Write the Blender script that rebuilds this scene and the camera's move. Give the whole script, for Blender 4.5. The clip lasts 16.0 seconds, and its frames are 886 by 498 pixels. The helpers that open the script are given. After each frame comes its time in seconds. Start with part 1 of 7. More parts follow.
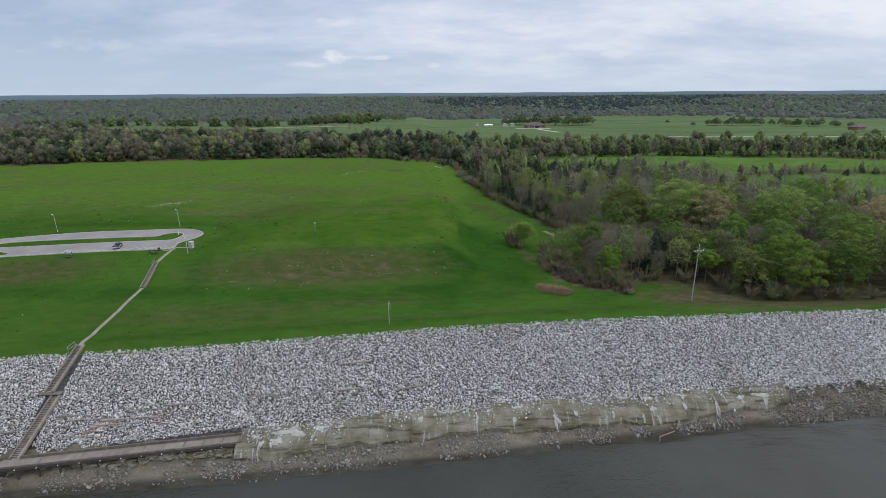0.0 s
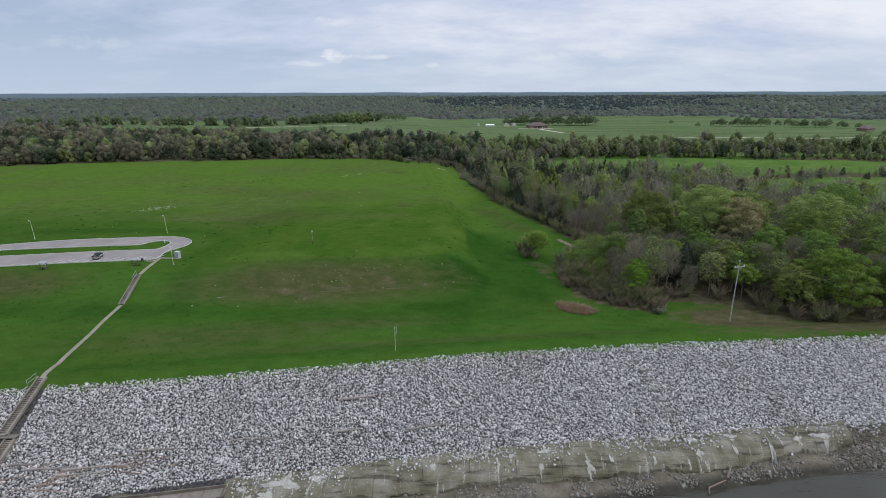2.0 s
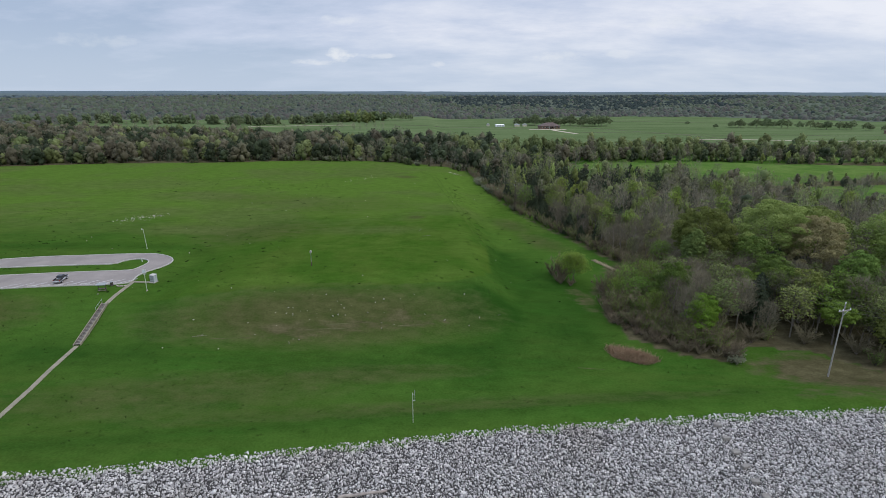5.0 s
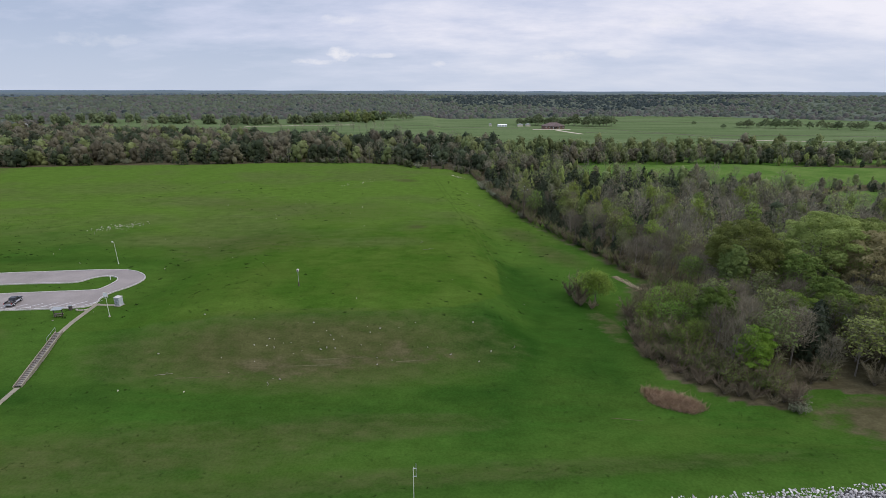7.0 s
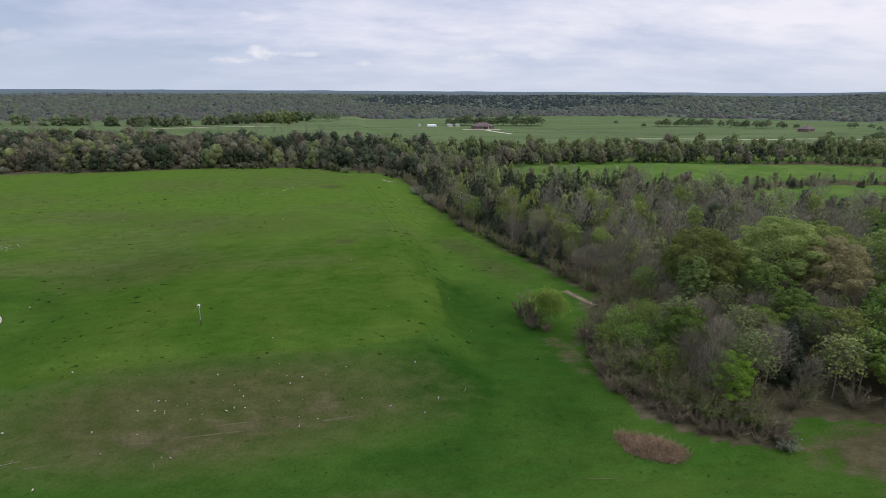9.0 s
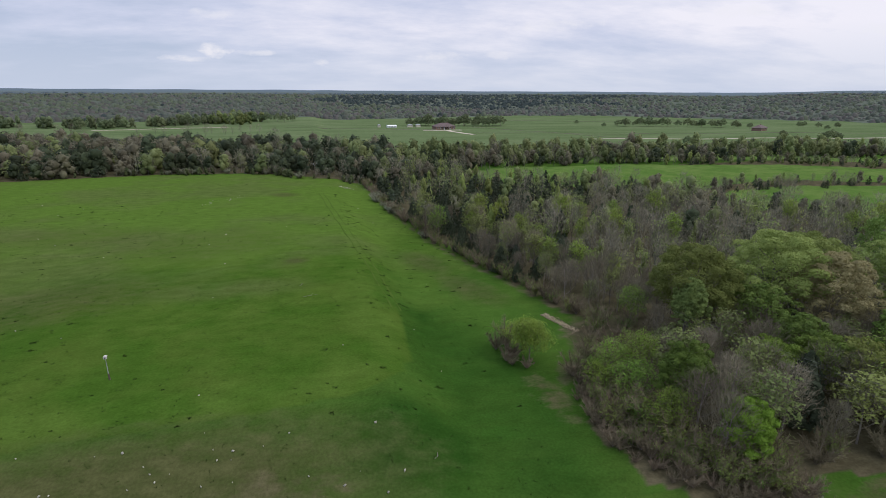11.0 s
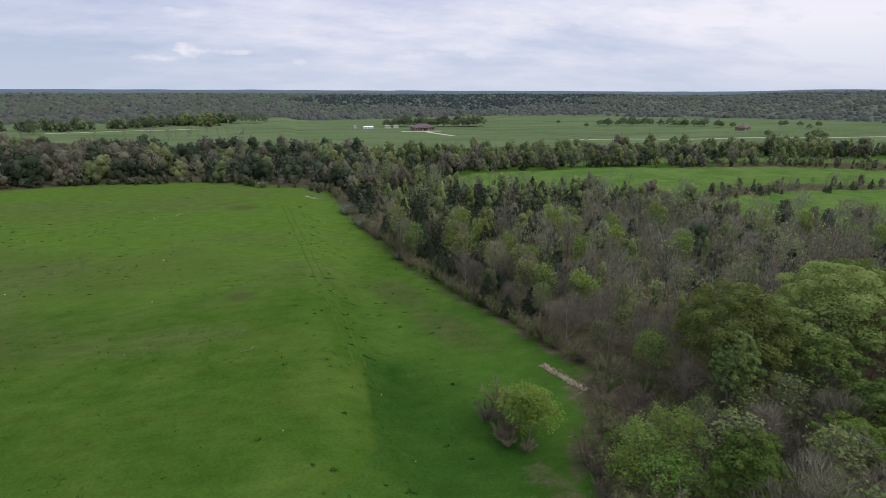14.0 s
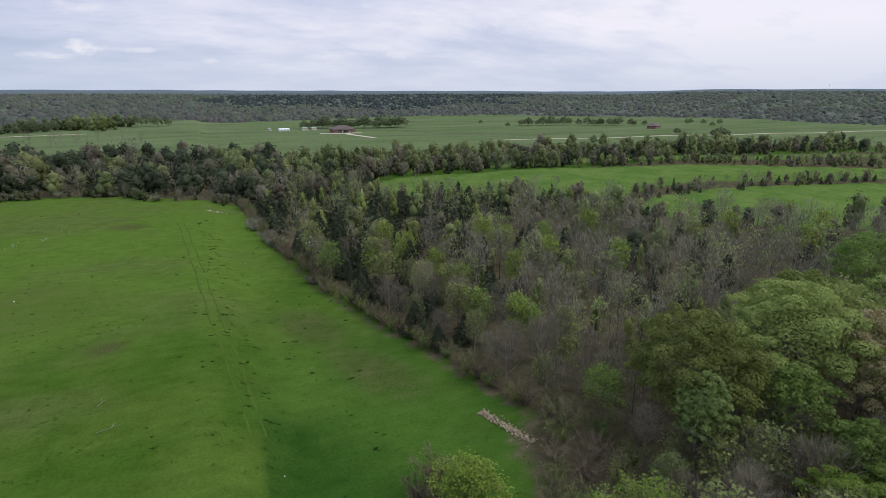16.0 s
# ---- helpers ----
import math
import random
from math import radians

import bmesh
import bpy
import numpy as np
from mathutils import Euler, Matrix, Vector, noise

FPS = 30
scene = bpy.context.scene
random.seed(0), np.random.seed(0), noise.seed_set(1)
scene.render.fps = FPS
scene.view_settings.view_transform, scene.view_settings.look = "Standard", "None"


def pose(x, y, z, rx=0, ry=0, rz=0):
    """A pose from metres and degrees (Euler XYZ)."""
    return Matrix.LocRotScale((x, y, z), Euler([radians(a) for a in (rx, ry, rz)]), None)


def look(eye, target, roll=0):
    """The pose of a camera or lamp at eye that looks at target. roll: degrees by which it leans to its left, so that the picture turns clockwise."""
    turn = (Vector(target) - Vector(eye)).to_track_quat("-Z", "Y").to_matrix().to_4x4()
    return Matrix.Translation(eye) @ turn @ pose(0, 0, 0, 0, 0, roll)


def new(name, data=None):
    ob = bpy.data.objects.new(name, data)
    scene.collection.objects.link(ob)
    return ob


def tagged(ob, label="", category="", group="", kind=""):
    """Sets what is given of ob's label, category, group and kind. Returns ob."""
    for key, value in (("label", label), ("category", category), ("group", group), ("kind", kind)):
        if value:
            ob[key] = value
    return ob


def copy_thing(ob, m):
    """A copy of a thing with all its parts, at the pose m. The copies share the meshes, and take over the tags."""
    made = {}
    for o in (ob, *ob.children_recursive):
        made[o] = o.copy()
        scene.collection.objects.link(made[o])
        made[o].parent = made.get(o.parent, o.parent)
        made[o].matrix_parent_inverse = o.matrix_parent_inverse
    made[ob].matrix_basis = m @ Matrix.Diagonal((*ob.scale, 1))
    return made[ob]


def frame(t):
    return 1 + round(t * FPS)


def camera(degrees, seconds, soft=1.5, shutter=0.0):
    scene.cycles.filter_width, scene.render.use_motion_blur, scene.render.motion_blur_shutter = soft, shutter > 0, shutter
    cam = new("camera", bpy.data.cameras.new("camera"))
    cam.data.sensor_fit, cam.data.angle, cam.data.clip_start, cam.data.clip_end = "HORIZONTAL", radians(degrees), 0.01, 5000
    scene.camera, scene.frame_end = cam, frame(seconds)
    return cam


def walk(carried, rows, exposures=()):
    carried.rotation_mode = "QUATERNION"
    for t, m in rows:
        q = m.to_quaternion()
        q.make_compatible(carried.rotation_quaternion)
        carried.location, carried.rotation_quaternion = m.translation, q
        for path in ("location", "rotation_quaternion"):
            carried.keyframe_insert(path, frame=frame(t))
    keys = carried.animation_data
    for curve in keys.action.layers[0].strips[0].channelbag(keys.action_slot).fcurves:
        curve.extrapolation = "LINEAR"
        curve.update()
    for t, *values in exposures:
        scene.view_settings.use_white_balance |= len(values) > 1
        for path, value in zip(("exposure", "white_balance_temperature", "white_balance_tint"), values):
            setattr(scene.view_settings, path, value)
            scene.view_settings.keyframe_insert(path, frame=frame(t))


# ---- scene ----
cam = camera(80.8, 16.0, soft=0.85)
# seconds, x, y, z in metres, heading, tilt and roll in degrees
PATH = [
    (0.0, 0.00, 0.00, 52.00, 0.71, -16.86, -0.30),
    (0.5, -0.53, 2.73, 51.89, 0.12, -16.87, -0.27),
    (1.0, -1.15, 5.48, 51.82, 0.14, -16.88, -0.22),
    (1.5, -1.86, 8.33, 51.72, 0.31, -16.88, -0.17),
    (2.0, -2.56, 11.27, 51.58, 0.52, -16.90, -0.11),
    (2.5, -3.21, 14.35, 51.48, 0.70, -16.93, -0.09),
    (3.0, -3.90, 17.67, 51.43, 0.78, -16.96, -0.05),
    (3.5, -4.60, 21.02, 51.39, 0.82, -16.99, 0.01),
    (4.0, -5.25, 24.38, 51.34, 0.85, -16.99, 0.05),
    (4.5, -5.81, 27.77, 51.22, 0.99, -17.00, 0.10),
    (4.7, -6.03, 29.14, 51.18, 0.99, -16.98, 0.14),
    (7.0, -7.40, 44.98, 50.68, 1.06, -17.03, 0.19),
    (7.5, -7.59, 48.46, 50.53, 1.07, -17.05, 0.22),
    (8.0, -7.67, 51.96, 50.39, -0.82, -17.02, 0.24),
    (8.5, -7.72, 55.48, 50.23, -4.00, -17.00, 0.33),
    (9.0, -7.65, 59.04, 50.21, -6.68, -16.99, 0.37),
    (9.5, -7.44, 62.50, 50.21, -8.34, -16.99, 0.37),
    (9.7, -7.34, 63.87, 50.22, -8.43, -17.01, 0.42),
    (11.8, -4.95, 77.41, 50.36, -12.05, -17.00, 0.35),
    (12.0, -4.63, 78.68, 50.34, -11.81, -17.01, 0.36),
    (12.5, -3.82, 81.85, 50.30, -11.22, -17.03, 0.35),
    (13.0, -3.02, 85.04, 50.24, -10.73, -17.06, 0.32),
    (13.5, -2.21, 88.24, 50.24, -11.16, -17.05, 0.31),
    (14.0, -1.36, 91.48, 50.28, -13.10, -17.05, 0.29),
    (14.5, -0.35, 94.72, 50.37, -18.38, -16.98, 0.26),
    (15.0, 0.73, 97.90, 50.38, -22.49, -16.99, 0.27),
    (15.5, 1.98, 100.94, 50.38, -22.10, -17.00, 0.26),
    (16.0, 3.36, 103.93, 50.41, -21.34, -17.01, 0.24),
]


def aim(x, y, z, yaw, tilt, roll):
    a, b = radians(yaw), radians(tilt)
    way = Vector((-math.sin(a) * math.cos(b), math.cos(a) * math.cos(b), math.sin(b)))
    return look((x, y, z), Vector((x, y, z)) + 100 * way, roll)


# the white balance warms once the view is over the grass
walk(cam, [(r[0], aim(*r[1:])) for r in PATH], [(0, -0.06, 6420, 7), (4.6, -0.06, 6420, 7), (7.4, -0.01, 6600, 12.5), (16, -0.01, 6560, 13)])

# ---- light ----
world = bpy.data.worlds.new("overcast_sky")
scene.world = world
world.use_nodes = True


def sky_nodes(nt):
    nodes, links = nt.nodes, nt.links
    back = nodes["Background"]
    sky = nodes.new("ShaderNodeTexSky")
    sky.sky_type = "NISHITA"
    sky.sun_disc = False
    sky.sun_elevation = radians(52)
    sky.sun_rotation = radians(120)
    co = nodes.new("ShaderNodeTexCoord")
    sep = nodes.new("ShaderNodeSeparateXYZ")
    links.new(co.outputs["Generated"], sep.inputs[0])

    def op(kind, a, b=None, clamp=False):
        n = nodes.new("ShaderNodeMath")
        n.operation, n.use_clamp = kind, clamp
        for i, v in enumerate((a, b)):
            if v is None:
                continue
            if isinstance(v, (int, float)):
                n.inputs[i].default_value = v
            else:
                links.new(v, n.inputs[i])
        return n.outputs[0]

    # the cloud deck, a flat sheet seen from below: direction over height
    up = op("ADD", op("MAXIMUM", sep.outputs[2], 0.0), 0.22)
    cx, cy = op("DIVIDE", sep.outputs[0], up), op("DIVIDE", sep.outputs[1], up)
    deck = nodes.new("ShaderNodeCombineXYZ")
    links.new(cx, deck.inputs[0])
    links.new(cy, deck.inputs[1])

    def puff(scale, detail, rough, at):
        n = nodes.new("ShaderNodeTexNoise")
        n.inputs["Scale"].default_value, n.inputs["Detail"].default_value, n.inputs["Roughness"].default_value = scale, detail, rough
        m = nodes.new("ShaderNodeMapping")
        m.inputs["Location"].default_value, m.inputs["Scale"].default_value = at, (0.8, 1.2, 1)
        links.new(deck.outputs[0], m.inputs[0])
        links.new(m.outputs[0], n.inputs["Vector"])
        return n.outputs[0]

    wide = puff(0.42, 5, 0.55, (3.1, 1.7, 0))
    fine = puff(1.5, 8, 0.62, (7.3, 2.2, 0))
    both = op("ADD", op("MULTIPLY", wide, 0.56), op("MULTIPLY", fine, 0.44))
    # brighter towards the hidden sun, on the side of +x
    both = op("ADD", both, op("MULTIPLY", sep.outputs[0], 0.15))
    ramp = nodes.new("ShaderNodeValToRGB")
    links.new(both, ramp.inputs[0])
    e = ramp.color_ramp.elements
    e[0].position, e[0].color = 0.40, (0.435, 0.525, 0.705, 1)
    e[1].position, e[1].color = 0.63, (0.89, 0.895, 0.99, 1)
    mid = ramp.color_ramp.elements.new(0.50)
    mid.color = (0.60, 0.66, 0.835, 1)
    # paler and bluer at the rim of the sky
    low = nodes.new("ShaderNodeMapRange")
    low.inputs["From Min"].default_value, low.inputs["From Max"].default_value = 0.0, 0.10
    low.inputs["To Min"].default_value, low.inputs["To Max"].default_value = 0.75, 0.0
    links.new(sep.outputs[2], low.inputs["Value"])
    rim = nodes.new("ShaderNodeMix")
    rim.data_type = "RGBA"
    links.new(low.outputs[0], rim.inputs["Factor"])
    links.new(ramp.outputs[0], rim.inputs[6])
    rim.inputs[7].default_value = (0.585, 0.675, 0.825, 1)
    # small cumulus low in the sky: bearing and height of each, and half its width and height
    heap = nodes.new("ShaderNodeTexNoise")
    heap.inputs["Scale"].default_value, heap.inputs["Detail"].default_value, heap.inputs["Roughness"].default_value = 34.0, 6, 0.6
    flat = nodes.new("ShaderNodeMapping")
    flat.inputs["Scale"].default_value = (1, 1, 1.9)
    links.new(co.outputs["Generated"], flat.inputs[0])
    links.new(flat.outputs[0], heap.inputs["Vector"])
    bearing = op("ARCTAN2", sep.outputs[0], sep.outputs[1])
    puffs = None
    for az, el, w, h, k in ((-11.6, 0.059, 1.5, 0.011, 1.0), (-13.9, 0.046, 2.2, 0.005, 0.7), (-7.5, 0.058, 1.9, 0.005, 0.65), (-1.5, 0.045, 0.9, 0.007, 0.6), (-11.6, 0.115, 2.2, 0.008, 0.5),
                            (10.8, 0.057, 2.6, 0.010, 0.55), (16.5, 0.06, 1.6, 0.008, 0.45), (21.5, 0.108, 5.0, 0.010, 0.6), (50, 0.085, 3.0, 0.011, 0.7), (-33, 0.07, 3.5, 0.010, 0.3), (38, 0.12, 4.0, 0.012, 0.5)):
        u = op("DIVIDE", op("SUBTRACT", bearing, radians(az)), radians(w))
        v = op("DIVIDE", op("SUBTRACT", sep.outputs[2], el), h)
        r2 = op("ADD", op("MULTIPLY", u, u), op("MULTIPLY", v, v))
        body = op("ADD", op("SUBTRACT", 0.55, op("MULTIPLY", r2, 0.55)), op("MULTIPLY", op("SUBTRACT", heap.outputs[0], 0.5), 2.6))
        body = op("MULTIPLY", op("MULTIPLY", body, 1.5, True), k)
        puffs = body if puffs is None else op("MAXIMUM", puffs, body)
    rim2 = nodes.new("ShaderNodeMix")
    rim2.data_type = "RGBA"
    links.new(op("MULTIPLY", puffs, 0.85), rim2.inputs["Factor"])
    links.new(rim.outputs[2], rim2.inputs[6])
    rim2.inputs[7].default_value = (0.86, 0.875, 0.94, 1)
    rim = rim2
    mix = nodes.new("ShaderNodeMix")
    mix.data_type = "RGBA"
    mix.inputs["Factor"].default_value = 0.93
    dim = nodes.new("ShaderNodeMix")
    dim.data_type, dim.blend_type = "RGBA", "MULTIPLY"
    dim.inputs["Factor"].default_value = 1
    dim.inputs[7].default_value = (0.1, 0.1, 0.1, 1)
    links.new(sky.outputs[0], dim.inputs[6])
    links.new(dim.outputs[2], mix.inputs[6])
    links.new(rim.outputs[2], mix.inputs[7])
    links.new(mix.outputs[2], back.inputs["Color"])
    # an overcast sky is brighter overhead than at its rim
    over = nodes.new("ShaderNodeMapRange")
    over.interpolation_type = "SMOOTHSTEP"
    over.inputs["From Min"].default_value, over.inputs["From Max"].default_value = 0.16, 0.8
    over.inputs["To Min"].default_value, over.inputs["To Max"].default_value = 1.0, 2.15
    links.new(sep.outputs[2], over.inputs["Value"])
    links.new(over.outputs[0], back.inputs["Strength"])


sky_nodes(world.node_tree)
sun = new("sun", bpy.data.lights.new("sun", "SUN"))
sun.data.energy, sun.data.angle, sun.data.color = 1.0, radians(14), (1.0, 0.97, 0.92)
sun.matrix_world = look((0, 0, 0), (-0.53, 0.31, -0.79))

# ---- materials ----
def graph(name):
    m = bpy.data.materials.new(name)
    m.use_nodes = True
    nt = m.node_tree
    return m, nt, nt.nodes["Principled BSDF"]


def node(nt, kind, **values):
    n = nt.nodes.new(kind)
    for k, v in values.items():
        n.inputs[k.replace("_", " ")].default_value = v
    return n


def noise_of(nt, scale, detail=4, rough=0.55, stretch=None, at=(0, 0, 0)):
    co = nt.nodes.new("ShaderNodeTexCoord")
    m = nt.nodes.new("ShaderNodeMapping")
    m.inputs["Scale"].default_value = stretch or (1, 1, 1)
    m.inputs["Location"].default_value = at
    nt.links.new(co.outputs["Object"], m.inputs[0])
    n = node(nt, "ShaderNodeTexNoise", Scale=scale, Detail=detail, Roughness=rough)
    nt.links.new(m.outputs[0], n.inputs["Vector"])
    return n.outputs[0]


def calc(nt, kind, a, b=None, clamp=False):
    n = nt.nodes.new("ShaderNodeMath")
    n.operation, n.use_clamp = kind, clamp
    for i, v in enumerate((a, b)):
        if v is None:
            continue
        if isinstance(v, (int, float)):
            n.inputs[i].default_value = v
        else:
            nt.links.new(v, n.inputs[i])
    return n.outputs[0]


def blend(nt, fac, a, b, kind="MIX"):
    n = nt.nodes.new("ShaderNodeMix")
    n.data_type, n.blend_type = "RGBA", kind
    for socket, v in ((n.inputs["Factor"], fac), (n.inputs[6], a), (n.inputs[7], b)):
        if isinstance(v, (int, float)):
            socket.default_value = v
        elif isinstance(v, tuple):
            socket.default_value = (*v, 1) if len(v) == 3 else v
        else:
            nt.links.new(v, socket)
    return n.outputs[2]


def ramp_of(nt, fac, stops):
    r = nt.nodes.new("ShaderNodeValToRGB")
    e = r.color_ramp.elements
    e[0].position, e[0].color = stops[0][0], (*stops[0][1], 1)
    e[1].position, e[1].color = stops[-1][0], (*stops[-1][1], 1)
    for p, c in stops[1:-1]:
        e.new(p).color = (*c, 1)
    nt.links.new(fac, r.inputs[0])
    return r.outputs[0]


def bump_of(nt, bsdf, height_socket, strength, distance):
    b = nt.nodes.new("ShaderNodeBump")
    b.inputs["Strength"].default_value, b.inputs["Distance"].default_value = strength, distance
    nt.links.new(height_socket, b.inputs["Height"])
    nt.links.new(b.outputs[0], bsdf.inputs["Normal"])


def attr_of(nt, name):
    a = nt.nodes.new("ShaderNodeAttribute")
    a.attribute_name = name
    return a.outputs["Fac"]


def surface(name, dark, light, scale=1.0, fine=9.0, rough=0.85, bump=0.3, metal=0.0, vary="", amount=0.35, stain=None, spec=0.3, stain_scale=0.45):
    """A material of two tones with grain at two scales. vary: 'object', 'island' or the name of an attribute, by which whole pieces differ."""
    m, nt, b = graph(name)
    big, small = noise_of(nt, scale), noise_of(nt, scale * fine, 3, 0.6)
    f = calc(nt, "ADD", calc(nt, "MULTIPLY", big, 0.6), calc(nt, "MULTIPLY", small, 0.4))
    col = ramp_of(nt, f, [(0.34, dark), (0.66, light)])
    if stain:
        s = calc(nt, "MULTIPLY", calc(nt, "SUBTRACT", noise_of(nt, scale * stain_scale, 5, 0.65, at=(4, 7, 2)), 0.52), 6.0, True)
        col = blend(nt, s, col, stain)
    if vary:
        if vary == "object":
            v = nt.nodes.new("ShaderNodeObjectInfo").outputs["Random"]
        elif vary == "island":
            v = nt.nodes.new("ShaderNodeNewGeometry").outputs["Random Per Island"]
        else:
            v = attr_of(nt, vary)
        h = nt.nodes.new("ShaderNodeHueSaturation")
        nt.links.new(calc(nt, "ADD", calc(nt, "MULTIPLY", v, 2 * amount), 1 - amount), h.inputs["Value"])
        nt.links.new(calc(nt, "ADD", calc(nt, "MULTIPLY", calc(nt, "FRACT", calc(nt, "MULTIPLY", v, 7.3)), 0.035), 0.4825), h.inputs["Hue"])
        nt.links.new(col, h.inputs["Color"])
        col = h.outputs[0]
    nt.links.new(col, b.inputs["Base Color"])
    b.inputs["Roughness"].default_value, b.inputs["Metallic"].default_value = rough, metal
    b.inputs["Specular IOR Level"].default_value = spec
    if bump:
        bump_of(nt, b, f, bump, 0.4 / (scale * fine))
    return m


def foliage(name, dark, light, vary="tint", amount=0.3, thin=0.25, patches=0.5):
    """Leaves: two greens by leaf, by clump and by tree, a little light coming through."""
    m, nt, b = graph(name)
    leaf = nt.nodes.new("ShaderNodeNewGeometry").outputs["Random Per Island"]
    patch = noise_of(nt, patches, 3, 0.6)
    patch = calc(nt, "ADD", calc(nt, "MULTIPLY", calc(nt, "SUBTRACT", patch, 0.5), 2.4), 0.5, True)
    col = blend(nt, calc(nt, "ADD", calc(nt, "MULTIPLY", leaf, 0.22), calc(nt, "MULTIPLY", patch, 0.78)), dark, light)
    v = nt.nodes.new("ShaderNodeObjectInfo").outputs["Random"] if vary == "object" else attr_of(nt, vary)
    h = nt.nodes.new("ShaderNodeHueSaturation")
    nt.links.new(calc(nt, "ADD", calc(nt, "MULTIPLY", v, 2 * amount), 1 - amount), h.inputs["Value"])
    nt.links.new(calc(nt, "ADD", calc(nt, "MULTIPLY", calc(nt, "FRACT", calc(nt, "MULTIPLY", v, 5.7)), 0.03), 0.476), h.inputs["Hue"])
    nt.links.new(col, h.inputs["Color"])
    nt.links.new(h.outputs[0], b.inputs["Base Color"])
    b.inputs["Roughness"].default_value, b.inputs["Specular IOR Level"].default_value = 0.7, 0.15
    if thin:
        out = nt.nodes["Material Output"]
        t = nt.nodes.new("ShaderNodeBsdfTranslucent")
        nt.links.new(h.outputs[0], t.inputs["Color"])
        mx = nt.nodes.new("ShaderNodeMixShader")
        mx.inputs[0].default_value = thin
        nt.links.new(b.outputs[0], mx.inputs[1])
        nt.links.new(t.outputs[0], mx.inputs[2])
        nt.links.new(mx.outputs[0], out.inputs["Surface"])
    return m


def ground_material():
    m, nt, b = graph("meadow_and_woodland_ground")
    huge = noise_of(nt, 0.018, 3, 0.5)
    big = noise_of(nt, 0.075, 5, 0.6)
    mid = noise_of(nt, 0.55, 5, 0.6, (0.55, 1, 1))
    swath = noise_of(nt, 0.5, 4, 0.55, (0.1, 1.0, 1), (2, 5, 0))
    field = noise_of(nt, 0.034, 4, 0.6, (0.8, 1, 1), (31, 12, 0))
    fine = noise_of(nt, 3.2, 4, 0.65)
    green = blend(nt, ramp_of(nt, big, [(0.36, (0, 0, 0)), (0.64, (1, 1, 1))]), (0.029, 0.075, 0.0105), (0.048, 0.09, 0.0148))
    green = blend(nt, ramp_of(nt, swath, [(0.4, (0, 0, 0)), (0.62, (0.5, 0.5, 0.5))]), green, (0.047, 0.078, 0.014))
    green = blend(nt, ramp_of(nt, huge, [(0.42, (0, 0, 0)), (0.6, (0.75, 0.75, 0.75))]), green, (0.045, 0.096, 0.0145))

    def zone(col, name, tone, soft=2.2, wobble=0.9, source=None, fade=""):
        a = attr_of(nt, name)
        n = calc(nt, "MULTIPLY", calc(nt, "SUBTRACT", source or mid, 0.5), wobble * 2)
        f = calc(nt, "ADD", calc(nt, "MULTIPLY", calc(nt, "SUBTRACT", calc(nt, "ADD", a, n), 0.5), soft), 0.5, True)
        f = calc(nt, "MULTIPLY", f, calc(nt, "MULTIPLY", a, 6.0, True))
        if fade:
            f = calc(nt, "MULTIPLY", f, attr_of(nt, fade))
        return blend(nt, f, col, tone)

    olive = ramp_of(nt, mid, [(0.3, (0.05, 0.059, 0.0185)), (0.7, (0.067, 0.07, 0.026))])
    straw = ramp_of(nt, mid, [(0.3, (0.056, 0.051, 0.024)), (0.7, (0.083, 0.074, 0.037))])
    litter = ramp_of(nt, mid, [(0.3, (0.052, 0.046, 0.025)), (0.7, (0.094, 0.082, 0.046))])
    # deeper green: lush grass, plus the mound's shaded side and lens falloff as colour
    col = zone(green, "lush_shade", (0.0185, 0.053, 0.0078), 1.5, 0.7, big)
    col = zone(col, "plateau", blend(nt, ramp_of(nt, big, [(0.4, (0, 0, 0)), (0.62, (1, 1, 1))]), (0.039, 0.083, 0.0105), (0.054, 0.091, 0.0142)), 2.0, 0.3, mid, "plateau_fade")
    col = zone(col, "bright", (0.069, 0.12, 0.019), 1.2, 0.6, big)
    # broad worn patches, duller and browner
    worn = calc(nt, "MAXIMUM", calc(nt, "MULTIPLY", calc(nt, "MULTIPLY", attr_of(nt, "worn"), 0.8), ramp_of(nt, big, [(0.3, (0.3, 0.3, 0.3)), (0.55, (1, 1, 1))])), calc(nt, "MULTIPLY", ramp_of(nt, field, [(0.47, (0, 0, 0)), (0.62, (0.6, 0.6, 0.6))]), attr_of(nt, "open")))
    col = blend(nt, worn, col, ramp_of(nt, mid, [(0.3, (0.066, 0.089, 0.024)), (0.7, (0.08, 0.098, 0.031))]))
    col = zone(col, "dry", olive, 1.0, 0.6)
    col = zone(col, "straw", straw, 1.8, 0.9)
    pasture = ramp_of(nt, noise_of(nt, 0.02, 5, 0.6, (0.5, 2.0, 1)), [(0.35, (0.078, 0.112, 0.045)), (0.5, (0.096, 0.132, 0.057)), (0.65, (0.118, 0.15, 0.07))])
    col = zone(col, "pasture", pasture, 3, 0.3)
    col = zone(col, "crop", ramp_of(nt, big, [(0.38, (0.064, 0.12, 0.024)), (0.62, (0.096, 0.146, 0.036))]), 3, 0.4, big)
    col = zone(col, "litter", litter, 2.6, 0.6)
    # far hills and ridge: the greying and bluing of haze is in their colours
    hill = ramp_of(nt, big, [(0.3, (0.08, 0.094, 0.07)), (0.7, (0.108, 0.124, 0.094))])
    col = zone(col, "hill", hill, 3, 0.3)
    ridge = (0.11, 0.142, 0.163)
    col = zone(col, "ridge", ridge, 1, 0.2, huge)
    # gravel under the riprap, its tone darkened for the shade between stones
    shaded_gravel = ramp_of(nt, fine, [(0.35, (0.028, 0.026, 0.025)), (0.65, (0.085, 0.08, 0.077))])
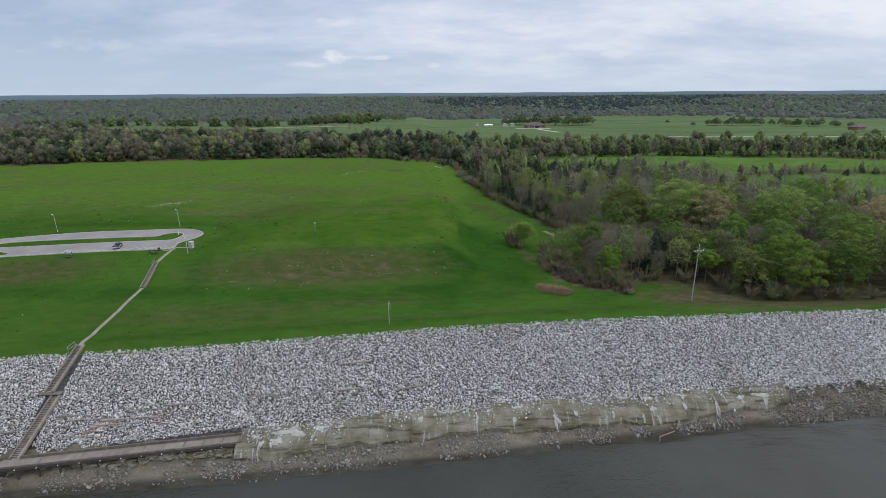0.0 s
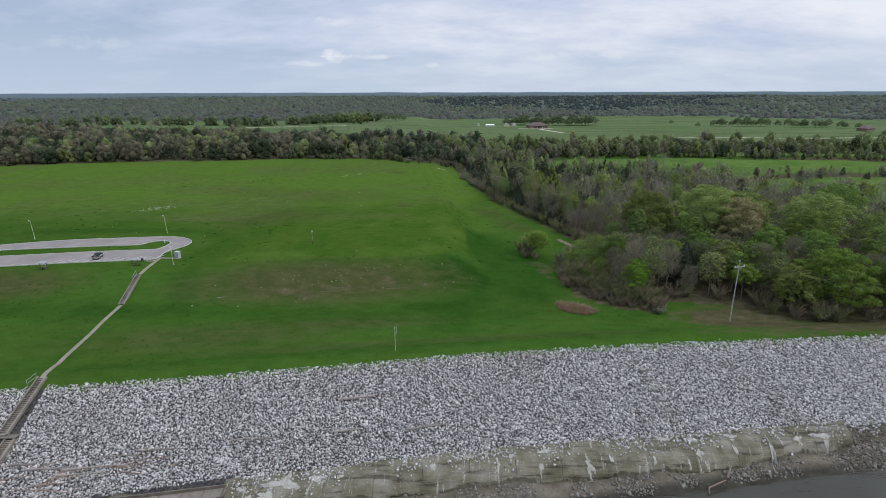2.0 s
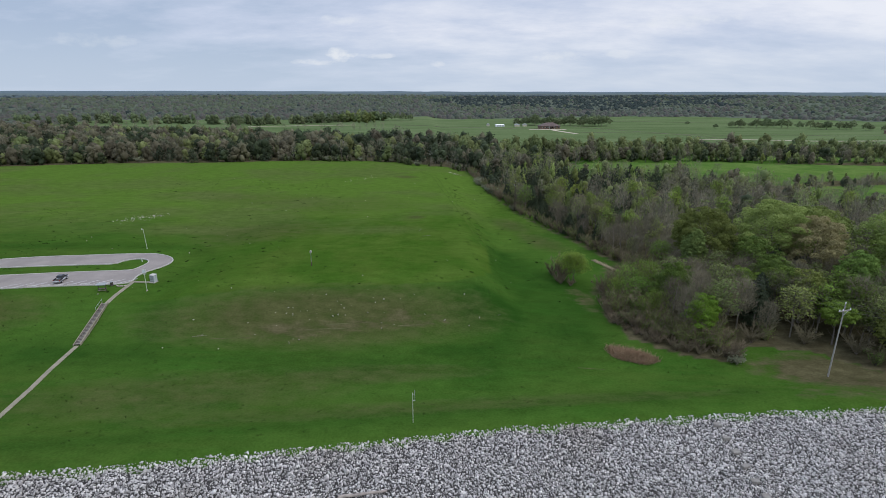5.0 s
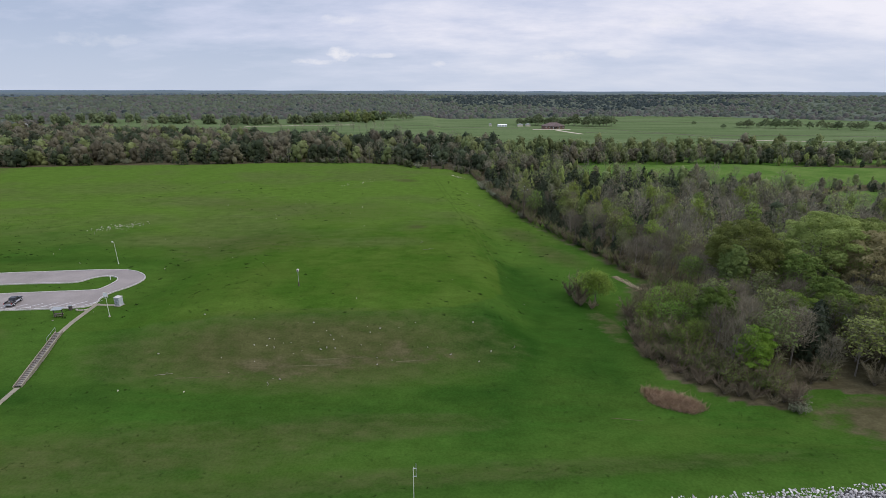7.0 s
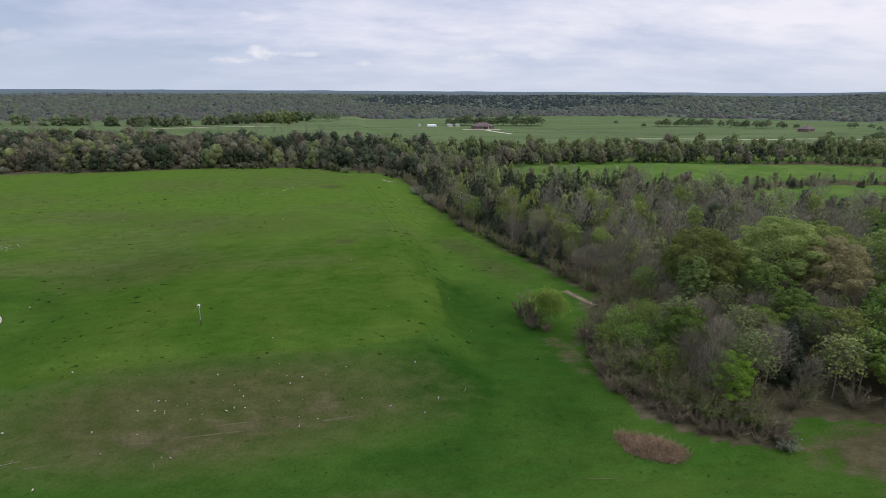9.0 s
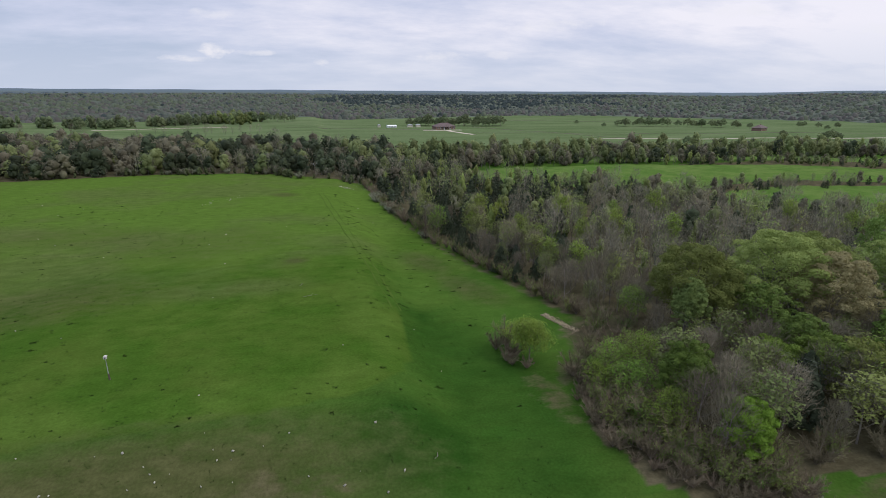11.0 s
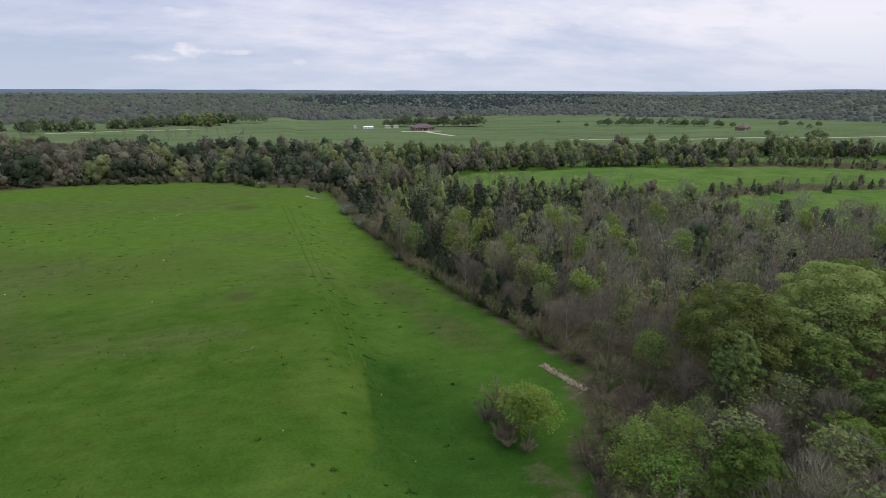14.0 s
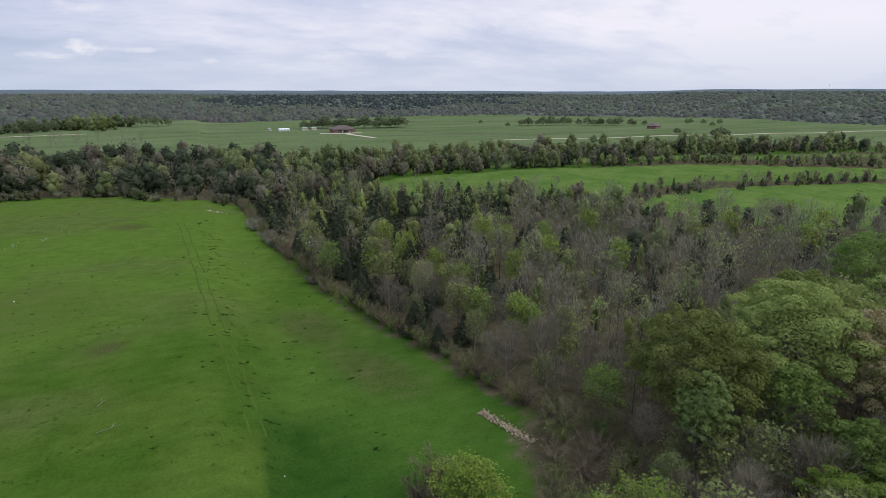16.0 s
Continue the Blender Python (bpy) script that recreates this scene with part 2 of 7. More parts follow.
    col = zone(col, "bank", shaded_gravel, 6, 0.25)
    mud = ramp_of(nt, mid, [(0.3, (0.09, 0.076, 0.056)), (0.7, (0.154, 0.132, 0.102))])
    col = zone(col, "mud", mud, 6, 0.2)
    wet = ramp_of(nt, mid, [(0.3, (0.036, 0.032, 0.025)), (0.7, (0.062, 0.057, 0.045))])
    col = zone(col, "wet", wet, 3, 0.3)
    speck = ramp_of(nt, fine, [(0.32, (0.84, 0.84, 0.84)), (0.68, (1.15, 1.15, 1.15))])
    col = blend(nt, 1.0, col, speck, "MULTIPLY")
    patch = ramp_of(nt, mid, [(0.33, (0.87, 0.87, 0.87)), (0.67, (1.09, 1.09, 1.09))])
    col = blend(nt, 1.0, col, patch, "MULTIPLY")
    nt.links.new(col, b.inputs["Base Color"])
    b.inputs["Roughness"].default_value, b.inputs["Specular IOR Level"].default_value = 0.95, 0.0
    bump_of(nt, b, calc(nt, "ADD", calc(nt, "MULTIPLY", fine, 0.5), calc(nt, "MULTIPLY", mid, 0.9)), 0.15, 0.15)
    return m


def water_material():
    m, nt, b = graph("murky_river_water")
    n = noise_of(nt, 0.05, 3)
    nt.links.new(ramp_of(nt, n, [(0.35, (0.025, 0.0238, 0.0155)), (0.65, (0.036, 0.0345, 0.024))]), b.inputs["Base Color"])
    b.inputs["Roughness"].default_value, b.inputs["IOR"].default_value = 0.12, 1.33
    ripple = noise_of(nt, 1.1, 3, 0.55, (1.0, 2.6, 1))
    swell = noise_of(nt, 0.22, 2, 0.5, (0.6, 1.6, 1))
    # the breeze ruffles one stretch more than the rest
    gust = ramp_of(nt, noise_of(nt, 0.018, 2, 0.5, at=(9, 4, 0)), [(0.42, (0.35, 0.35, 0.35)), (0.58, (1.6, 1.6, 1.6))])
    bump_of(nt, b, calc(nt, "ADD", calc(nt, "MULTIPLY", calc(nt, "MULTIPLY", ripple, gust), 0.7), swell), 0.42, 0.35)
    return m


GROUND, WATER = ground_material(), water_material()
STONE = surface("grey_limestone_riprap", (0.25, 0.2365, 0.2265), (0.58, 0.55, 0.526), 2.6, 5, 0.9, 0.5, vary="island", amount=0.5, stain=(0.34, 0.312, 0.287), stain_scale=0.035)
STONE_ONE = surface("grey_limestone_riprap_piece", (0.25, 0.2365, 0.2265), (0.58, 0.55, 0.526), 2.6, 5, 0.9, 0.5, vary="object", amount=0.5)
SHORE_STONE = surface("muddy_shore_stone", (0.095, 0.087, 0.07), (0.24, 0.222, 0.186), 1.8, 6, 0.85, 0.4, vary="island", amount=0.4)
WET_STONE = surface("wet_brown_stone", (0.055, 0.046, 0.034), (0.15, 0.128, 0.096), 1.8, 6, 0.7, 0.4, vary="island", amount=0.4)
RED_STONE = surface("tan_and_rust_rubble", (0.15, 0.116, 0.068), (0.34, 0.28, 0.18), 2.0, 5, 0.9, 0.4, vary="island", amount=0.4)
PALE_STONE = surface("pale_field_stone", (0.25, 0.24, 0.18), (0.43, 0.41, 0.32), 2.0, 5, 0.9, 0.3, vary="island", amount=0.35)


def apron_material():
    """Old concrete: long ledges and cracks along it, olive algae, pale run-off scars."""
    m, nt, b = graph("algae_stained_concrete")
    ledge = noise_of(nt, 1.0, 6, 0.62, (0.13, 1.0, 2.2))
    streak = noise_of(nt, 1.0, 5, 0.6, (1.7, 0.22, 0.3), (3, 8, 1))
    broad = noise_of(nt, 0.3, 4, 0.6)
    grain = noise_of(nt, 5.0, 4, 0.65)
    col = ramp_of(nt, broad, [(0.36, (0.092, 0.083, 0.05)), (0.52, (0.145, 0.132, 0.092)), (0.66, (0.195, 0.178, 0.142))])
    col = blend(nt, 1.0, col, ramp_of(nt, ledge, [(0.36, (0.42, 0.4, 0.36)), (0.46, (1, 1, 1)), (0.7, (1.15, 1.13, 1.1))]), "MULTIPLY")
    scar = calc(nt, "MULTIPLY", calc(nt, "SUBTRACT", calc(nt, "ADD", calc(nt, "MULTIPLY", streak, 0.7), calc(nt, "MULTIPLY", grain, 0.3)), 0.575), 14.0, True)
    col = blend(nt, calc(nt, "MULTIPLY", scar, 0.8), col, (0.42, 0.41, 0.37))
    nt.links.new(col, b.inputs["Base Color"])
    b.inputs["Roughness"].default_value, b.inputs["Specular IOR Level"].default_value = 0.85, 0.3
    bump_of(nt, b, calc(nt, "ADD", calc(nt, "MULTIPLY", ledge, 1.0), calc(nt, "MULTIPLY", grain, 0.25)), 0.7, 0.3)
    return m


APRON = apron_material()
LIME = surface("bare_white_concrete", (0.23, 0.215, 0.18), (0.4, 0.38, 0.33), 1.3, 6, 0.9, 0.35)
CONCRETE = surface("weathered_tan_concrete", (0.24, 0.215, 0.175), (0.38, 0.34, 0.28), 0.8, 8, 0.88, 0.25, stain=(0.18, 0.16, 0.13))
STAIR_KERB = surface("brown_stained_concrete", (0.15, 0.128, 0.1), (0.27, 0.235, 0.19), 0.8, 8, 0.9, 0.25)
ROUGH_BLOCK = surface("rough_grey_block", (0.17, 0.155, 0.135), (0.3, 0.28, 0.25), 2.0, 5, 0.9, 0.45)
PATHWAY = surface("worn_concrete_path", (0.175, 0.153, 0.108), (0.28, 0.247, 0.182), 0.7, 8, 0.9, 0.25, stain=(0.2, 0.19, 0.13))
ASPHALT = surface("old_pinkish_grey_asphalt", (0.18, 0.156, 0.14), (0.27, 0.235, 0.212), 0.22, 24, 0.9, 0.2, stain=(0.2, 0.175, 0.158))
KERB = surface("pale_concrete_kerb", (0.36, 0.34, 0.31), (0.5, 0.48, 0.44), 1.5, 6, 0.9, 0.2)
PAINT = surface("worn_white_road_paint", (0.4, 0.39, 0.38), (0.62, 0.61, 0.6), 2.5, 6, 0.8, 0.1)
TIMBER = surface("weathered_brown_timber", (0.085, 0.068, 0.055), (0.2, 0.165, 0.135), 1.2, 9, 0.85, 0.3, vary="object", amount=0.2)
GREY_TREAD = surface("grey_brown_tread", (0.085, 0.075, 0.066), (0.16, 0.142, 0.125), 1.5, 8, 0.85, 0.25, vary="object", amount=0.2)
DECK = surface("sun_bleached_deck", (0.14, 0.115, 0.093), (0.24, 0.2, 0.165), 0.9, 9, 0.85, 0.3, vary="object", amount=0.12)
DARKWOOD = surface("damp_dark_timber", (0.035, 0.03, 0.027), (0.085, 0.072, 0.062), 1.4, 8, 0.8, 0.3)
DRIFT = surface("silvered_driftwood", (0.15, 0.13, 0.11), (0.34, 0.3, 0.26), 1.5, 10, 0.85, 0.4, vary="object", amount=0.35)
BROWN_DRIFT = surface("brown_driftwood", (0.15, 0.105, 0.08), (0.32, 0.235, 0.18), 1.5, 10, 0.85, 0.4, vary="object", amount=0.3)
POLE = surface("grey_pole_timber", (0.2, 0.188, 0.166), (0.35, 0.33, 0.295), 1.1, 10, 0.85, 0.3)
DARKPOLE = surface("creosoted_pole_timber", (0.06, 0.045, 0.036), (0.12, 0.09, 0.07), 1.1, 10, 0.85, 0.3)
METAL = surface("galvanised_steel", (0.36, 0.38, 0.38), (0.52, 0.54, 0.54), 3, 6, 0.5, 0.1, metal=0.6)
LAMPPAINT = surface("pale_painted_lamp_post", (0.42, 0.47, 0.36), (0.58, 0.62, 0.5), 2, 6, 0.55, 0.1)
WHITE = surface("white_paint", (0.68, 0.68, 0.66), (0.82, 0.82, 0.8), 2.5, 6, 0.6, 0.1)
GREYPANEL = surface("grey_moulded_panel", (0.32, 0.35, 0.36), (0.45, 0.48, 0.49), 1.5, 6, 0.6, 0.1)
SLATE = surface("faded_grey_roof_board", (0.2, 0.215, 0.215), (0.3, 0.315, 0.31), 1.5, 6, 0.75, 0.2)
BLACKPAINT = surface("black_vehicle_paint", (0.012, 0.012, 0.014), (0.022, 0.022, 0.026), 1.2, 6, 0.25, 0.0, spec=0.5)
SILVER = surface("silver_vehicle_trim", (0.45, 0.46, 0.48), (0.62, 0.63, 0.65), 1.5, 6, 0.35, 0.0, metal=0.5)
PRESSED = surface("pressed_grass", (0.046, 0.086, 0.0135), (0.064, 0.1, 0.019), 0.8, 7, 0.95, 0.2, spec=0.0)
STRAWLINE = surface("dead_cut_grass", (0.062, 0.066, 0.028), (0.115, 0.112, 0.055), 1.2, 6, 0.95, 0.3, spec=0.0)
RUBBER = surface("black_rubber", (0.012, 0.012, 0.012), (0.03, 0.03, 0.03), 4, 5, 0.8, 0.1)
GLASS = surface("dark_window_glass", (0.015, 0.018, 0.02), (0.03, 0.035, 0.04), 1, 4, 0.08, 0.0, spec=0.6)
LENS = surface("clear_lamp_lens", (0.7, 0.72, 0.72), (0.85, 0.86, 0.86), 3, 4, 0.2, 0.0)
REDLENS = surface("red_tail_lens", (0.3, 0.01, 0.01), (0.42, 0.02, 0.02), 3, 4, 0.3, 0.0)
BRICK = surface("brown_brick", (0.14, 0.085, 0.066), (0.25, 0.16, 0.125), 1.2, 8, 0.9, 0.2)
SHINGLE = surface("brown_roof_shingle", (0.075, 0.055, 0.05), (0.15, 0.11, 0.1), 0.8, 8, 0.9, 0.2)
SANDY = surface("pale_sandy_drive", (0.36, 0.3, 0.22), (0.5, 0.43, 0.33), 0.3, 9, 0.95, 0.2)
DARKEARTH = surface("brown_ditch_earth", (0.07, 0.062, 0.035), (0.13, 0.12, 0.07), 0.2, 9, 0.95, 0.2)
WIRE = surface("dull_wire", (0.12, 0.12, 0.115), (0.2, 0.2, 0.19), 3, 4, 0.6, 0.0, metal=0.4)
BARK = surface("grey_brown_bark", (0.075, 0.072, 0.057), (0.175, 0.168, 0.136), 2.2, 6, 0.95, 0.3, vary="tint", amount=0.4)
BARK_NEAR = surface("grey_bark", (0.1, 0.085, 0.072), (0.24, 0.21, 0.18), 2.2, 6, 0.95, 0.3, vary="object", amount=0.3)
TWIG = foliage("grey_brown_twigs", (0.142, 0.134, 0.09), (0.236, 0.222, 0.153), "tint", 0.34, 0)
TWIG_NEAR = foliage("grey_brown_twigs_near", (0.118, 0.105, 0.068), (0.208, 0.188, 0.125), "object", 0.3, 0)
BUSH_TWIG = foliage("brown_bush_twigs", (0.122, 0.1, 0.06), (0.22, 0.187, 0.118), "object", 0.25, 0)
REED = foliage("dead_reeds", (0.165, 0.112, 0.06), (0.34, 0.25, 0.15), "tint", 0.2, 0)
LEAVES = {
    "spring": ((0.082, 0.15, 0.03), (0.16, 0.24, 0.054)),
    "pale": ((0.140, 0.211, 0.054), (0.268, 0.347, 0.101)),
    "olive": ((0.104, 0.148, 0.033), (0.176, 0.226, 0.058)),
    "tan": ((0.195, 0.178, 0.08), (0.38, 0.34, 0.165)),
    "fresh": ((0.088, 0.17, 0.025), (0.18, 0.29, 0.048)),
    "leafing": ((0.125, 0.2, 0.03), (0.235, 0.335, 0.06)),
    "mint": ((0.112, 0.182, 0.05), (0.205, 0.295, 0.086)),
    "lime": ((0.07, 0.16, 0.017), (0.155, 0.28, 0.036)),
    "deep": ((0.066, 0.128, 0.022), (0.125, 0.2, 0.038)),
    "cedar": ((0.026, 0.04, 0.022), (0.07, 0.09, 0.048)),
    "blossom": ((0.11, 0.14, 0.07), (0.29, 0.3, 0.21)),
    "bare_crown": ((0.113, 0.108, 0.065), (0.176, 0.167, 0.103)),
    "wood_sap": ((0.135, 0.185, 0.05), (0.225, 0.285, 0.085)),
    "wood_green": ((0.116, 0.15, 0.054), (0.2, 0.24, 0.094)),
    "muted": ((0.056, 0.076, 0.03), (0.112, 0.14, 0.058)),
    "pine": ((0.034, 0.05, 0.026), (0.072, 0.094, 0.046)),
    "pasture": ((0.095, 0.13, 0.06), (0.17, 0.215, 0.105)),
    "sage": ((0.106, 0.148, 0.046), (0.176, 0.217, 0.073)),
    # far woods: the haze of distance is put into these paler, cooler leaf colours
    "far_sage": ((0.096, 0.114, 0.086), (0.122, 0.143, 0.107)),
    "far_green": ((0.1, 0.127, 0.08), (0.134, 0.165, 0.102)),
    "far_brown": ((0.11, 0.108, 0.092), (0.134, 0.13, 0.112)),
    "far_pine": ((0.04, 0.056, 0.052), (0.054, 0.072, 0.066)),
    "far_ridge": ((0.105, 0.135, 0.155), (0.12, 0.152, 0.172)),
    "grass": ((0.03, 0.068, 0.011), (0.056, 0.1, 0.018)),
    "clump": ((0.022, 0.05, 0.01), (0.042, 0.078, 0.016)),
}
LEAF = {k: foliage(k + "_leaves", *v, "tint", 0.13 if k[:3] == "far" else 0.3, 0.42, 0.02 if k[:3] == "far" else 0.5) for k, v in LEAVES.items()}
LEAF_NEAR = {k: foliage(k + "_leaves_near", *v, "object", 0.16, 0.42) for k, v in LEAVES.items()}

# ---- lie of the land ----
def smooth(a, lo, hi):
    u = np.clip((np.asarray(a, float) - lo) / (hi - lo), 0, 1)
    return u * u * (3 - 2 * u)


def crest(x):
    """Where the grass meets the riprap."""
    return np.interp(x, [-400, -74, -47, -29, 1, 36, 62, 85, 400], [50, 75.7, 79.0, 82.0, 87.4, 91.5, 93.6, 95.3, 112])


def toe(x):
    """Where the riprap meets the concrete apron."""
    return np.interp(x, [-400, -57, -31, 0, 38, 55, 85, 400], [36, 63.2, 66.0, 71.8, 76.7, 78.4, 83, 100])


def foot(x):
    """Where the apron meets the mud."""
    return np.interp(x, [-400, -57, -28, 0, 36, 52, 60, 85, 400], [33, 59.6, 62.2, 67.6, 71.3, 75.0, 77.2, 81, 98])


def shore(x):
    """Where the mud meets the water."""
    return np.interp(x, [-400, -60, -38, -16, 5, 26, 55, 73, 85, 400], [20, 56.5, 58.7, 61.6, 64.7, 68.3, 73.0, 76.0, 78, 96])


def height(x, y):
    """The lie of the land above the water."""
    x, y = np.asarray(x, float), np.asarray(y, float)
    c, t, f, s = crest(x), toe(x), foot(x), shore(x)
    lip = 11.2 - 1.2 * smooth(y - c, 1.5, 9)
    land = lip + 1.2 * smooth(y, 160, 290)
    swale = -0.5 * np.exp(-((y - 106) / 7) ** 2) * smooth(x, -60, -20)
    mound = 4.2 * smooth(y, 111, 129) * smooth(14 - x - 0.06 * np.maximum(y - 150, 0), 5, 17)
    mound = mound * (1 - 0.55 * smooth(y, 165, 250)) * (1 - 0.55 * smooth(-x, 48, 72))
    roll = 0.35 * np.sin(x / 19 + 1.3) * np.sin(y / 23) * smooth(y, 130, 180) * (1 - smooth(-x, 45, 65)) + 0.8 * np.sin(x / 61 + 0.4) * np.sin(y / 83 + 1) * smooth(y, 180, 260)
    far = np.hypot(x, y)
    way = np.degrees(np.arctan2(x, np.maximum(y, 1)))
    first = np.interp(way, [-60, -42, -30, -14, 0, 14, 26, 36, 46, 56, 70], [6, 7, 14, 15, 17, 17, 22, 20, 26, 31, 28])
    hills = first * smooth(far, 830, 1750) * (1 - 0.35 * smooth(far, 1900, 2700)) + 15 * smooth(far, 2900, 4100) + 17 * smooth(way, 37, 49) * smooth(far, 1700, 2700)
    hills = hills + smooth(far, 860, 1300) * (2.6 * np.sin(x / 210 + 1) * np.sin(y / 190) + 1.8 * np.sin(x / 97) * np.sin(y / 120 + 2))
    land = land + swale + mound + roll + hills
    out = np.where(y >= c, land, np.where(y >= t, 3.3 + 7.9 * (y - t) / np.maximum(c - t, 0.1),
          np.where(y >= f, 1.2 + 2.1 * (y - f) / np.maximum(t - f, 0.1), np.where(y >= s, 1.2 * (y - s) / np.maximum(f - s, 0.1), np.maximum(-4, (y - s) * 0.15)))))
    return out


def inside(poly, x, y):
    x, y = np.asarray(x, float), np.asarray(y, float)
    hit = np.zeros(x.shape, bool)
    for (ax, ay), (bx, by) in zip(poly, poly[1:] + poly[:1]):
        cross = ((ay > y) != (by > y)) & (x < (bx - ax) * (y - ay) / (by - ay if by != ay else 1e-9) + ax)
        hit ^= cross
    return hit


def near_line(pts, x, y, width):
    """1 on the line, falling to 0 at that distance."""
    x, y = np.asarray(x, float), np.asarray(y, float)
    best = np.full(x.shape, 1e9)
    for (ax, ay), (bx, by) in zip(pts, pts[1:]):
        ux, uy = bx - ax, by - ay
        k = np.clip(((x - ax) * ux + (y - ay) * uy) / (ux * ux + uy * uy), 0, 1)
        best = np.minimum(best, np.hypot(x - ax - k * ux, y - ay - k * uy))
    return np.clip(1 - best / width, 0, 1)


def blob(x, y, cx, cy, rx, ry, turn=0.0):
    c, s = math.cos(turn), math.sin(turn)
    u, v = ((x - cx) * c + (y - cy) * s) / rx, (-(x - cx) * s + (y - cy) * c) / ry
    return np.clip(1.6 - 1.1 * np.hypot(u, v), 0, 1)


WOOD = [(6.5, 300), (6, 291), (12.5, 246), (19, 209), (24.5, 190), (30, 176), (33.5, 163), (37.5, 153), (44, 147), (40, 139), (31, 139), (26, 134),
        (23, 122), (25.5, 113.5), (32, 108.5), (40, 106), (43, 112), (54, 110), (60, 104), (66, 100.5), (90, 100.5), (500, 118), (560, 330),
        (430, 372), (330, 384), (220, 390), (120, 398), (40, 402), (-20, 402), (-120, 430), (-200, 450), (-420, 500), (-480, 300),
        (-261, 301), (-202, 312), (-135, 316), (-77, 329), (-32, 317), (-19, 307), (-12, 303)]
STRIP_A = [(46, 298), (72, 292), (103, 274), (140, 264), (158, 272), (190, 277), (282, 254), (420, 232), (430, 262), (316, 276), (228, 322), (144, 343), (118, 339), (72, 342), (56, 326)]
STRIP_B = [(130, 243), (138, 228), (166, 204), (214, 196), (420, 160), (430, 220), (278, 246), (230, 258), (178, 264), (150, 260)]
STRIP_C = [(125, 352), (204, 349), (300, 322), (430, 300), (430, 318), (300, 344), (204, 366), (130, 362)]
PLATEAU = [(8, 252), (22, 196), (24, 184), (8, 172), (2.2, 162), (2.9, 153), (3.3, 147), (2.6, 141), (-0.6, 134), (-6, 129.8), (-17, 127.8), (-37, 126.4), (-58, 124), (-90, 124), (-110, 150), (-130, 160), (-300, 170), (-300, 318), (-100, 328), (-30, 318), (-14, 304), (4, 303)]
PASTURE = [(-480, 520), (-470, 735), (-186, 765), (-146, 775), (-111, 863), (-6, 808), (110, 850), (226, 871), (417, 874), (556, 769), (681, 676),
           (733, 509), (1100, 420), (1000, 300), (560, 330), (430, 372), (330, 384), (220, 390), (120, 398), (40, 402), (-20, 402), (-120, 430), (-200, 450)]


def wooded(x, y):
    return inside(WOOD, x, y) & ~inside(STRIP_A, x, y) & ~inside(STRIP_B, x, y) & ~inside(STRIP_C, x, y)


def spaced(lo, hi, step, growth, limit):
    vals = list(np.arange(lo, hi + step / 2, step))
    s, v = step, vals[-1]
    while v < limit:
        s *= growth
        v += s
        vals.append(v)
    return vals


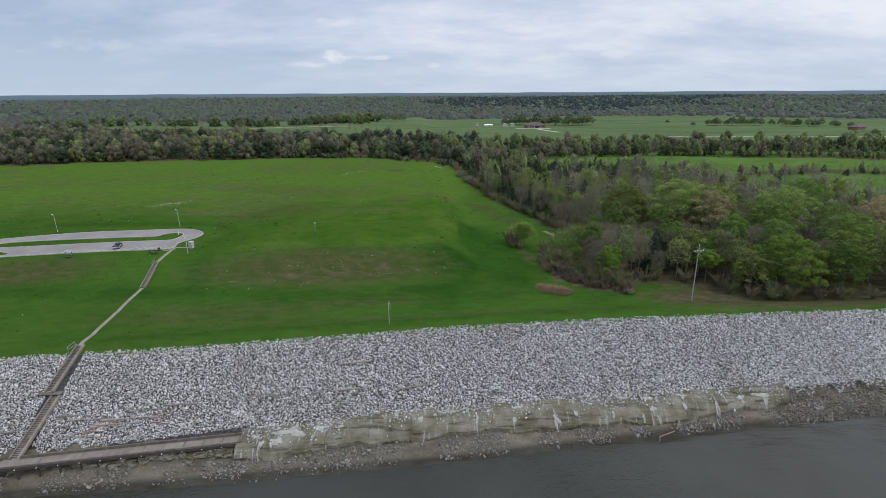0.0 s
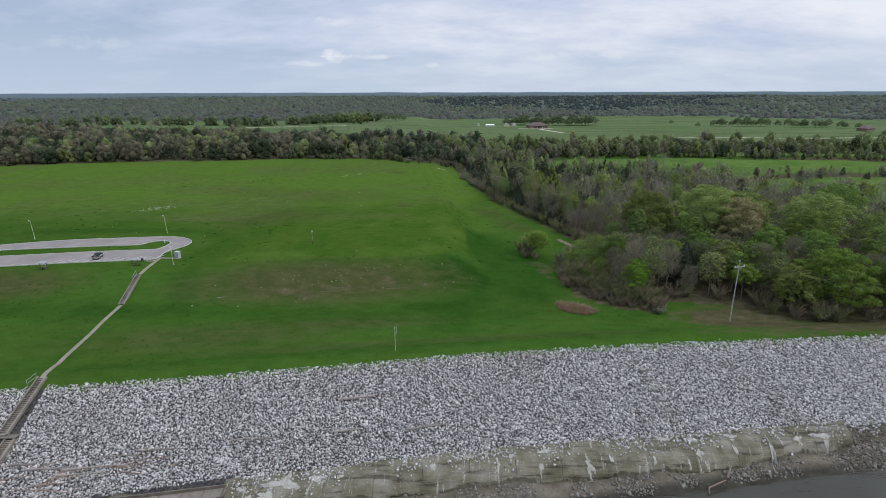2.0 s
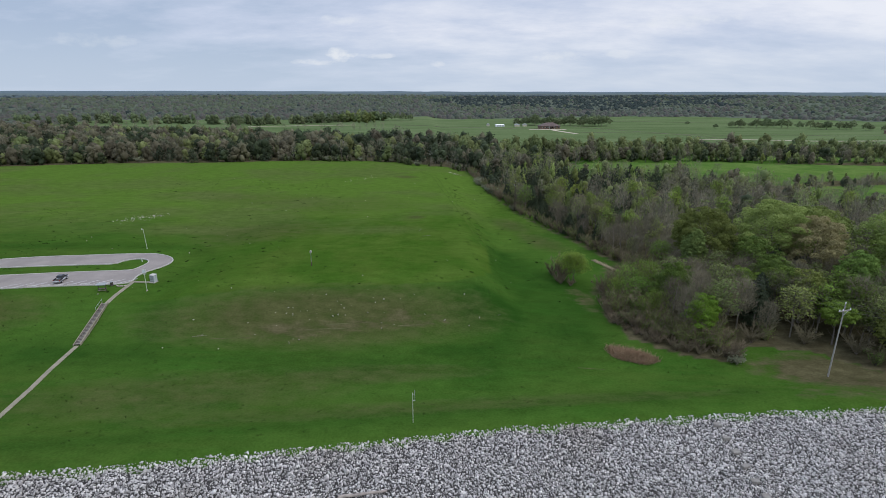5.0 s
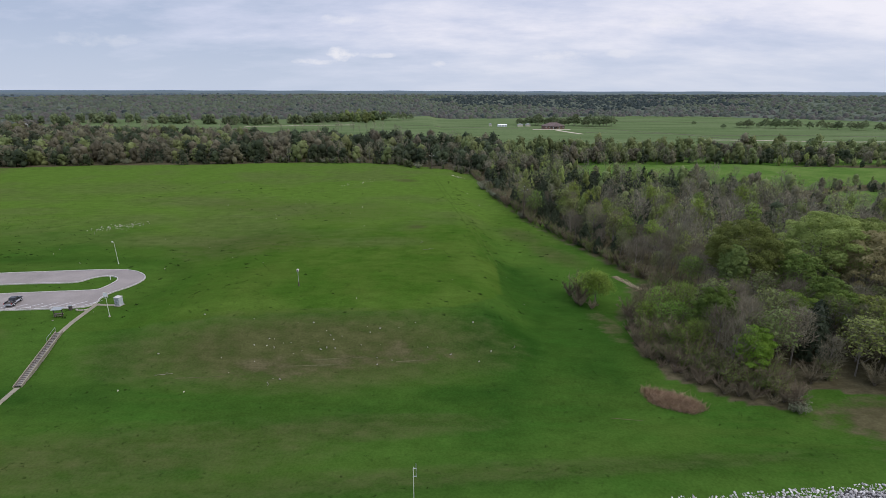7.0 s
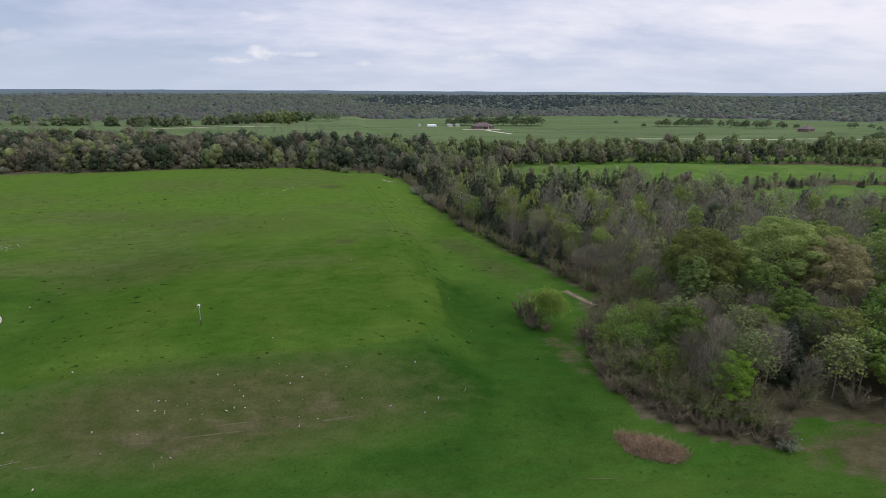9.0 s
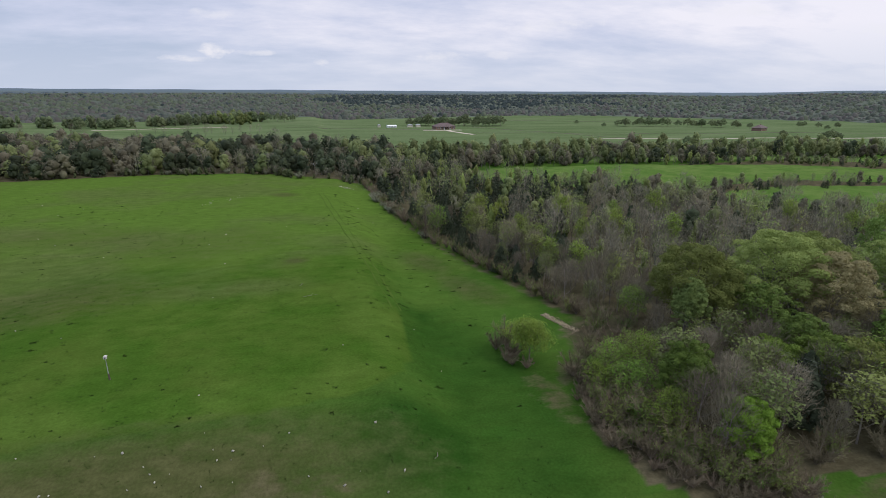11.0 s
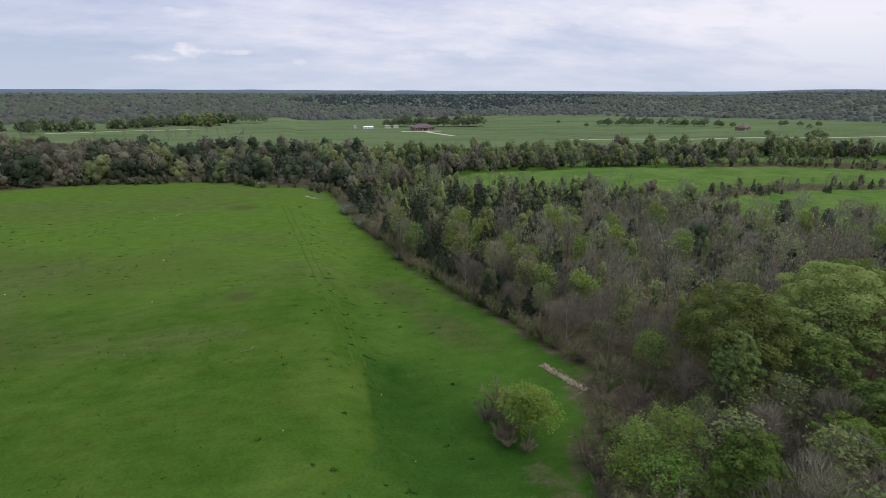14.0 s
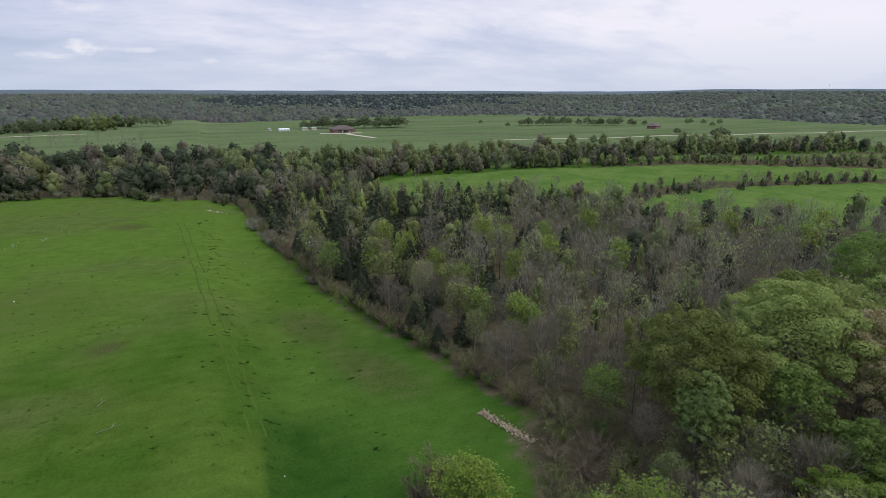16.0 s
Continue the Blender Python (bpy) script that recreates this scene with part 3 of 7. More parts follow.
def make_ground():
    right = spaced(0, 130, 1.7, 1.06, 4700)
    left = [-v for v in spaced(0, 142, 1.7, 1.06, 4700)][1:]
    xs = np.array(left[::-1] + right)
    ahead = spaced(50, 132, 1.0, 1.0, 0) + list(np.arange(134, 332, 2.0)) + [334 + v for v in spaced(0, 30, 3, 1.05, 4400)]
    behind = [50 - v for v in spaced(0, 4, 2, 1.3, 4500)][1:]
    ys = np.array(behind[::-1] + ahead)
    gx, gy = np.meshgrid(xs, ys)
    x, y = gx.ravel(), gy.ravel()
    z = height(x, y)
    nx, ny = len(xs), len(ys)
    i = (np.arange(ny - 1)[:, None] * nx + np.arange(nx - 1)[None, :]).ravel()
    faces = np.stack([i, i + 1, i + nx + 1, i + nx], 1)
    me = bpy.data.meshes.new("ground")
    me.from_pydata(np.stack([x, y, z], 1).tolist(), [], faces.tolist())
    me.polygons.foreach_set("use_smooth", [True] * len(faces))
    c, t, f, s = crest(x), toe(x), foot(x), shore(x)
    land = (y > c - 1.2).astype(float)
    wood = wooded(x, y).astype(float)
    far = np.hypot(x, y)
    pasture = inside(PASTURE, x, y)
    strips = inside(STRIP_A, x, y) | inside(STRIP_B, x, y) | inside(STRIP_C, x, y)
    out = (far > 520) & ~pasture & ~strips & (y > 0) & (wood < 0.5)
    zones = {
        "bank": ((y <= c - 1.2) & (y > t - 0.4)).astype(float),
        "mud": ((y <= t - 0.4) & (y > s - 30)).astype(float),
        "wet": np.clip(1 - np.abs(y - s) / 2.2, 0, 1) * (y > s - 3),
        "litter": np.maximum(wood * (1 - 0.8 * smooth(y, 328, 342) * smooth(x, 30, 60)), np.maximum(np.maximum(blob(x, y, 37, 146, 7, 8), near_line([(36, 153), (29, 141), (24, 135)], x, y, 3) * 0.75),
                                              near_line([(3, 296), (9, 246), (16, 209), (22, 190), (28, 176), (32, 163), (37, 153)], x, y, 2.2) * 0.7)) * land,
        "straw": np.maximum.reduce([
            blob(x, y, 54.5, 103.4, 12, 5.6, -0.12), 0.8 * blob(x, y, 76, 99, 26, 4.6, 0.08), 0.5 * near_line([(42, 95), (60, 96.5), (80, 99), (110, 103)], x, y, 2.2), 0.45 * blob(x, y, -25, 116, 12, 1.6, 0.1), 0.5 * blob(x, y, -35, 114.5, 6, 2.5), 0.4 * blob(x, y, -14, 118.5, 6, 2),
            0.45 * blob(x, y, -13, 116.5, 5, 0.8, 0.1), 0.55 * near_line([(-180, 340), (-60, 345)], x, y, 6), 0.6 * blob(x, y, -17, 304, 4, 2.5), 0.6 * blob(x, y, 21, 131, 2, 6, 0.2)]) * land * (1 - wood),
        "dry": np.maximum.reduce([
            blob(x, y, -31, 118.5, 27, 7.5, 0.05), 0.9 * blob(x, y, -104, 117, 18, 7, 0.15), 0.5 * blob(x, y, -45, 95, 22, 5, 0.15), 0.3 * blob(x, y, -40, 205, 20, 14, 0.3),
            0.3 * blob(x, y, -75, 222, 20, 9), 0.75 * blob(x, y, -27.3, 268, 4.5, 3.5), 0.55 * blob(x, y, -20, 101, 16, 2.5, 0.1), 0.85 * blob(x, y, -17.3, 185.4, 2.6, 2.2),
            0.4 * blob(x, y, -8, 92, 40, 2, 0.1), 0.6 * blob(x, y, 19, 172, 4, 9, 0.5), 0.55 * blob(x, y, 12, 190, 4, 8, 0.4), 0.45 * blob(x, y, -60, 170, 16, 10)]) * land,
        # lush grass, and strips darkened for the mound's shaded side and lens falloff
        "lush_shade": np.maximum.reduce([
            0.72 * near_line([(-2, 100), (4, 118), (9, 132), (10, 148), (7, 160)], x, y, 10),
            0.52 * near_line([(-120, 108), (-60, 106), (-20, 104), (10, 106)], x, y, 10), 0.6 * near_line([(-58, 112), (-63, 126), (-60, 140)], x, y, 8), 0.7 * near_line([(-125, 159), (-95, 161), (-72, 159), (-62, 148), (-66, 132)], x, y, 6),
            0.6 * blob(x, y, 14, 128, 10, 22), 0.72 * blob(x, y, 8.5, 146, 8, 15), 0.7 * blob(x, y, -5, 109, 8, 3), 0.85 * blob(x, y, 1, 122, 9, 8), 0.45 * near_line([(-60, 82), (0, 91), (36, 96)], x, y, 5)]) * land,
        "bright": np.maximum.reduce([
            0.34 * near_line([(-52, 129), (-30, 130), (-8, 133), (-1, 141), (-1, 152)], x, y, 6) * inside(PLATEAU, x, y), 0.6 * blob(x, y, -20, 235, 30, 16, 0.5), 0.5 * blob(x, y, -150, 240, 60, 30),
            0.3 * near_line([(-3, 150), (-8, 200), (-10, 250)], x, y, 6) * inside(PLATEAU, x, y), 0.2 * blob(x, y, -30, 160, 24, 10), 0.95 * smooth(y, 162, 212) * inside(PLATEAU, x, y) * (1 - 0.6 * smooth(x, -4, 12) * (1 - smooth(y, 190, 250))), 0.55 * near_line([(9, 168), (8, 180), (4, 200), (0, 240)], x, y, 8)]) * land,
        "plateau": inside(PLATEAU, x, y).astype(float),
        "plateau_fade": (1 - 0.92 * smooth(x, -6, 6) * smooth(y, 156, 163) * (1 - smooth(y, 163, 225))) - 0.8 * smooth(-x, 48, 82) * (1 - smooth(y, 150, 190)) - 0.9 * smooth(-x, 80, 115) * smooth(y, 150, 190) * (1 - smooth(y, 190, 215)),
        "worn": np.maximum.reduce([blob(x, y, -101, 228, 22, 9), blob(x, y, -66, 210, 20, 10, 0.2), blob(x, y, -78, 177, 24, 6), 0.7 * blob(x, y, -29, 170, 14, 5), 0.8 * blob(x, y, -104, 200, 16, 8), 0.7 * blob(x, y, -140, 250, 30, 12)]) * land,
        "open": smooth(y, 165, 190) * (1 - 0.6 * smooth(x, -8, 8)) * (y < 345) * (1 - wood),
        "pasture": pasture.astype(float),
        "crop": strips.astype(float),
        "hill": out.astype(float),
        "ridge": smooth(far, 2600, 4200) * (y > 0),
    }
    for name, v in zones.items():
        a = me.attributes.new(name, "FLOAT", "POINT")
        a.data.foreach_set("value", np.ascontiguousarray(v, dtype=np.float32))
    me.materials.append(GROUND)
    return tagged(new("ground", me), "grass meadow, woodland floor and riverbank land", "ground", kind="structure")


ground = make_ground()


def make_water():
    bm = bmesh.new()
    bmesh.ops.create_grid(bm, x_segments=40, y_segments=40, size=1)
    for v in bm.verts:
        v.co = (v.co.x * 4000, -1940 + v.co.y * 2060, 0)
    me = bpy.data.meshes.new("water")
    bm.to_mesh(me)
    me.materials.append(WATER)
    return tagged(new("water", me), "dark grey-green murky river water with small ripples", "water", kind="structure")


water = make_water()


# ---- tools for building ----
def joined(name, meshes, mats):
    """One mesh from blocks of (verts, faces, material, tint): numpy arrays, triangles or quads."""
    vs, loops, starts, mi, tint = [], [], [], [], []
    nv, nl = 0, 0
    for v, f, m, t in meshes:
        if not len(v):
            continue
        vs.append(v)
        loops.append((f + nv).ravel())
        starts.append(nl + np.arange(len(f)) * f.shape[1])
        nl += f.size
        mi.append(np.full(len(f), m))
        tint.append(np.broadcast_to(t, (len(v),)))
        nv += len(v)
    me = bpy.data.meshes.new(name)
    v = np.concatenate(vs).astype(np.float32)
    me.vertices.add(len(v))
    me.vertices.foreach_set("co", v.ravel())
    lo = np.concatenate(loops).astype(np.int32)
    me.loops.add(len(lo))
    me.loops.foreach_set("vertex_index", lo)
    st = np.concatenate(starts).astype(np.int32)
    me.polygons.add(len(st))
    me.polygons.foreach_set("loop_start", st)
    me.polygons.foreach_set("material_index", np.concatenate(mi).astype(np.int32))
    me.update(calc_edges=True)
    a = me.attributes.new("tint", "FLOAT", "POINT")
    a.data.foreach_set("value", np.concatenate(tint).astype(np.float32))
    for m in mats:
        me.materials.append(m)
    me.validate()
    return me


def spread(v, f, places, turns, scales, tall=None):
    """Copies of a block at many places, turned about z: verts, faces."""
    n = len(places)
    c, s = np.cos(turns), np.sin(turns)
    sc = scales[:, None]
    x, y, z = v[None, :, 0] * sc, v[None, :, 1] * sc, v[None, :, 2] * (sc if tall is None else tall[:, None])
    out = np.stack([x * c[:, None] - y * s[:, None], x * s[:, None] + y * c[:, None], z], -1) + places[:, None, :]
    faces = f[None] + (np.arange(n) * len(v))[:, None, None]
    return out.reshape(-1, 3), faces.reshape(-1, f.shape[1])


def part(name, bm, material, parent=None, label=""):
    me = bm
    if isinstance(bm, bmesh.types.BMesh):
        me = bpy.data.meshes.new(name)
        bm.to_mesh(me)
        bm.free()
    if material is not None and not me.materials:
        me.materials.append(material)
    ob = new(name, me)
    ob.parent = parent
    return tagged(ob, label)


def thing(name, at, turn, label, category, group=""):
    ob = new(name)
    ob.empty_display_size = 0.3
    ob.matrix_basis = pose(*at, 0, 0, turn)
    return tagged(ob, label, category, group)


def box(bm, size, at=(0, 0, 0), turn=None, bevel=0.0):
    g = bmesh.ops.create_cube(bm, size=1)["verts"]
    bmesh.ops.scale(bm, vec=size, verts=g)
    if bevel:
        edges = list({e for v in g for e in v.link_edges})
        made = bmesh.ops.bevel(bm, geom=edges, offset=bevel, segments=1, affect="EDGES")
        g = list({v for v in made["verts"]} | {v for v in g if v.is_valid})
    if turn is not None:
        bmesh.ops.rotate(bm, cent=(0, 0, 0), matrix=Euler([radians(a) for a in turn]).to_matrix(), verts=g)
    bmesh.ops.translate(bm, vec=at, verts=g)
    return g


def rod(bm, a, b, r0, r1=None, sides=8):
    a, b = Vector(a), Vector(b)
    d = b - a
    g = bmesh.ops.create_cone(bm, cap_ends=True, segments=sides, radius1=r0, radius2=r0 if r1 is None else r1, depth=d.length)["verts"]
    m = Matrix.Translation((a + b) / 2) @ d.to_track_quat("Z", "Y").to_matrix().to_4x4()
    bmesh.ops.transform(bm, matrix=m, verts=g)
    return g


def boxed(*args, **kw):
    bm = bmesh.new()
    box(bm, *args, **kw)
    return bm


def rodded(*args, **kw):
    bm = bmesh.new()
    rod(bm, *args, **kw)
    return bm


def at_ground(x, y, up=0.0):
    return (x, y, float(height(x, y)) + up)


def ribbon(pts, width, lift, depth=0.12, sub=1.0):
    """A strip along a line on the ground, with edges that go down into it."""
    pts = [Vector(p) for p in pts]
    line = []
    for a, b in zip(pts, pts[1:]):
        n = max(1, int((b - a).length / sub))
        line += [a.lerp(b, k / n) for k in range(n)]
    line.append(pts[-1])
    bm = bmesh.new()
    rows = []
    for k, p in enumerate(line):
        d = (line[min(k + 1, len(line) - 1)] - line[max(k - 1, 0)]).normalized()
        side = Vector((-d.y, d.x)) * width / 2
        l, r = p + side, p - side
        zl, zr = float(height(l.x, l.y)) + lift, float(height(r.x, r.y)) + lift
        z = max(zl, zr)
        rows.append([bm.verts.new(q) for q in ((l.x, l.y, z - depth - lift), (l.x, l.y, z), (r.x, r.y, z), (r.x, r.y, z - depth - lift))])
    for a, b in zip(rows, rows[1:]):
        for k in range(3):
            bm.faces.new((a[k], a[k + 1], b[k + 1], b[k]))
    bmesh.ops.recalc_face_normals(bm, faces=bm.faces)
    return bm


def tube(path, radii, sides=5):
    """A tapering limb through points: verts, quad faces."""
    path = np.asarray(path, float)
    n = len(path)
    d = np.gradient(path, axis=0)
    d /= np.linalg.norm(d, axis=1)[:, None] + 1e-9
    ref = np.where(np.abs(d[:, 2:3]) > 0.9, np.array([[1.0, 0, 0]]), np.array([[0, 0, 1.0]]))
    u = np.cross(d, ref)
    u /= np.linalg.norm(u, axis=1)[:, None] + 1e-9
    w = np.cross(d, u)
    a = np.arange(sides) * 2 * np.pi / sides
    v = path[:, None, :] + (u[:, None, :] * np.cos(a)[None, :, None] + w[:, None, :] * np.sin(a)[None, :, None]) * np.asarray(radii)[:, None, None]
    i = np.arange(n - 1)[:, None] * sides
    k = np.arange(sides)[None, :]
    f = np.stack([i + k, i + (k + 1) % sides, i + sides + (k + 1) % sides, i + sides + k], -1).reshape(-1, 4)
    return v.reshape(-1, 3), f

# ---- riverbank ----
rng = np.random.default_rng(7)


def ball(sub=1):
    bm = bmesh.new()
    bmesh.ops.create_icosphere(bm, subdivisions=sub, radius=1)
    v = np.array([q.co[:] for q in bm.verts])
    f = np.array([[q.index for q in p.verts] for p in bm.faces])
    bm.free()
    return v, f


def rock(seed, flat=0.7):
    """A broken stone: a ball cut by flat planes."""
    r = np.random.default_rng(seed)
    v, f = ball(1)
    for _ in range(7):
        n = r.normal(size=3)
        n /= np.linalg.norm(n)
        d = v @ n
        cut = r.uniform(0.45, 0.8)
        v = v - np.where(d > cut, d - cut, 0)[:, None] * n
    v = v * np.array([1, r.uniform(0.6, 0.95), r.uniform(flat - 0.15, flat + 0.1)])
    return v, f


def chip(seed):
    """A plainer broken stone: a knocked-about cube."""
    r = np.random.default_rng(seed + 70)
    v = np.array([(a, b, c) for a in (-1, 1) for b in (-1, 1) for c in (-1, 1)], float) * 0.68
    v = v * r.uniform(0.62, 1.15, (8, 1)) * np.array([1.15, r.uniform(0.7, 1.0), r.uniform(0.5, 0.8)]) + r.normal(0, 0.07, (8, 3))
    q = [(0, 1, 3, 2), (4, 6, 7, 5), (0, 4, 5, 1), (2, 3, 7, 6), (0, 2, 6, 4), (1, 5, 7, 3)]
    return v, np.array([t for a, b, c, d in q for t in ((a, b, c), (a, c, d))])


ROCKS = [rock(k) for k in range(4)] + [chip(k) for k in range(7)]


def tumble(v, n, r):
    """n different turnings of a block: n x verts x 3."""
    q = r.normal(size=(n, 4))
    q /= np.linalg.norm(q, axis=1)[:, None]
    w, x, y, z = q.T
    m = np.stack([1 - 2 * (y * y + z * z), 2 * (x * y - z * w), 2 * (x * z + y * w), 2 * (x * y + z * w), 1 - 2 * (x * x + z * z), 2 * (y * z - x * w),
                  2 * (x * z - y * w), 2 * (y * z + x * w), 1 - 2 * (x * x + y * y)], 1).reshape(n, 3, 3)
    return np.einsum("nij,vj->nvi", m, v)


def scatter_rocks(x, y, z, size, r, first=0):
    blocks = []
    kind = r.integers(first, len(ROCKS), len(x))
    for k, (v, f) in enumerate(ROCKS):
        i = np.flatnonzero(kind == k)
        if not len(i):
            continue
        p = tumble(v, len(i), r) * size[i][:, None, None] + np.stack([x[i], y[i], z[i]], 1)[:, None, :]
        faces = f[None] + (np.arange(len(i)) * len(v))[:, None, None]
        blocks.append((p.reshape(-1, 3), faces.reshape(-1, 3), 0, 0.5))
    return blocks


def make_riprap():
    step = 0.236
    gx, gv = np.meshgrid(np.arange(-80, 97, step), np.arange(-0.03, 1.0, 0.0137))
    gx[1::2] += step / 2
    x = gx.ravel() + rng.uniform(-0.085, 0.085, gx.size)
    v = gv.ravel() + rng.uniform(-0.005, 0.005, gx.size)
    t, c = toe(x), crest(x) - 0.45
    y = t + v * (c - t)
    wob = 0.5 * np.sin(x * 0.9) + 0.4 * np.sin(x * 2.3 + 1)
    y = y + wob * (np.abs(v - 0.5) * 2) ** 6 * np.where(v < 0.5, 0.6, 0.16)
    z = height(x, y) + rng.uniform(-0.1, 0.07, x.size) - 0.1 * smooth(v, 0.95, 1.0)
    size = np.clip(rng.lognormal(-1.84, 0.22, x.size), 0.09, 0.34)
    stairs = (np.abs(x + 61.3) < 1.0) & (y < 78.5)
    walkway = (x < -30.3) & (y < 60.3 + 0.185 * (x + 62) + 0.85)
    keep = ~(stairs | walkway)
    # the stretch that the camera passes nearest, stone by stone
    near = keep & (x > -8.1) & (x < -5.6) & (v > 0.5) & (v < 0.83)
    rest = keep & ~near
    me = joined("riprap", scatter_rocks(x[rest], y[rest], z[rest], size[rest], rng, 4), [STONE])
    bank = tagged(new("riprap", me), "bank of broken light grey limestone riprap above the water", "riprap", kind="stuff")
    meshes = []
    for v0, f0 in ROCKS:
        m = bpy.data.meshes.new("stone")
        m.from_pydata(v0.tolist(), [], f0.tolist())
        m.materials.append(STONE_ONE)
        meshes.append(m)
    for k in np.flatnonzero(near)[:300]:
        ob = new("stone", meshes[k % len(meshes)])
        ob.parent = bank
        s = float(size[k])
        ob.matrix_basis = pose(x[k], y[k], z[k], *rng.uniform(0, 360, 3)) @ Matrix.Diagonal((s, s, s, 1))
    return bank


riprap = make_riprap()


def make_shore_stones():
    n = 6500
    x = rng.uniform(-75, 85, n)
    u = rng.beta(1.3, 1.1, n)
    patch = np.sin(x * 0.35) + np.sin(x * 0.81 + 2) + rng.normal(0, 0.6, n)
    keep = patch > 0.1
    x, u = x[keep], u[keep]
    y = shore(x) + 0.2 + u * (foot(x) - shore(x)) * 1.05
    x2 = rng.uniform(56, 100, 1500)
    y2 = shore(x2) - 0.3 + rng.uniform(0, 1, 1500) * (toe(x2) - shore(x2) + 0.6)
    xd = rng.uniform(54, 100, 4200)
    yd = shore(xd) - 0.2 + rng.beta(1.1, 1.3, 4200) * (toe(xd) - shore(xd) + 0.4)
    me = joined("wet_stones", scatter_rocks(xd, yd, height(xd, yd) + 0.03, np.clip(rng.lognormal(-1.9, 0.3, 4200), 0.08, 0.3), rng, 4), [WET_STONE])
    tagged(new("wet_stones", me), "dark brown wet stones packed along the water's edge", "stones", kind="stuff")
    x3 = rng.normal(-19, 6.5, 520)
    y3 = foot(x3) + 0.6 - np.abs(rng.normal(0, 1.3, 520))
    x, y = np.concatenate([x, x2, x3]), np.concatenate([y, y2, y3])
    size = np.clip(rng.lognormal(-1.85, 0.4, x.size), 0.07, 0.42)
    me = joined("shore_stones", scatter_rocks(x, y, height(x, y) + 0.02, size, rng), [SHORE_STONE])
    tagged(new("shore_stones", me), "muddy brown stones scattered along the wet shore", "stones", kind="stuff")
    # stones rolled down on to the apron
    n = 2200
    x = rng.uniform(-30, 56, n)
    x = x[np.sin(x * 0.6) + np.sin(x * 0.23 + 1) + rng.normal(0, 0.7, n) > -0.1]
    y = toe(x) + 0.5 - rng.beta(1, 3.0, x.size) * 4.4
    me = joined("loose_stones", scatter_rocks(x, y, apron_height(x, y) + 0.06, rng.uniform(0.08, 0.22, x.size), rng), [STONE])
    tagged(new("loose_stones", me), "loose grey stones rolled down on to the concrete", "stones", kind="stuff")


def apron_height(x, y):
    t, f = toe(x), foot(x)
    u = np.clip((y - f) / np.maximum(t - f, 0.1), -0.3, 1.2)
    return 1.2 + 2.1 * u - 0.05 + 0.27 * np.clip(u * 4, 0, 1) + 0.85 * np.sin(np.pi * np.clip(u, 0, 1) ** 0.62) + 0.05 * np.sin(x * 0.7 + 9 * u) + 0.035 * np.sin(x * 1.9 - 14 * u)


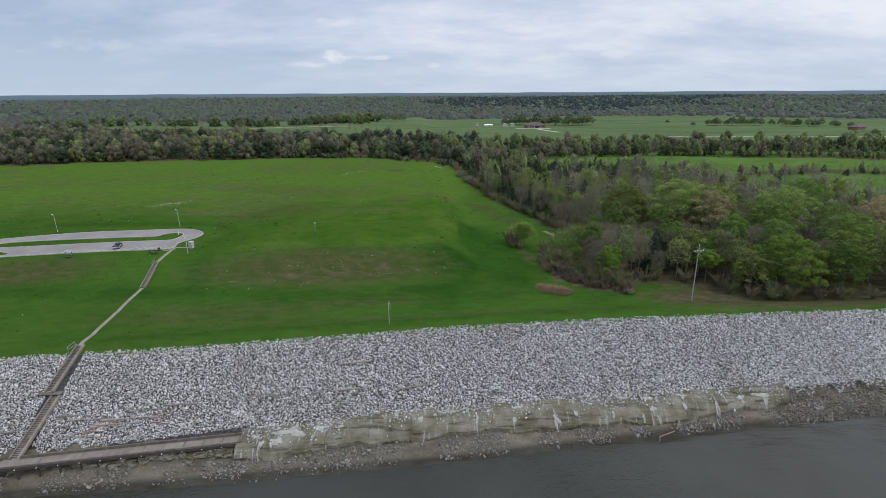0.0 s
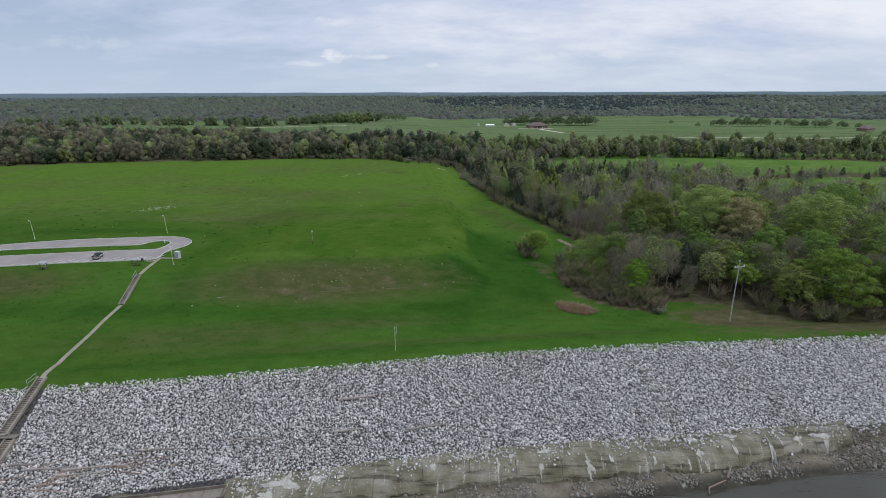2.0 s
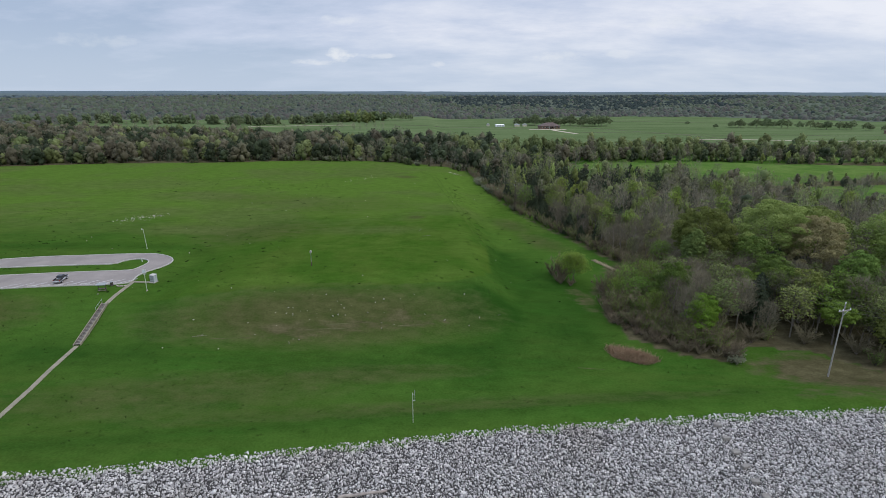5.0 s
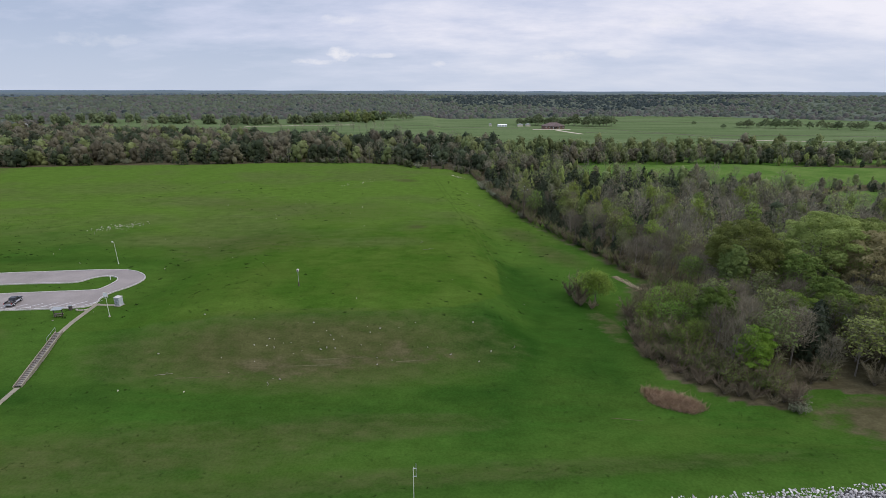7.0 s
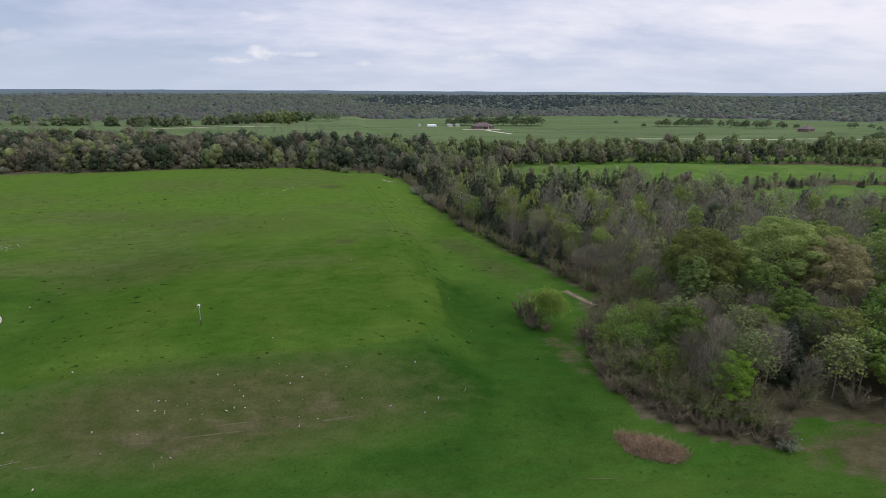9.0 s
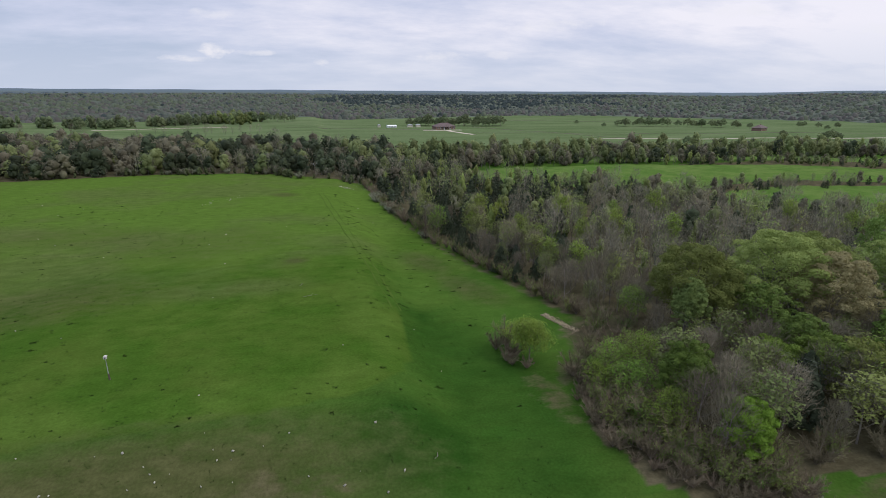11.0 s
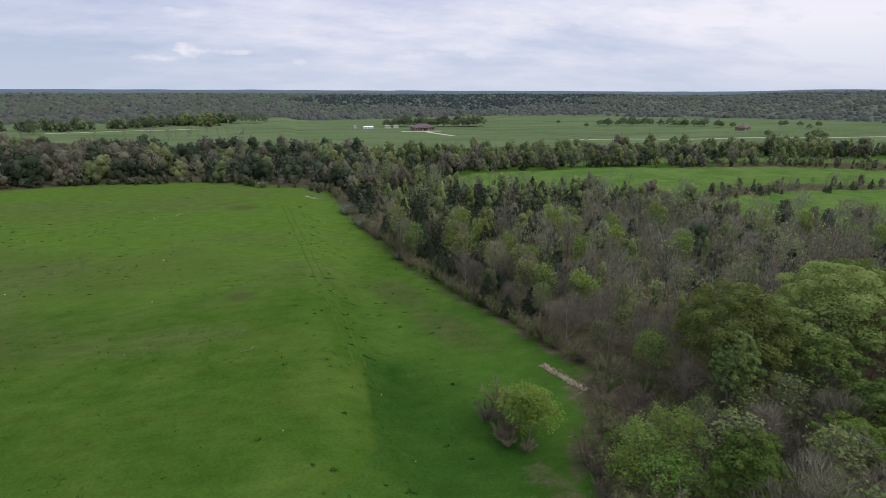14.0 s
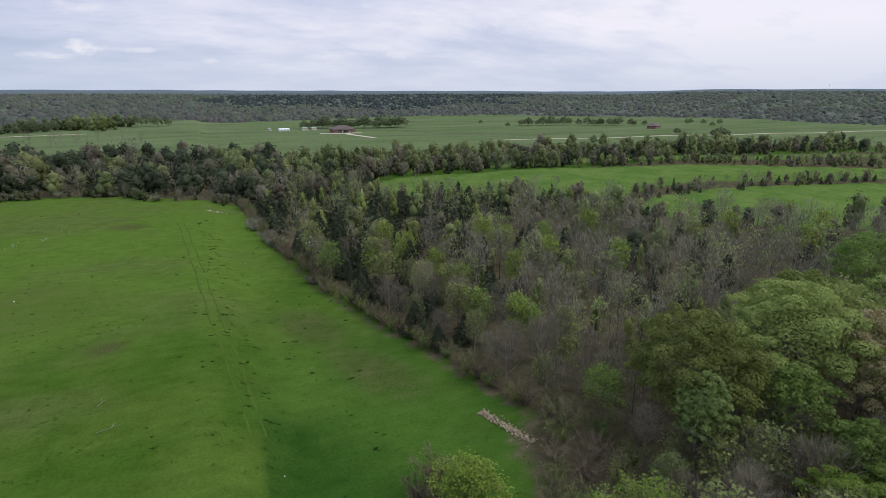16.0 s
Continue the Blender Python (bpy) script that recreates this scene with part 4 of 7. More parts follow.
def make_apron():
    root = tagged(new("concrete_apron"), "cracked concrete apron, stained olive by algae, at the foot of the riprap", "concrete apron", kind="structure")
    edges = np.linspace(-31, 57, 15)
    r = np.random.default_rng(3)
    for a, b in zip(edges, edges[1:]):
        bm = bmesh.new()
        nu, nv = 16, 10
        grid = []
        drop, dip = r.uniform(-0.06, 0.06), r.uniform(-0.05, 0.05)
        for i in range(nu + 1):
            x = a + 0.02 + (b - a - 0.04) * i / nu
            ragged = 0.3 + 0.22 * math.sin(x * 0.31) + 0.14 * math.sin(x * 0.9 + 2) + r.uniform(-0.12, 0.12)
            row = []
            for j in range(nv + 1):
                u = j / nv
                y = float(foot(x)) + ragged * (1 - u) + (float(toe(x)) + 0.5 - float(foot(x)) - ragged * (1 - u)) * u - (ragged * (1 - u)) * 0
                z = float(apron_height(x, y)) + drop + dip * (i / nu - 0.5) + r.uniform(-0.045, 0.045)
                row.append(bm.verts.new((x, y, z)))
            grid.append(row)
        faces = [bm.faces.new((grid[i][j], grid[i + 1][j], grid[i + 1][j + 1], grid[i][j + 1])) for i in range(nu) for j in range(nv)]
        made = bmesh.ops.extrude_face_region(bm, geom=faces)
        low = [g for g in made["geom"] if isinstance(g, bmesh.types.BMVert)]
        for v in low:
            v.co.z -= 0.75
        bmesh.ops.recalc_face_normals(bm, faces=bm.faces)
        part("slab", bm, APRON, root)
    spots = [(-23.6, 66.1, 2.6, 1.3), (-25.6, 64.4, 1.3, 0.5), (-4.4, 69.5, 0.5, 0.9), (6.3, 71.7, 0.8, 0.4), (10.8, 72.5, 1.1, 0.5), (10.1, 70.0, 0.35, 1.0), (16.8, 70.3, 0.5, 0.7), (28.4, 75.3, 1.3, 0.6),
             (38.5, 76.1, 1.2, 0.6), (32.6, 75.2, 0.9, 0.5), (32.7, 72.9, 0.6, 0.7), (38.1, 73.7, 0.3, 1.1), (43.6, 74.3, 0.35, 2.0), (52.0, 76.6, 1.7, 0.8), (-28.6, 65.2, 0.7, 0.5),
             (-19.5, 67.2, 1.8, 0.5), (-27.5, 63.6, 0.4, 1.3), (22, 74.2, 0.5, 0.4), (48, 75.8, 0.9, 0.35), (20, 71.6, 0.3, 0.8), (0, 71.2, 0.8, 0.3), (26, 71.6, 0.35, 0.6)]
    more = []
    for cx, cy, rx, ry in spots:
        more.append((cx, cy, rx * 0.8, ry * 0.8))
        for _ in range(2):
            more.append((cx + r.normal(0, rx * 0.7), cy + r.normal(0, ry * 0.7), rx * r.uniform(0.12, 0.3), ry * r.uniform(0.35, 0.7)))
    for cx, cy, rx, ry in more:
        bm = bmesh.new()
        ring = []
        n = 19
        ph = r.uniform(0, 6, 3)
        for k in range(n):
            a = 2 * math.pi * k / n
            w = 0.85 + 0.25 * math.sin(2 * a + ph[0]) + 0.2 * math.sin(3 * a + ph[1]) + r.uniform(-0.22, 0.22)
            px, py = cx + math.cos(a) * rx * w, cy + math.sin(a) * ry * w
            ring.append(bm.verts.new((px, py, float(apron_height(px, py)) + 0.055)))
        mid = bm.verts.new((cx, cy, float(apron_height(cx, cy)) + 0.075))
        base = [bm.verts.new(v.co + Vector((0, 0, -0.25))) for v in ring]
        for k in range(n):
            bm.faces.new((ring[k], ring[(k + 1) % n], mid))
            bm.faces.new((base[k], base[(k + 1) % n], ring[(k + 1) % n], ring[k]))
        part("bare_patch", bm, LIME, root, "patch of bare whitish concrete")
    return root


apron = make_apron()
make_shore_stones()

# broken concrete left under the walkway
def make_rubble_wall():
    root = tagged(new("broken_footing"), "broken concrete footing with pale scars under the walkway", "concrete footing", kind="structure")
    r = np.random.default_rng(11)
    for k in range(27):
        x = -66.5 + k * 1.33 + r.uniform(-0.5, 0.5)
        y = float(foot(x)) + 1.25 + r.uniform(-0.55, 0.35)
        bm = bmesh.new()
        box(bm, (1.7 + r.uniform(-0.6, 0.7), 1.2, 1.0 + r.uniform(-0.45, 0.4)), (0, 0, 0), (r.uniform(-28, 8), r.uniform(-16, 16), r.uniform(-22, 26)))
        bmesh.ops.subdivide_edges(bm, edges=bm.edges, cuts=3, use_grid_fill=True)
        for v in bm.verts:
            v.co += Vector(r.uniform(-0.15, 0.15, 3)) + v.co.normalized() * 0.14 * math.sin(v.co.x * 4 + k) * math.cos(v.co.z * 5 + k)
        ob = part("footing_block", bm, APRON, root)
        ob.location = (x, y, float(height(x, y)) + 0.1 + r.uniform(-0.25, 0.2))


make_rubble_wall()


def make_walkway():
    a, b = Vector((-78, 56.2, 3.12)), Vector((-30.6, 64.95, 3.12))
    d = (b - a).normalized()
    length = (b - a).length
    root = thing("walkway", a, math.degrees(math.atan2(d.y, d.x)), "weathered tan timber walkway with low kerb rails along the water", "walkway")
    n = 18
    w = length / n
    for k in range(n):
        x = (k + 0.5) * w
        part("deck_panel", boxed((w - 0.05, 1.75, 0.14), (x, 0, 0), bevel=0.02), DECK, root)
        part("joint_strip", boxed((0.09, 1.7, 0.05), (k * w + 0.04, 0, 0.093), bevel=0.01), TIMBER, root)
        post = part("post", rodded((k * w, -0.72, -2.6), (k * w, -0.72, -0.08), 0.13, 0.13, 8), DARKWOOD, root)
        part("cap", rodded((k * w, -1.0, -0.3), (k * w, -1.16, -0.3), 0.06, 0.05, 10), WHITE, post, "white bolt cap")
    gap = 17.5
    part("front_kerb", boxed((length, 0.16, 0.3), (length / 2, -0.9, 0.12), bevel=0.02), TIMBER, root)
    part("front_beam", boxed((length, 0.2, 0.42), (length / 2, -0.9, -0.27), bevel=0.02), DARKWOOD, root)
    part("back_rail", boxed((gap - 1.1, 0.16, 0.62), ((gap - 1.1) / 2, 0.9, 0.2), bevel=0.02), TIMBER, root)
    part("back_rail", boxed((length - gap - 1.1, 0.16, 0.62), (gap + 1.1 + (length - gap - 1.1) / 2, 0.9, 0.2), bevel=0.02), TIMBER, root)
    part("end_board", boxed((0.16, 1.9, 0.6), (length, 0, 0.1), bevel=0.02), TIMBER, root)


make_walkway()


def flight(name, low, high, width, steps, label, kerb_l=0.28, kerb_r=0.28, tread=TIMBER, kerb=CONCRETE):
    """A straight stair from low to high: treads, risers and two side kerbs."""
    low, high = Vector(low), Vector(high)
    d = high - low
    flat = Vector((d.x, d.y, 0))
    root = thing(name, low, math.degrees(math.atan2(d.y, d.x)), label, "stairs")
    run, rise = flat.length / steps, d.z / steps
    tm, rm = None, None
    for k in range(steps):
        if tm is None:
            t = part("tread", boxed((run * 0.42, width, 0.09), (0, 0, 0), bevel=0.015), tread, root)
            tm = t.data
            r = part("riser", boxed((run * 0.62, width - 0.02, 0.1), (0, 0, 0)), CONCRETE, root)
            rm = r.data
        else:
            t, r = part("tread", tm, None, root), part("riser", rm, None, root)
        t.location = ((k + 0.3) * run, 0, (k + 0.9) * rise + 0.1)
        r.location = ((k + 0.78) * run, 0, (k + 0.9) * rise + 0.02)
    slope = math.degrees(math.atan2(d.z, flat.length))
    for side, kw in ((1, kerb_l), (-1, kerb_r)):
        bm = boxed((d.length + 0.3, kw, 0.42), (0, 0, 0), (0, -slope, 0), 0.02)
        bmesh.ops.translate(bm, vec=(flat.length / 2, side * (width / 2 + kw / 2), d.z / 2 + 0.08), verts=bm.verts)
        part("side_kerb", bm, kerb, root)
    bm = boxed((d.length, width + 0.2, 0.3), (0, 0, 0), (0, -slope, 0))
    bmesh.ops.translate(bm, vec=(flat.length / 2, 0, d.z / 2 - 0.22), verts=bm.verts)
    part("stair_bed", bm, CONCRETE, root)
    return root, flat.length, d.z


flight("bank_stairs", (-60.85, 60.5, 3.1), (-60.85, 69.6, 7.15), 1.0, 34, "dark timber stairs with concrete kerbs climbing the riprap", 0.14, 0.34, TIMBER, STAIR_KERB)
landing = thing("stair_landing", (-61.6, 70.0, 7.45), 4, "grey timber landing between two flights of bank stairs", "landing")
part("platform", boxed((3.6, 0.85, 0.16), (-0.2, 0, 0.06), bevel=0.02), TIMBER, landing)
for lx in (-1.8, 1.4):
    part("leg", boxed((0.18, 0.8, 1.6), (lx, 0, -0.75), bevel=0.01), DARKWOOD, landing)
up, run, rise = flight("bank_stairs", (-62.1, 70.3, 7.7), (-61.7, 77.9, 11.6), 0.95, 30, "dark timber stairs with a broad concrete kerb up to the grass", 0.14, 0.3, TIMBER, STAIR_KERB)
rail = thing("handrail", (-62.7, 77.6, 11.2), 90, "bent galvanised handrail at the head of the bank stairs", "handrail")
part("rail_post", rodded((-1.2, 0, -1.0), (-1.2, 0, 0.9), 0.024), METAL, rail)
part("rail_post", rodded((0.6, 0, -0.2), (0.6, 0, 1.0), 0.024), METAL, rail)
part("top_rail", rodded((-1.3, 0, 0.9), (0.75, 0, 1.02), 0.024), METAL, rail)
part("mid_rail", rodded((-1.2, 0, 0.4), (0.6, 0, 0.5), 0.02), METAL, rail)


def driftwood(a, b, r0, r1, stubs=2, seed=0, mat=DRIFT, label="bleached driftwood log lying on the riprap stones"):
    r = np.random.default_rng(seed + 50)
    za, zb = float(height(*a)) + r0 + 0.12, float(height(*b)) + r1 + 0.12
    p, q = Vector((*a, za)), Vector((*b, zb))
    root = thing("driftwood_log", (p + q) / 2, 0, label, "driftwood", "driftwood on the bank")
    mid = (p + q) / 2
    pts = [p.lerp(q, k / 6) + Vector((0, 0, 0.05)) * math.sin(k * 2.1 + seed) + Vector((r.uniform(-0.08, 0.08), r.uniform(-0.08, 0.08), 0)) for k in range(7)]
    v, f = tube([tuple(q - mid) for q in pts], np.linspace(r0, r1, 7), 8)
    me = bpy.data.meshes.new("log")
    me.from_pydata(v.tolist(), [], f.tolist() + [list(range(8))[::-1], list(range(48, 56))])
    part("log", me, mat, root)
    for _ in range(stubs):
        k = int(r.integers(1, 5))
        way = Vector((r.uniform(-0.8, 0.8), r.uniform(-0.5, 0.8), 0.3))
        part("branch_stub", rodded(pts[k] - mid, pts[k] - mid + way, r1, r1 * 0.4, 5), mat, root)


for k, (a, b, r0, r1) in enumerate([((-18.6, 77.6), (-13.3, 78.8), 0.2, 0.13), ((-18.4, 73.3), (-14.8, 74.0), 0.15, 0.1), ((-8.3, 74.4), (-1.9, 75.8), 0.19, 0.09),
                                    ((-59.0, 66.7), (-55.8, 67.1), 0.17, 0.1), ((-57, 66.3), (-50.7, 67.0), 0.15, 0.07), ((-52.2, 66.5), (-44.6, 67.6), 0.16, 0.08),
                                    ((-32.2, 71.1), (-29.0, 71.8), 0.12, 0.07), ((-29, 71.5), (-25.8, 72.0), 0.13, 0.08), ((-44, 69.2), (-38.8, 69.8), 0.14, 0.07),
                                    ((-52.8, 65.9), (-46.4, 66.6), 0.13, 0.07), ((-67.5, 64.0), (-63.6, 64.5), 0.19, 0.13), ((-66, 66.2), (-63.3, 66.4), 0.12, 0.08), ((-48, 68.3), (-42, 68.9), 0.11, 0.06)]):
    driftwood(a, b, r0, r1, k % 3, k)

r3 = np.random.default_rng(33)
for k in range(22):
    x = r3.uniform(-66, -36)
    y = float(toe(x)) + r3.uniform(0.6, 4.2)
    ln, a = r3.uniform(1.4, 4.2), r3.normal(0.12, 0.16)
    if not (-62.6 < x < -59.8 or -62.6 < x + ln < -59.8):
        driftwood((x, y), (x + ln * math.cos(a), y + ln * math.sin(a)), r3.uniform(0.06, 0.1), 0.04, k % 2, 60 + k, BROWN_DRIFT, "thin brown driftwood pole stranded on the riprap")

stump = thing("driftwood_stump", (35.6, 70.6, 0.1), 20, "brown snag of wood standing in the mud at the water's edge", "driftwood")
part("snag", rodded((0, 0, -0.3), (1.1, 0.5, 2.1), 0.2, 0.11, 8), BROWN_DRIFT, stump)
part("branch_stub", rodded((-3.4, -0.4, 0.5), (-0.4, -0.3, 0.75), 0.12, 0.09, 7), BROWN_DRIFT, stump)
part("root", rodded((-3.4, -0.4, 0.5), (-3.7, -0.9, -0.3), 0.13, 0.07, 7), BROWN_DRIFT, stump)

for k in range(8):
    x, y = 27.6 + 0.5 * k, 88.6 - 1.53 * k
    bm = boxed((0.95, 0.6, 0.42), (0, 0, 0), (6, -4 + 3 * (k % 3), 10 * (k % 4) - 12), 0.07)
    for v in bm.verts:
        v.co += Vector(rng.uniform(-0.05, 0.05, 3))
    me = bpy.data.meshes.new("block")
    bm.to_mesh(me)
    bm.free()
    me.materials.append(ROUGH_BLOCK)
    ob = tagged(new("step_block", me), "squared grey stone block set as a step in the riprap", "stone block", "stone steps up the bank")
    ob.location = at_ground(x, y, 0.33)

gauge = thing("gauge_post", at_ground(-11, 87.2), 8, "thin pair of grey steel pipes standing at the bank's crest", "gauge post")
part("pipe", rodded((0, 0, -0.3), (0, 0, 4.3), 0.035), LAMPPAINT, gauge)
part("pipe", rodded((0.26, 0, 3.1), (0.26, 0, 4.7), 0.03), METAL, gauge)
part("bracket", boxed((0.36, 0.05, 0.05), (0.13, 0, 4.1)), METAL, gauge)
part("bracket", boxed((0.36, 0.05, 0.06), (0.13, 0, 3.2)), METAL, gauge)

# ---- path, car park ----
path = tagged(part("footpath", ribbon([(-61.6, 77.7), (-62.5, 79.2), (-64.2, 83.4), (-65.1, 86.8), (-66.5, 95.5), (-67.7, 101.2), (-68.9, 108.6)], 0.72, 0.07), PATHWAY), "narrow worn concrete footpath through the grass", "footpath", kind="structure")
tagged(part("footpath", ribbon([(-73.0, 122.9), (-73.4, 128.6), (-74.1, 134.4)], 0.85, 0.07), PATHWAY), "narrow worn concrete footpath through the grass", "footpath", kind="structure")
tagged(part("footpath", ribbon([(-74.5, 133.9), (-70.0, 133.7)], 0.7, 0.075), PATHWAY), "narrow worn concrete footpath to the cabinet", "footpath", kind="structure")
lo, hi = at_ground(-69.0, 108.8), at_ground(-73.2, 123.0)
slope_stairs, srun, srise = flight("slope_stairs", (lo[0], lo[1], lo[2] + 0.05), (hi[0], hi[1], hi[2] + 0.1), 0.85, 30, "timber-edged stairs with worn kerbs down the grass slope", 0.12, 0.16, GREY_TREAD, PATHWAY)
for k in range(3):
    x = srun * (0.8 + 0.12 * k)
    part("rail_post", rodded((x, 0.62, srise * x / srun - 0.2), (x, 0.62, srise * x / srun + 0.75), 0.02), METAL, slope_stairs)
part("handrail", rodded((srun * 0.8, 0.62, srise * 0.8 + 0.75), (srun * 1.04, 0.62, srise * 1.04 + 0.75), 0.022), METAL, slope_stairs)


def smooth_ring(pts, n=4):
    for _ in range(n):
        out = []
        for a, b in zip(pts, pts[1:] + pts[:1]):
            out += [(0.75 * a[0] + 0.25 * b[0], 0.75 * a[1] + 0.25 * b[1]), (0.25 * a[0] + 0.75 * b[0], 0.25 * a[1] + 0.75 * b[1])]
        pts = out
    return pts


OUTER = smooth_ring([(-94.6, 151.8), (-83.2, 153.5), (-78.2, 153), (-73.9, 150.2), (-72.3, 146.9), (-73, 143.2), (-74.8, 140.1), (-75.3, 137.2), (-74.2, 134.4), (-75.2, 132.4), (-80.1, 131.8), (-84.8, 131.2),
                     (-89.7, 130.7), (-103, 128.2), (-116, 125.9), (-136, 121.9), (-150, 123), (-150, 135), (-134, 139.6), (-124, 144.4), (-115, 147.8), (-106.1, 150.3)], 3)
ISLAND = smooth_ring([(-80, 149.1), (-78, 147.4), (-77.8, 144.6), (-78.3, 141.4), (-79.8, 140.8), (-86.1, 140), (-96.3, 138.5), (-116, 134.6), (-124, 133.4), (-128, 135.4), (-125, 138.4), (-118, 140.6), (-100.4, 143.4),
                      (-95.1, 144.2), (-89.6, 144.7), (-85.1, 145.2), (-84.4, 147.8), (-82.3, 149.3)], 3)


def ring_sheet(outer, hole, lift):
    bm = bmesh.new()
    edges = []
    for ring in (outer, hole):
        vs = [bm.verts.new((x, y, 0)) for x, y in ring]
        edges += [bm.edges.new((a, b)) for a, b in zip(vs, vs[1:] + vs[:1])]
    bmesh.ops.triangle_fill(bm, use_beauty=True, edges=edges)
    for v in bm.verts:
        v.co.z = float(height(v.co.x, v.co.y)) + lift
    bmesh.ops.recalc_face_normals(bm, faces=bm.faces)
    for f in bm.faces:
        if f.normal.z < 0:
            f.normal_flip()
    return bm


road = tagged(part("road", ring_sheet(OUTER, ISLAND, 0.09), ASPHALT), "pale pinkish-grey asphalt turning loop with a car park", "road", kind="structure")


def kerb_line(ring, name, label, width=0.16, tall=0.14, chosen=None):
    bm = bmesh.new()
    pts = [Vector((x, y)) for x, y in ring]
    n = len(pts)
    rows = []
    for k in range(n):
        if chosen and not chosen(pts[k]):
            rows.append(None)
            continue
        d = (pts[(k + 1) % n] - pts[k - 1]).normalized()
        s = Vector((-d.y, d.x)) * width
        p, q = pts[k] - s / 2, pts[k] + s / 2
        z = float(height(pts[k].x, pts[k].y)) + 0.09
        rows.append([bm.verts.new(v) for v in ((p.x, p.y, z - 0.2), (p.x, p.y, z + tall), (q.x, q.y, z + tall), (q.x, q.y, z - 0.2))])
    for k in range(n):
        a, b = rows[k], rows[(k + 1) % n]
        if a and b:
            for j in range(3):
                bm.faces.new((a[j], a[j + 1], b[j + 1], b[j]))
    bmesh.ops.recalc_face_normals(bm, faces=bm.faces)
    return tagged(part(name, bm, KERB), label, "kerb", kind="structure")


kerb_line(OUTER, "kerb", "pale concrete kerb round the turning loop")
kerb_line(ISLAND, "kerb", "pale concrete kerb round the grass island")


def car_park_marks():
    root = tagged(new("parking_marks"), "worn white slanting lines of parking bays", "road marking", kind="structure")
    e, n = Vector((-76.5, 132.4)), Vector((-112, 126.8))
    count = 14
    for k in range(count):
        p = e.lerp(n, k / count)
        q = p + Vector((2.4, 3.4))
        z = float(height(p.x, p.y)) + 0.094
        d = (q - p).normalized()
        s = Vector((-d.y, d.x)) * 0.07
        me = bpy.data.meshes.new("bay_line")
        me.from_pydata([(p.x + s.x, p.y + s.y + 0.5, z), (p.x - s.x, p.y - s.y + 0.5, z), (q.x - s.x, q.y - s.y, z), (q.x + s.x, q.y + s.y, z)], [], [(0, 1, 2, 3)])
        part("bay_line", me, PAINT, root)
    for k in range(7):
        p = e.lerp(n, (k + 0.4) / count)
        stop = tagged(part("wheel_stop", boxed((1.8, 0.16, 0.14), (0, 0, 0), bevel=0.03), KERB), "pale concrete wheel stop at a parking bay", "wheel stop", "wheel stops")
        stop.matrix_basis = pose(p.x - 0.6, p.y + 0.75, float(height(p.x, p.y)) + 0.16, 0, 0, 9)


car_park_marks()


def lamp_post(x, y, tall=5.2):
    root = thing("lamp_post", at_ground(x, y), 0, "pale painted lamp post with a small white lamp beside the loop", "lamp post", "lamp posts")
    part("base", rodded((0, 0, -0.2), (0, 0, 0.3), 0.14, 0.1, 10), LAMPPAINT, root)
    part("pole", rodded((0, 0, 0.3), (-0.25, 0.1, tall), 0.055, 0.04, 8), LAMPPAINT, root)
    arm = part("arm", rodded((-0.25, 0.1, tall - 0.1), (-0.55, 0.1, tall + 0.05), 0.03, 0.025, 6), LAMPPAINT, root)
    head = part("lamp_head", boxed((0.36, 0.24, 0.16), (-0.6, 0.1, tall + 0.06), (0, 8, 0), 0.04), WHITE, root, "white lamp housing")
    part("lens", boxed((0.26, 0.17, 0.03), (-0.6, 0.1, tall - 0.03), (0, 8, 0), 0.008), LENS, head)


lamp_post(-84.5, 157.6)
lamp_post(-118.6, 151.2)

sign = thing("panel_pole", at_ground(-67.9, 128.4), 20, "tall pale pole carrying a square white panel", "sign pole")
part("pole", rodded((0, 0, -0.2), (0, 0, 4.5), 0.06, 0.045, 8), LAMPPAINT, sign)
part("base", rodded((0, 0, -0.1), (0, 0, 0.2), 0.22, 0.16, 8), CONCRETE, sign)
board = part("panel", boxed((0.78, 0.06, 0.86), (0, -0.06, 4.2), (-12, 0, 0), 0.02), KERB, sign)
part("panel_face", boxed((0.6, 0.02, 0.62), (0, -0.1, 4.2), (-12, 0, 0)), GREYPANEL, board)
part("brace", rodded((-0.4, 0, 3.75), (0, 0, 3.4), 0.03), METAL, sign)
part("brace", rodded((0.4, 0, 3.75), (0, 0, 3.4), 0.03), METAL, sign)

wc = thing("utility_cabinet", at_ground(-69.4, 133.6), -12, "grey metal utility cabinet with a louvred door on a concrete pad", "utility cabinet")
part("pad", boxed((1.35, 1.25, 0.14), (0, 0, 0.07), bevel=0.02), CONCRETE, wc)
part("cabin", boxed((1.1, 0.95, 1.55), (0, 0, 0.9), bevel=0.03), GREYPANEL, wc)
part("roof", boxed((1.2, 1.05, 0.1), (0, 0, 1.72), (3, 0, 0), 0.03), KERB, wc, "pale flat lid")
for sx in (-0.26, 0.26):
    door = part("door", boxed((0.48, 0.04, 1.3), (sx, -0.485, 0.9), bevel=0.012), SLATE, wc)
    part("handle", boxed((0.04, 0.05, 0.16), (sx * 0.25, -0.52, 0.95)), METAL, door)
    for k in range(7):
        part("louvre", boxed((0.38, 0.03, 0.05), (sx, -0.512, 0.5 + 0.13 * k), (25, 0, 0)), GREYPANEL, door)


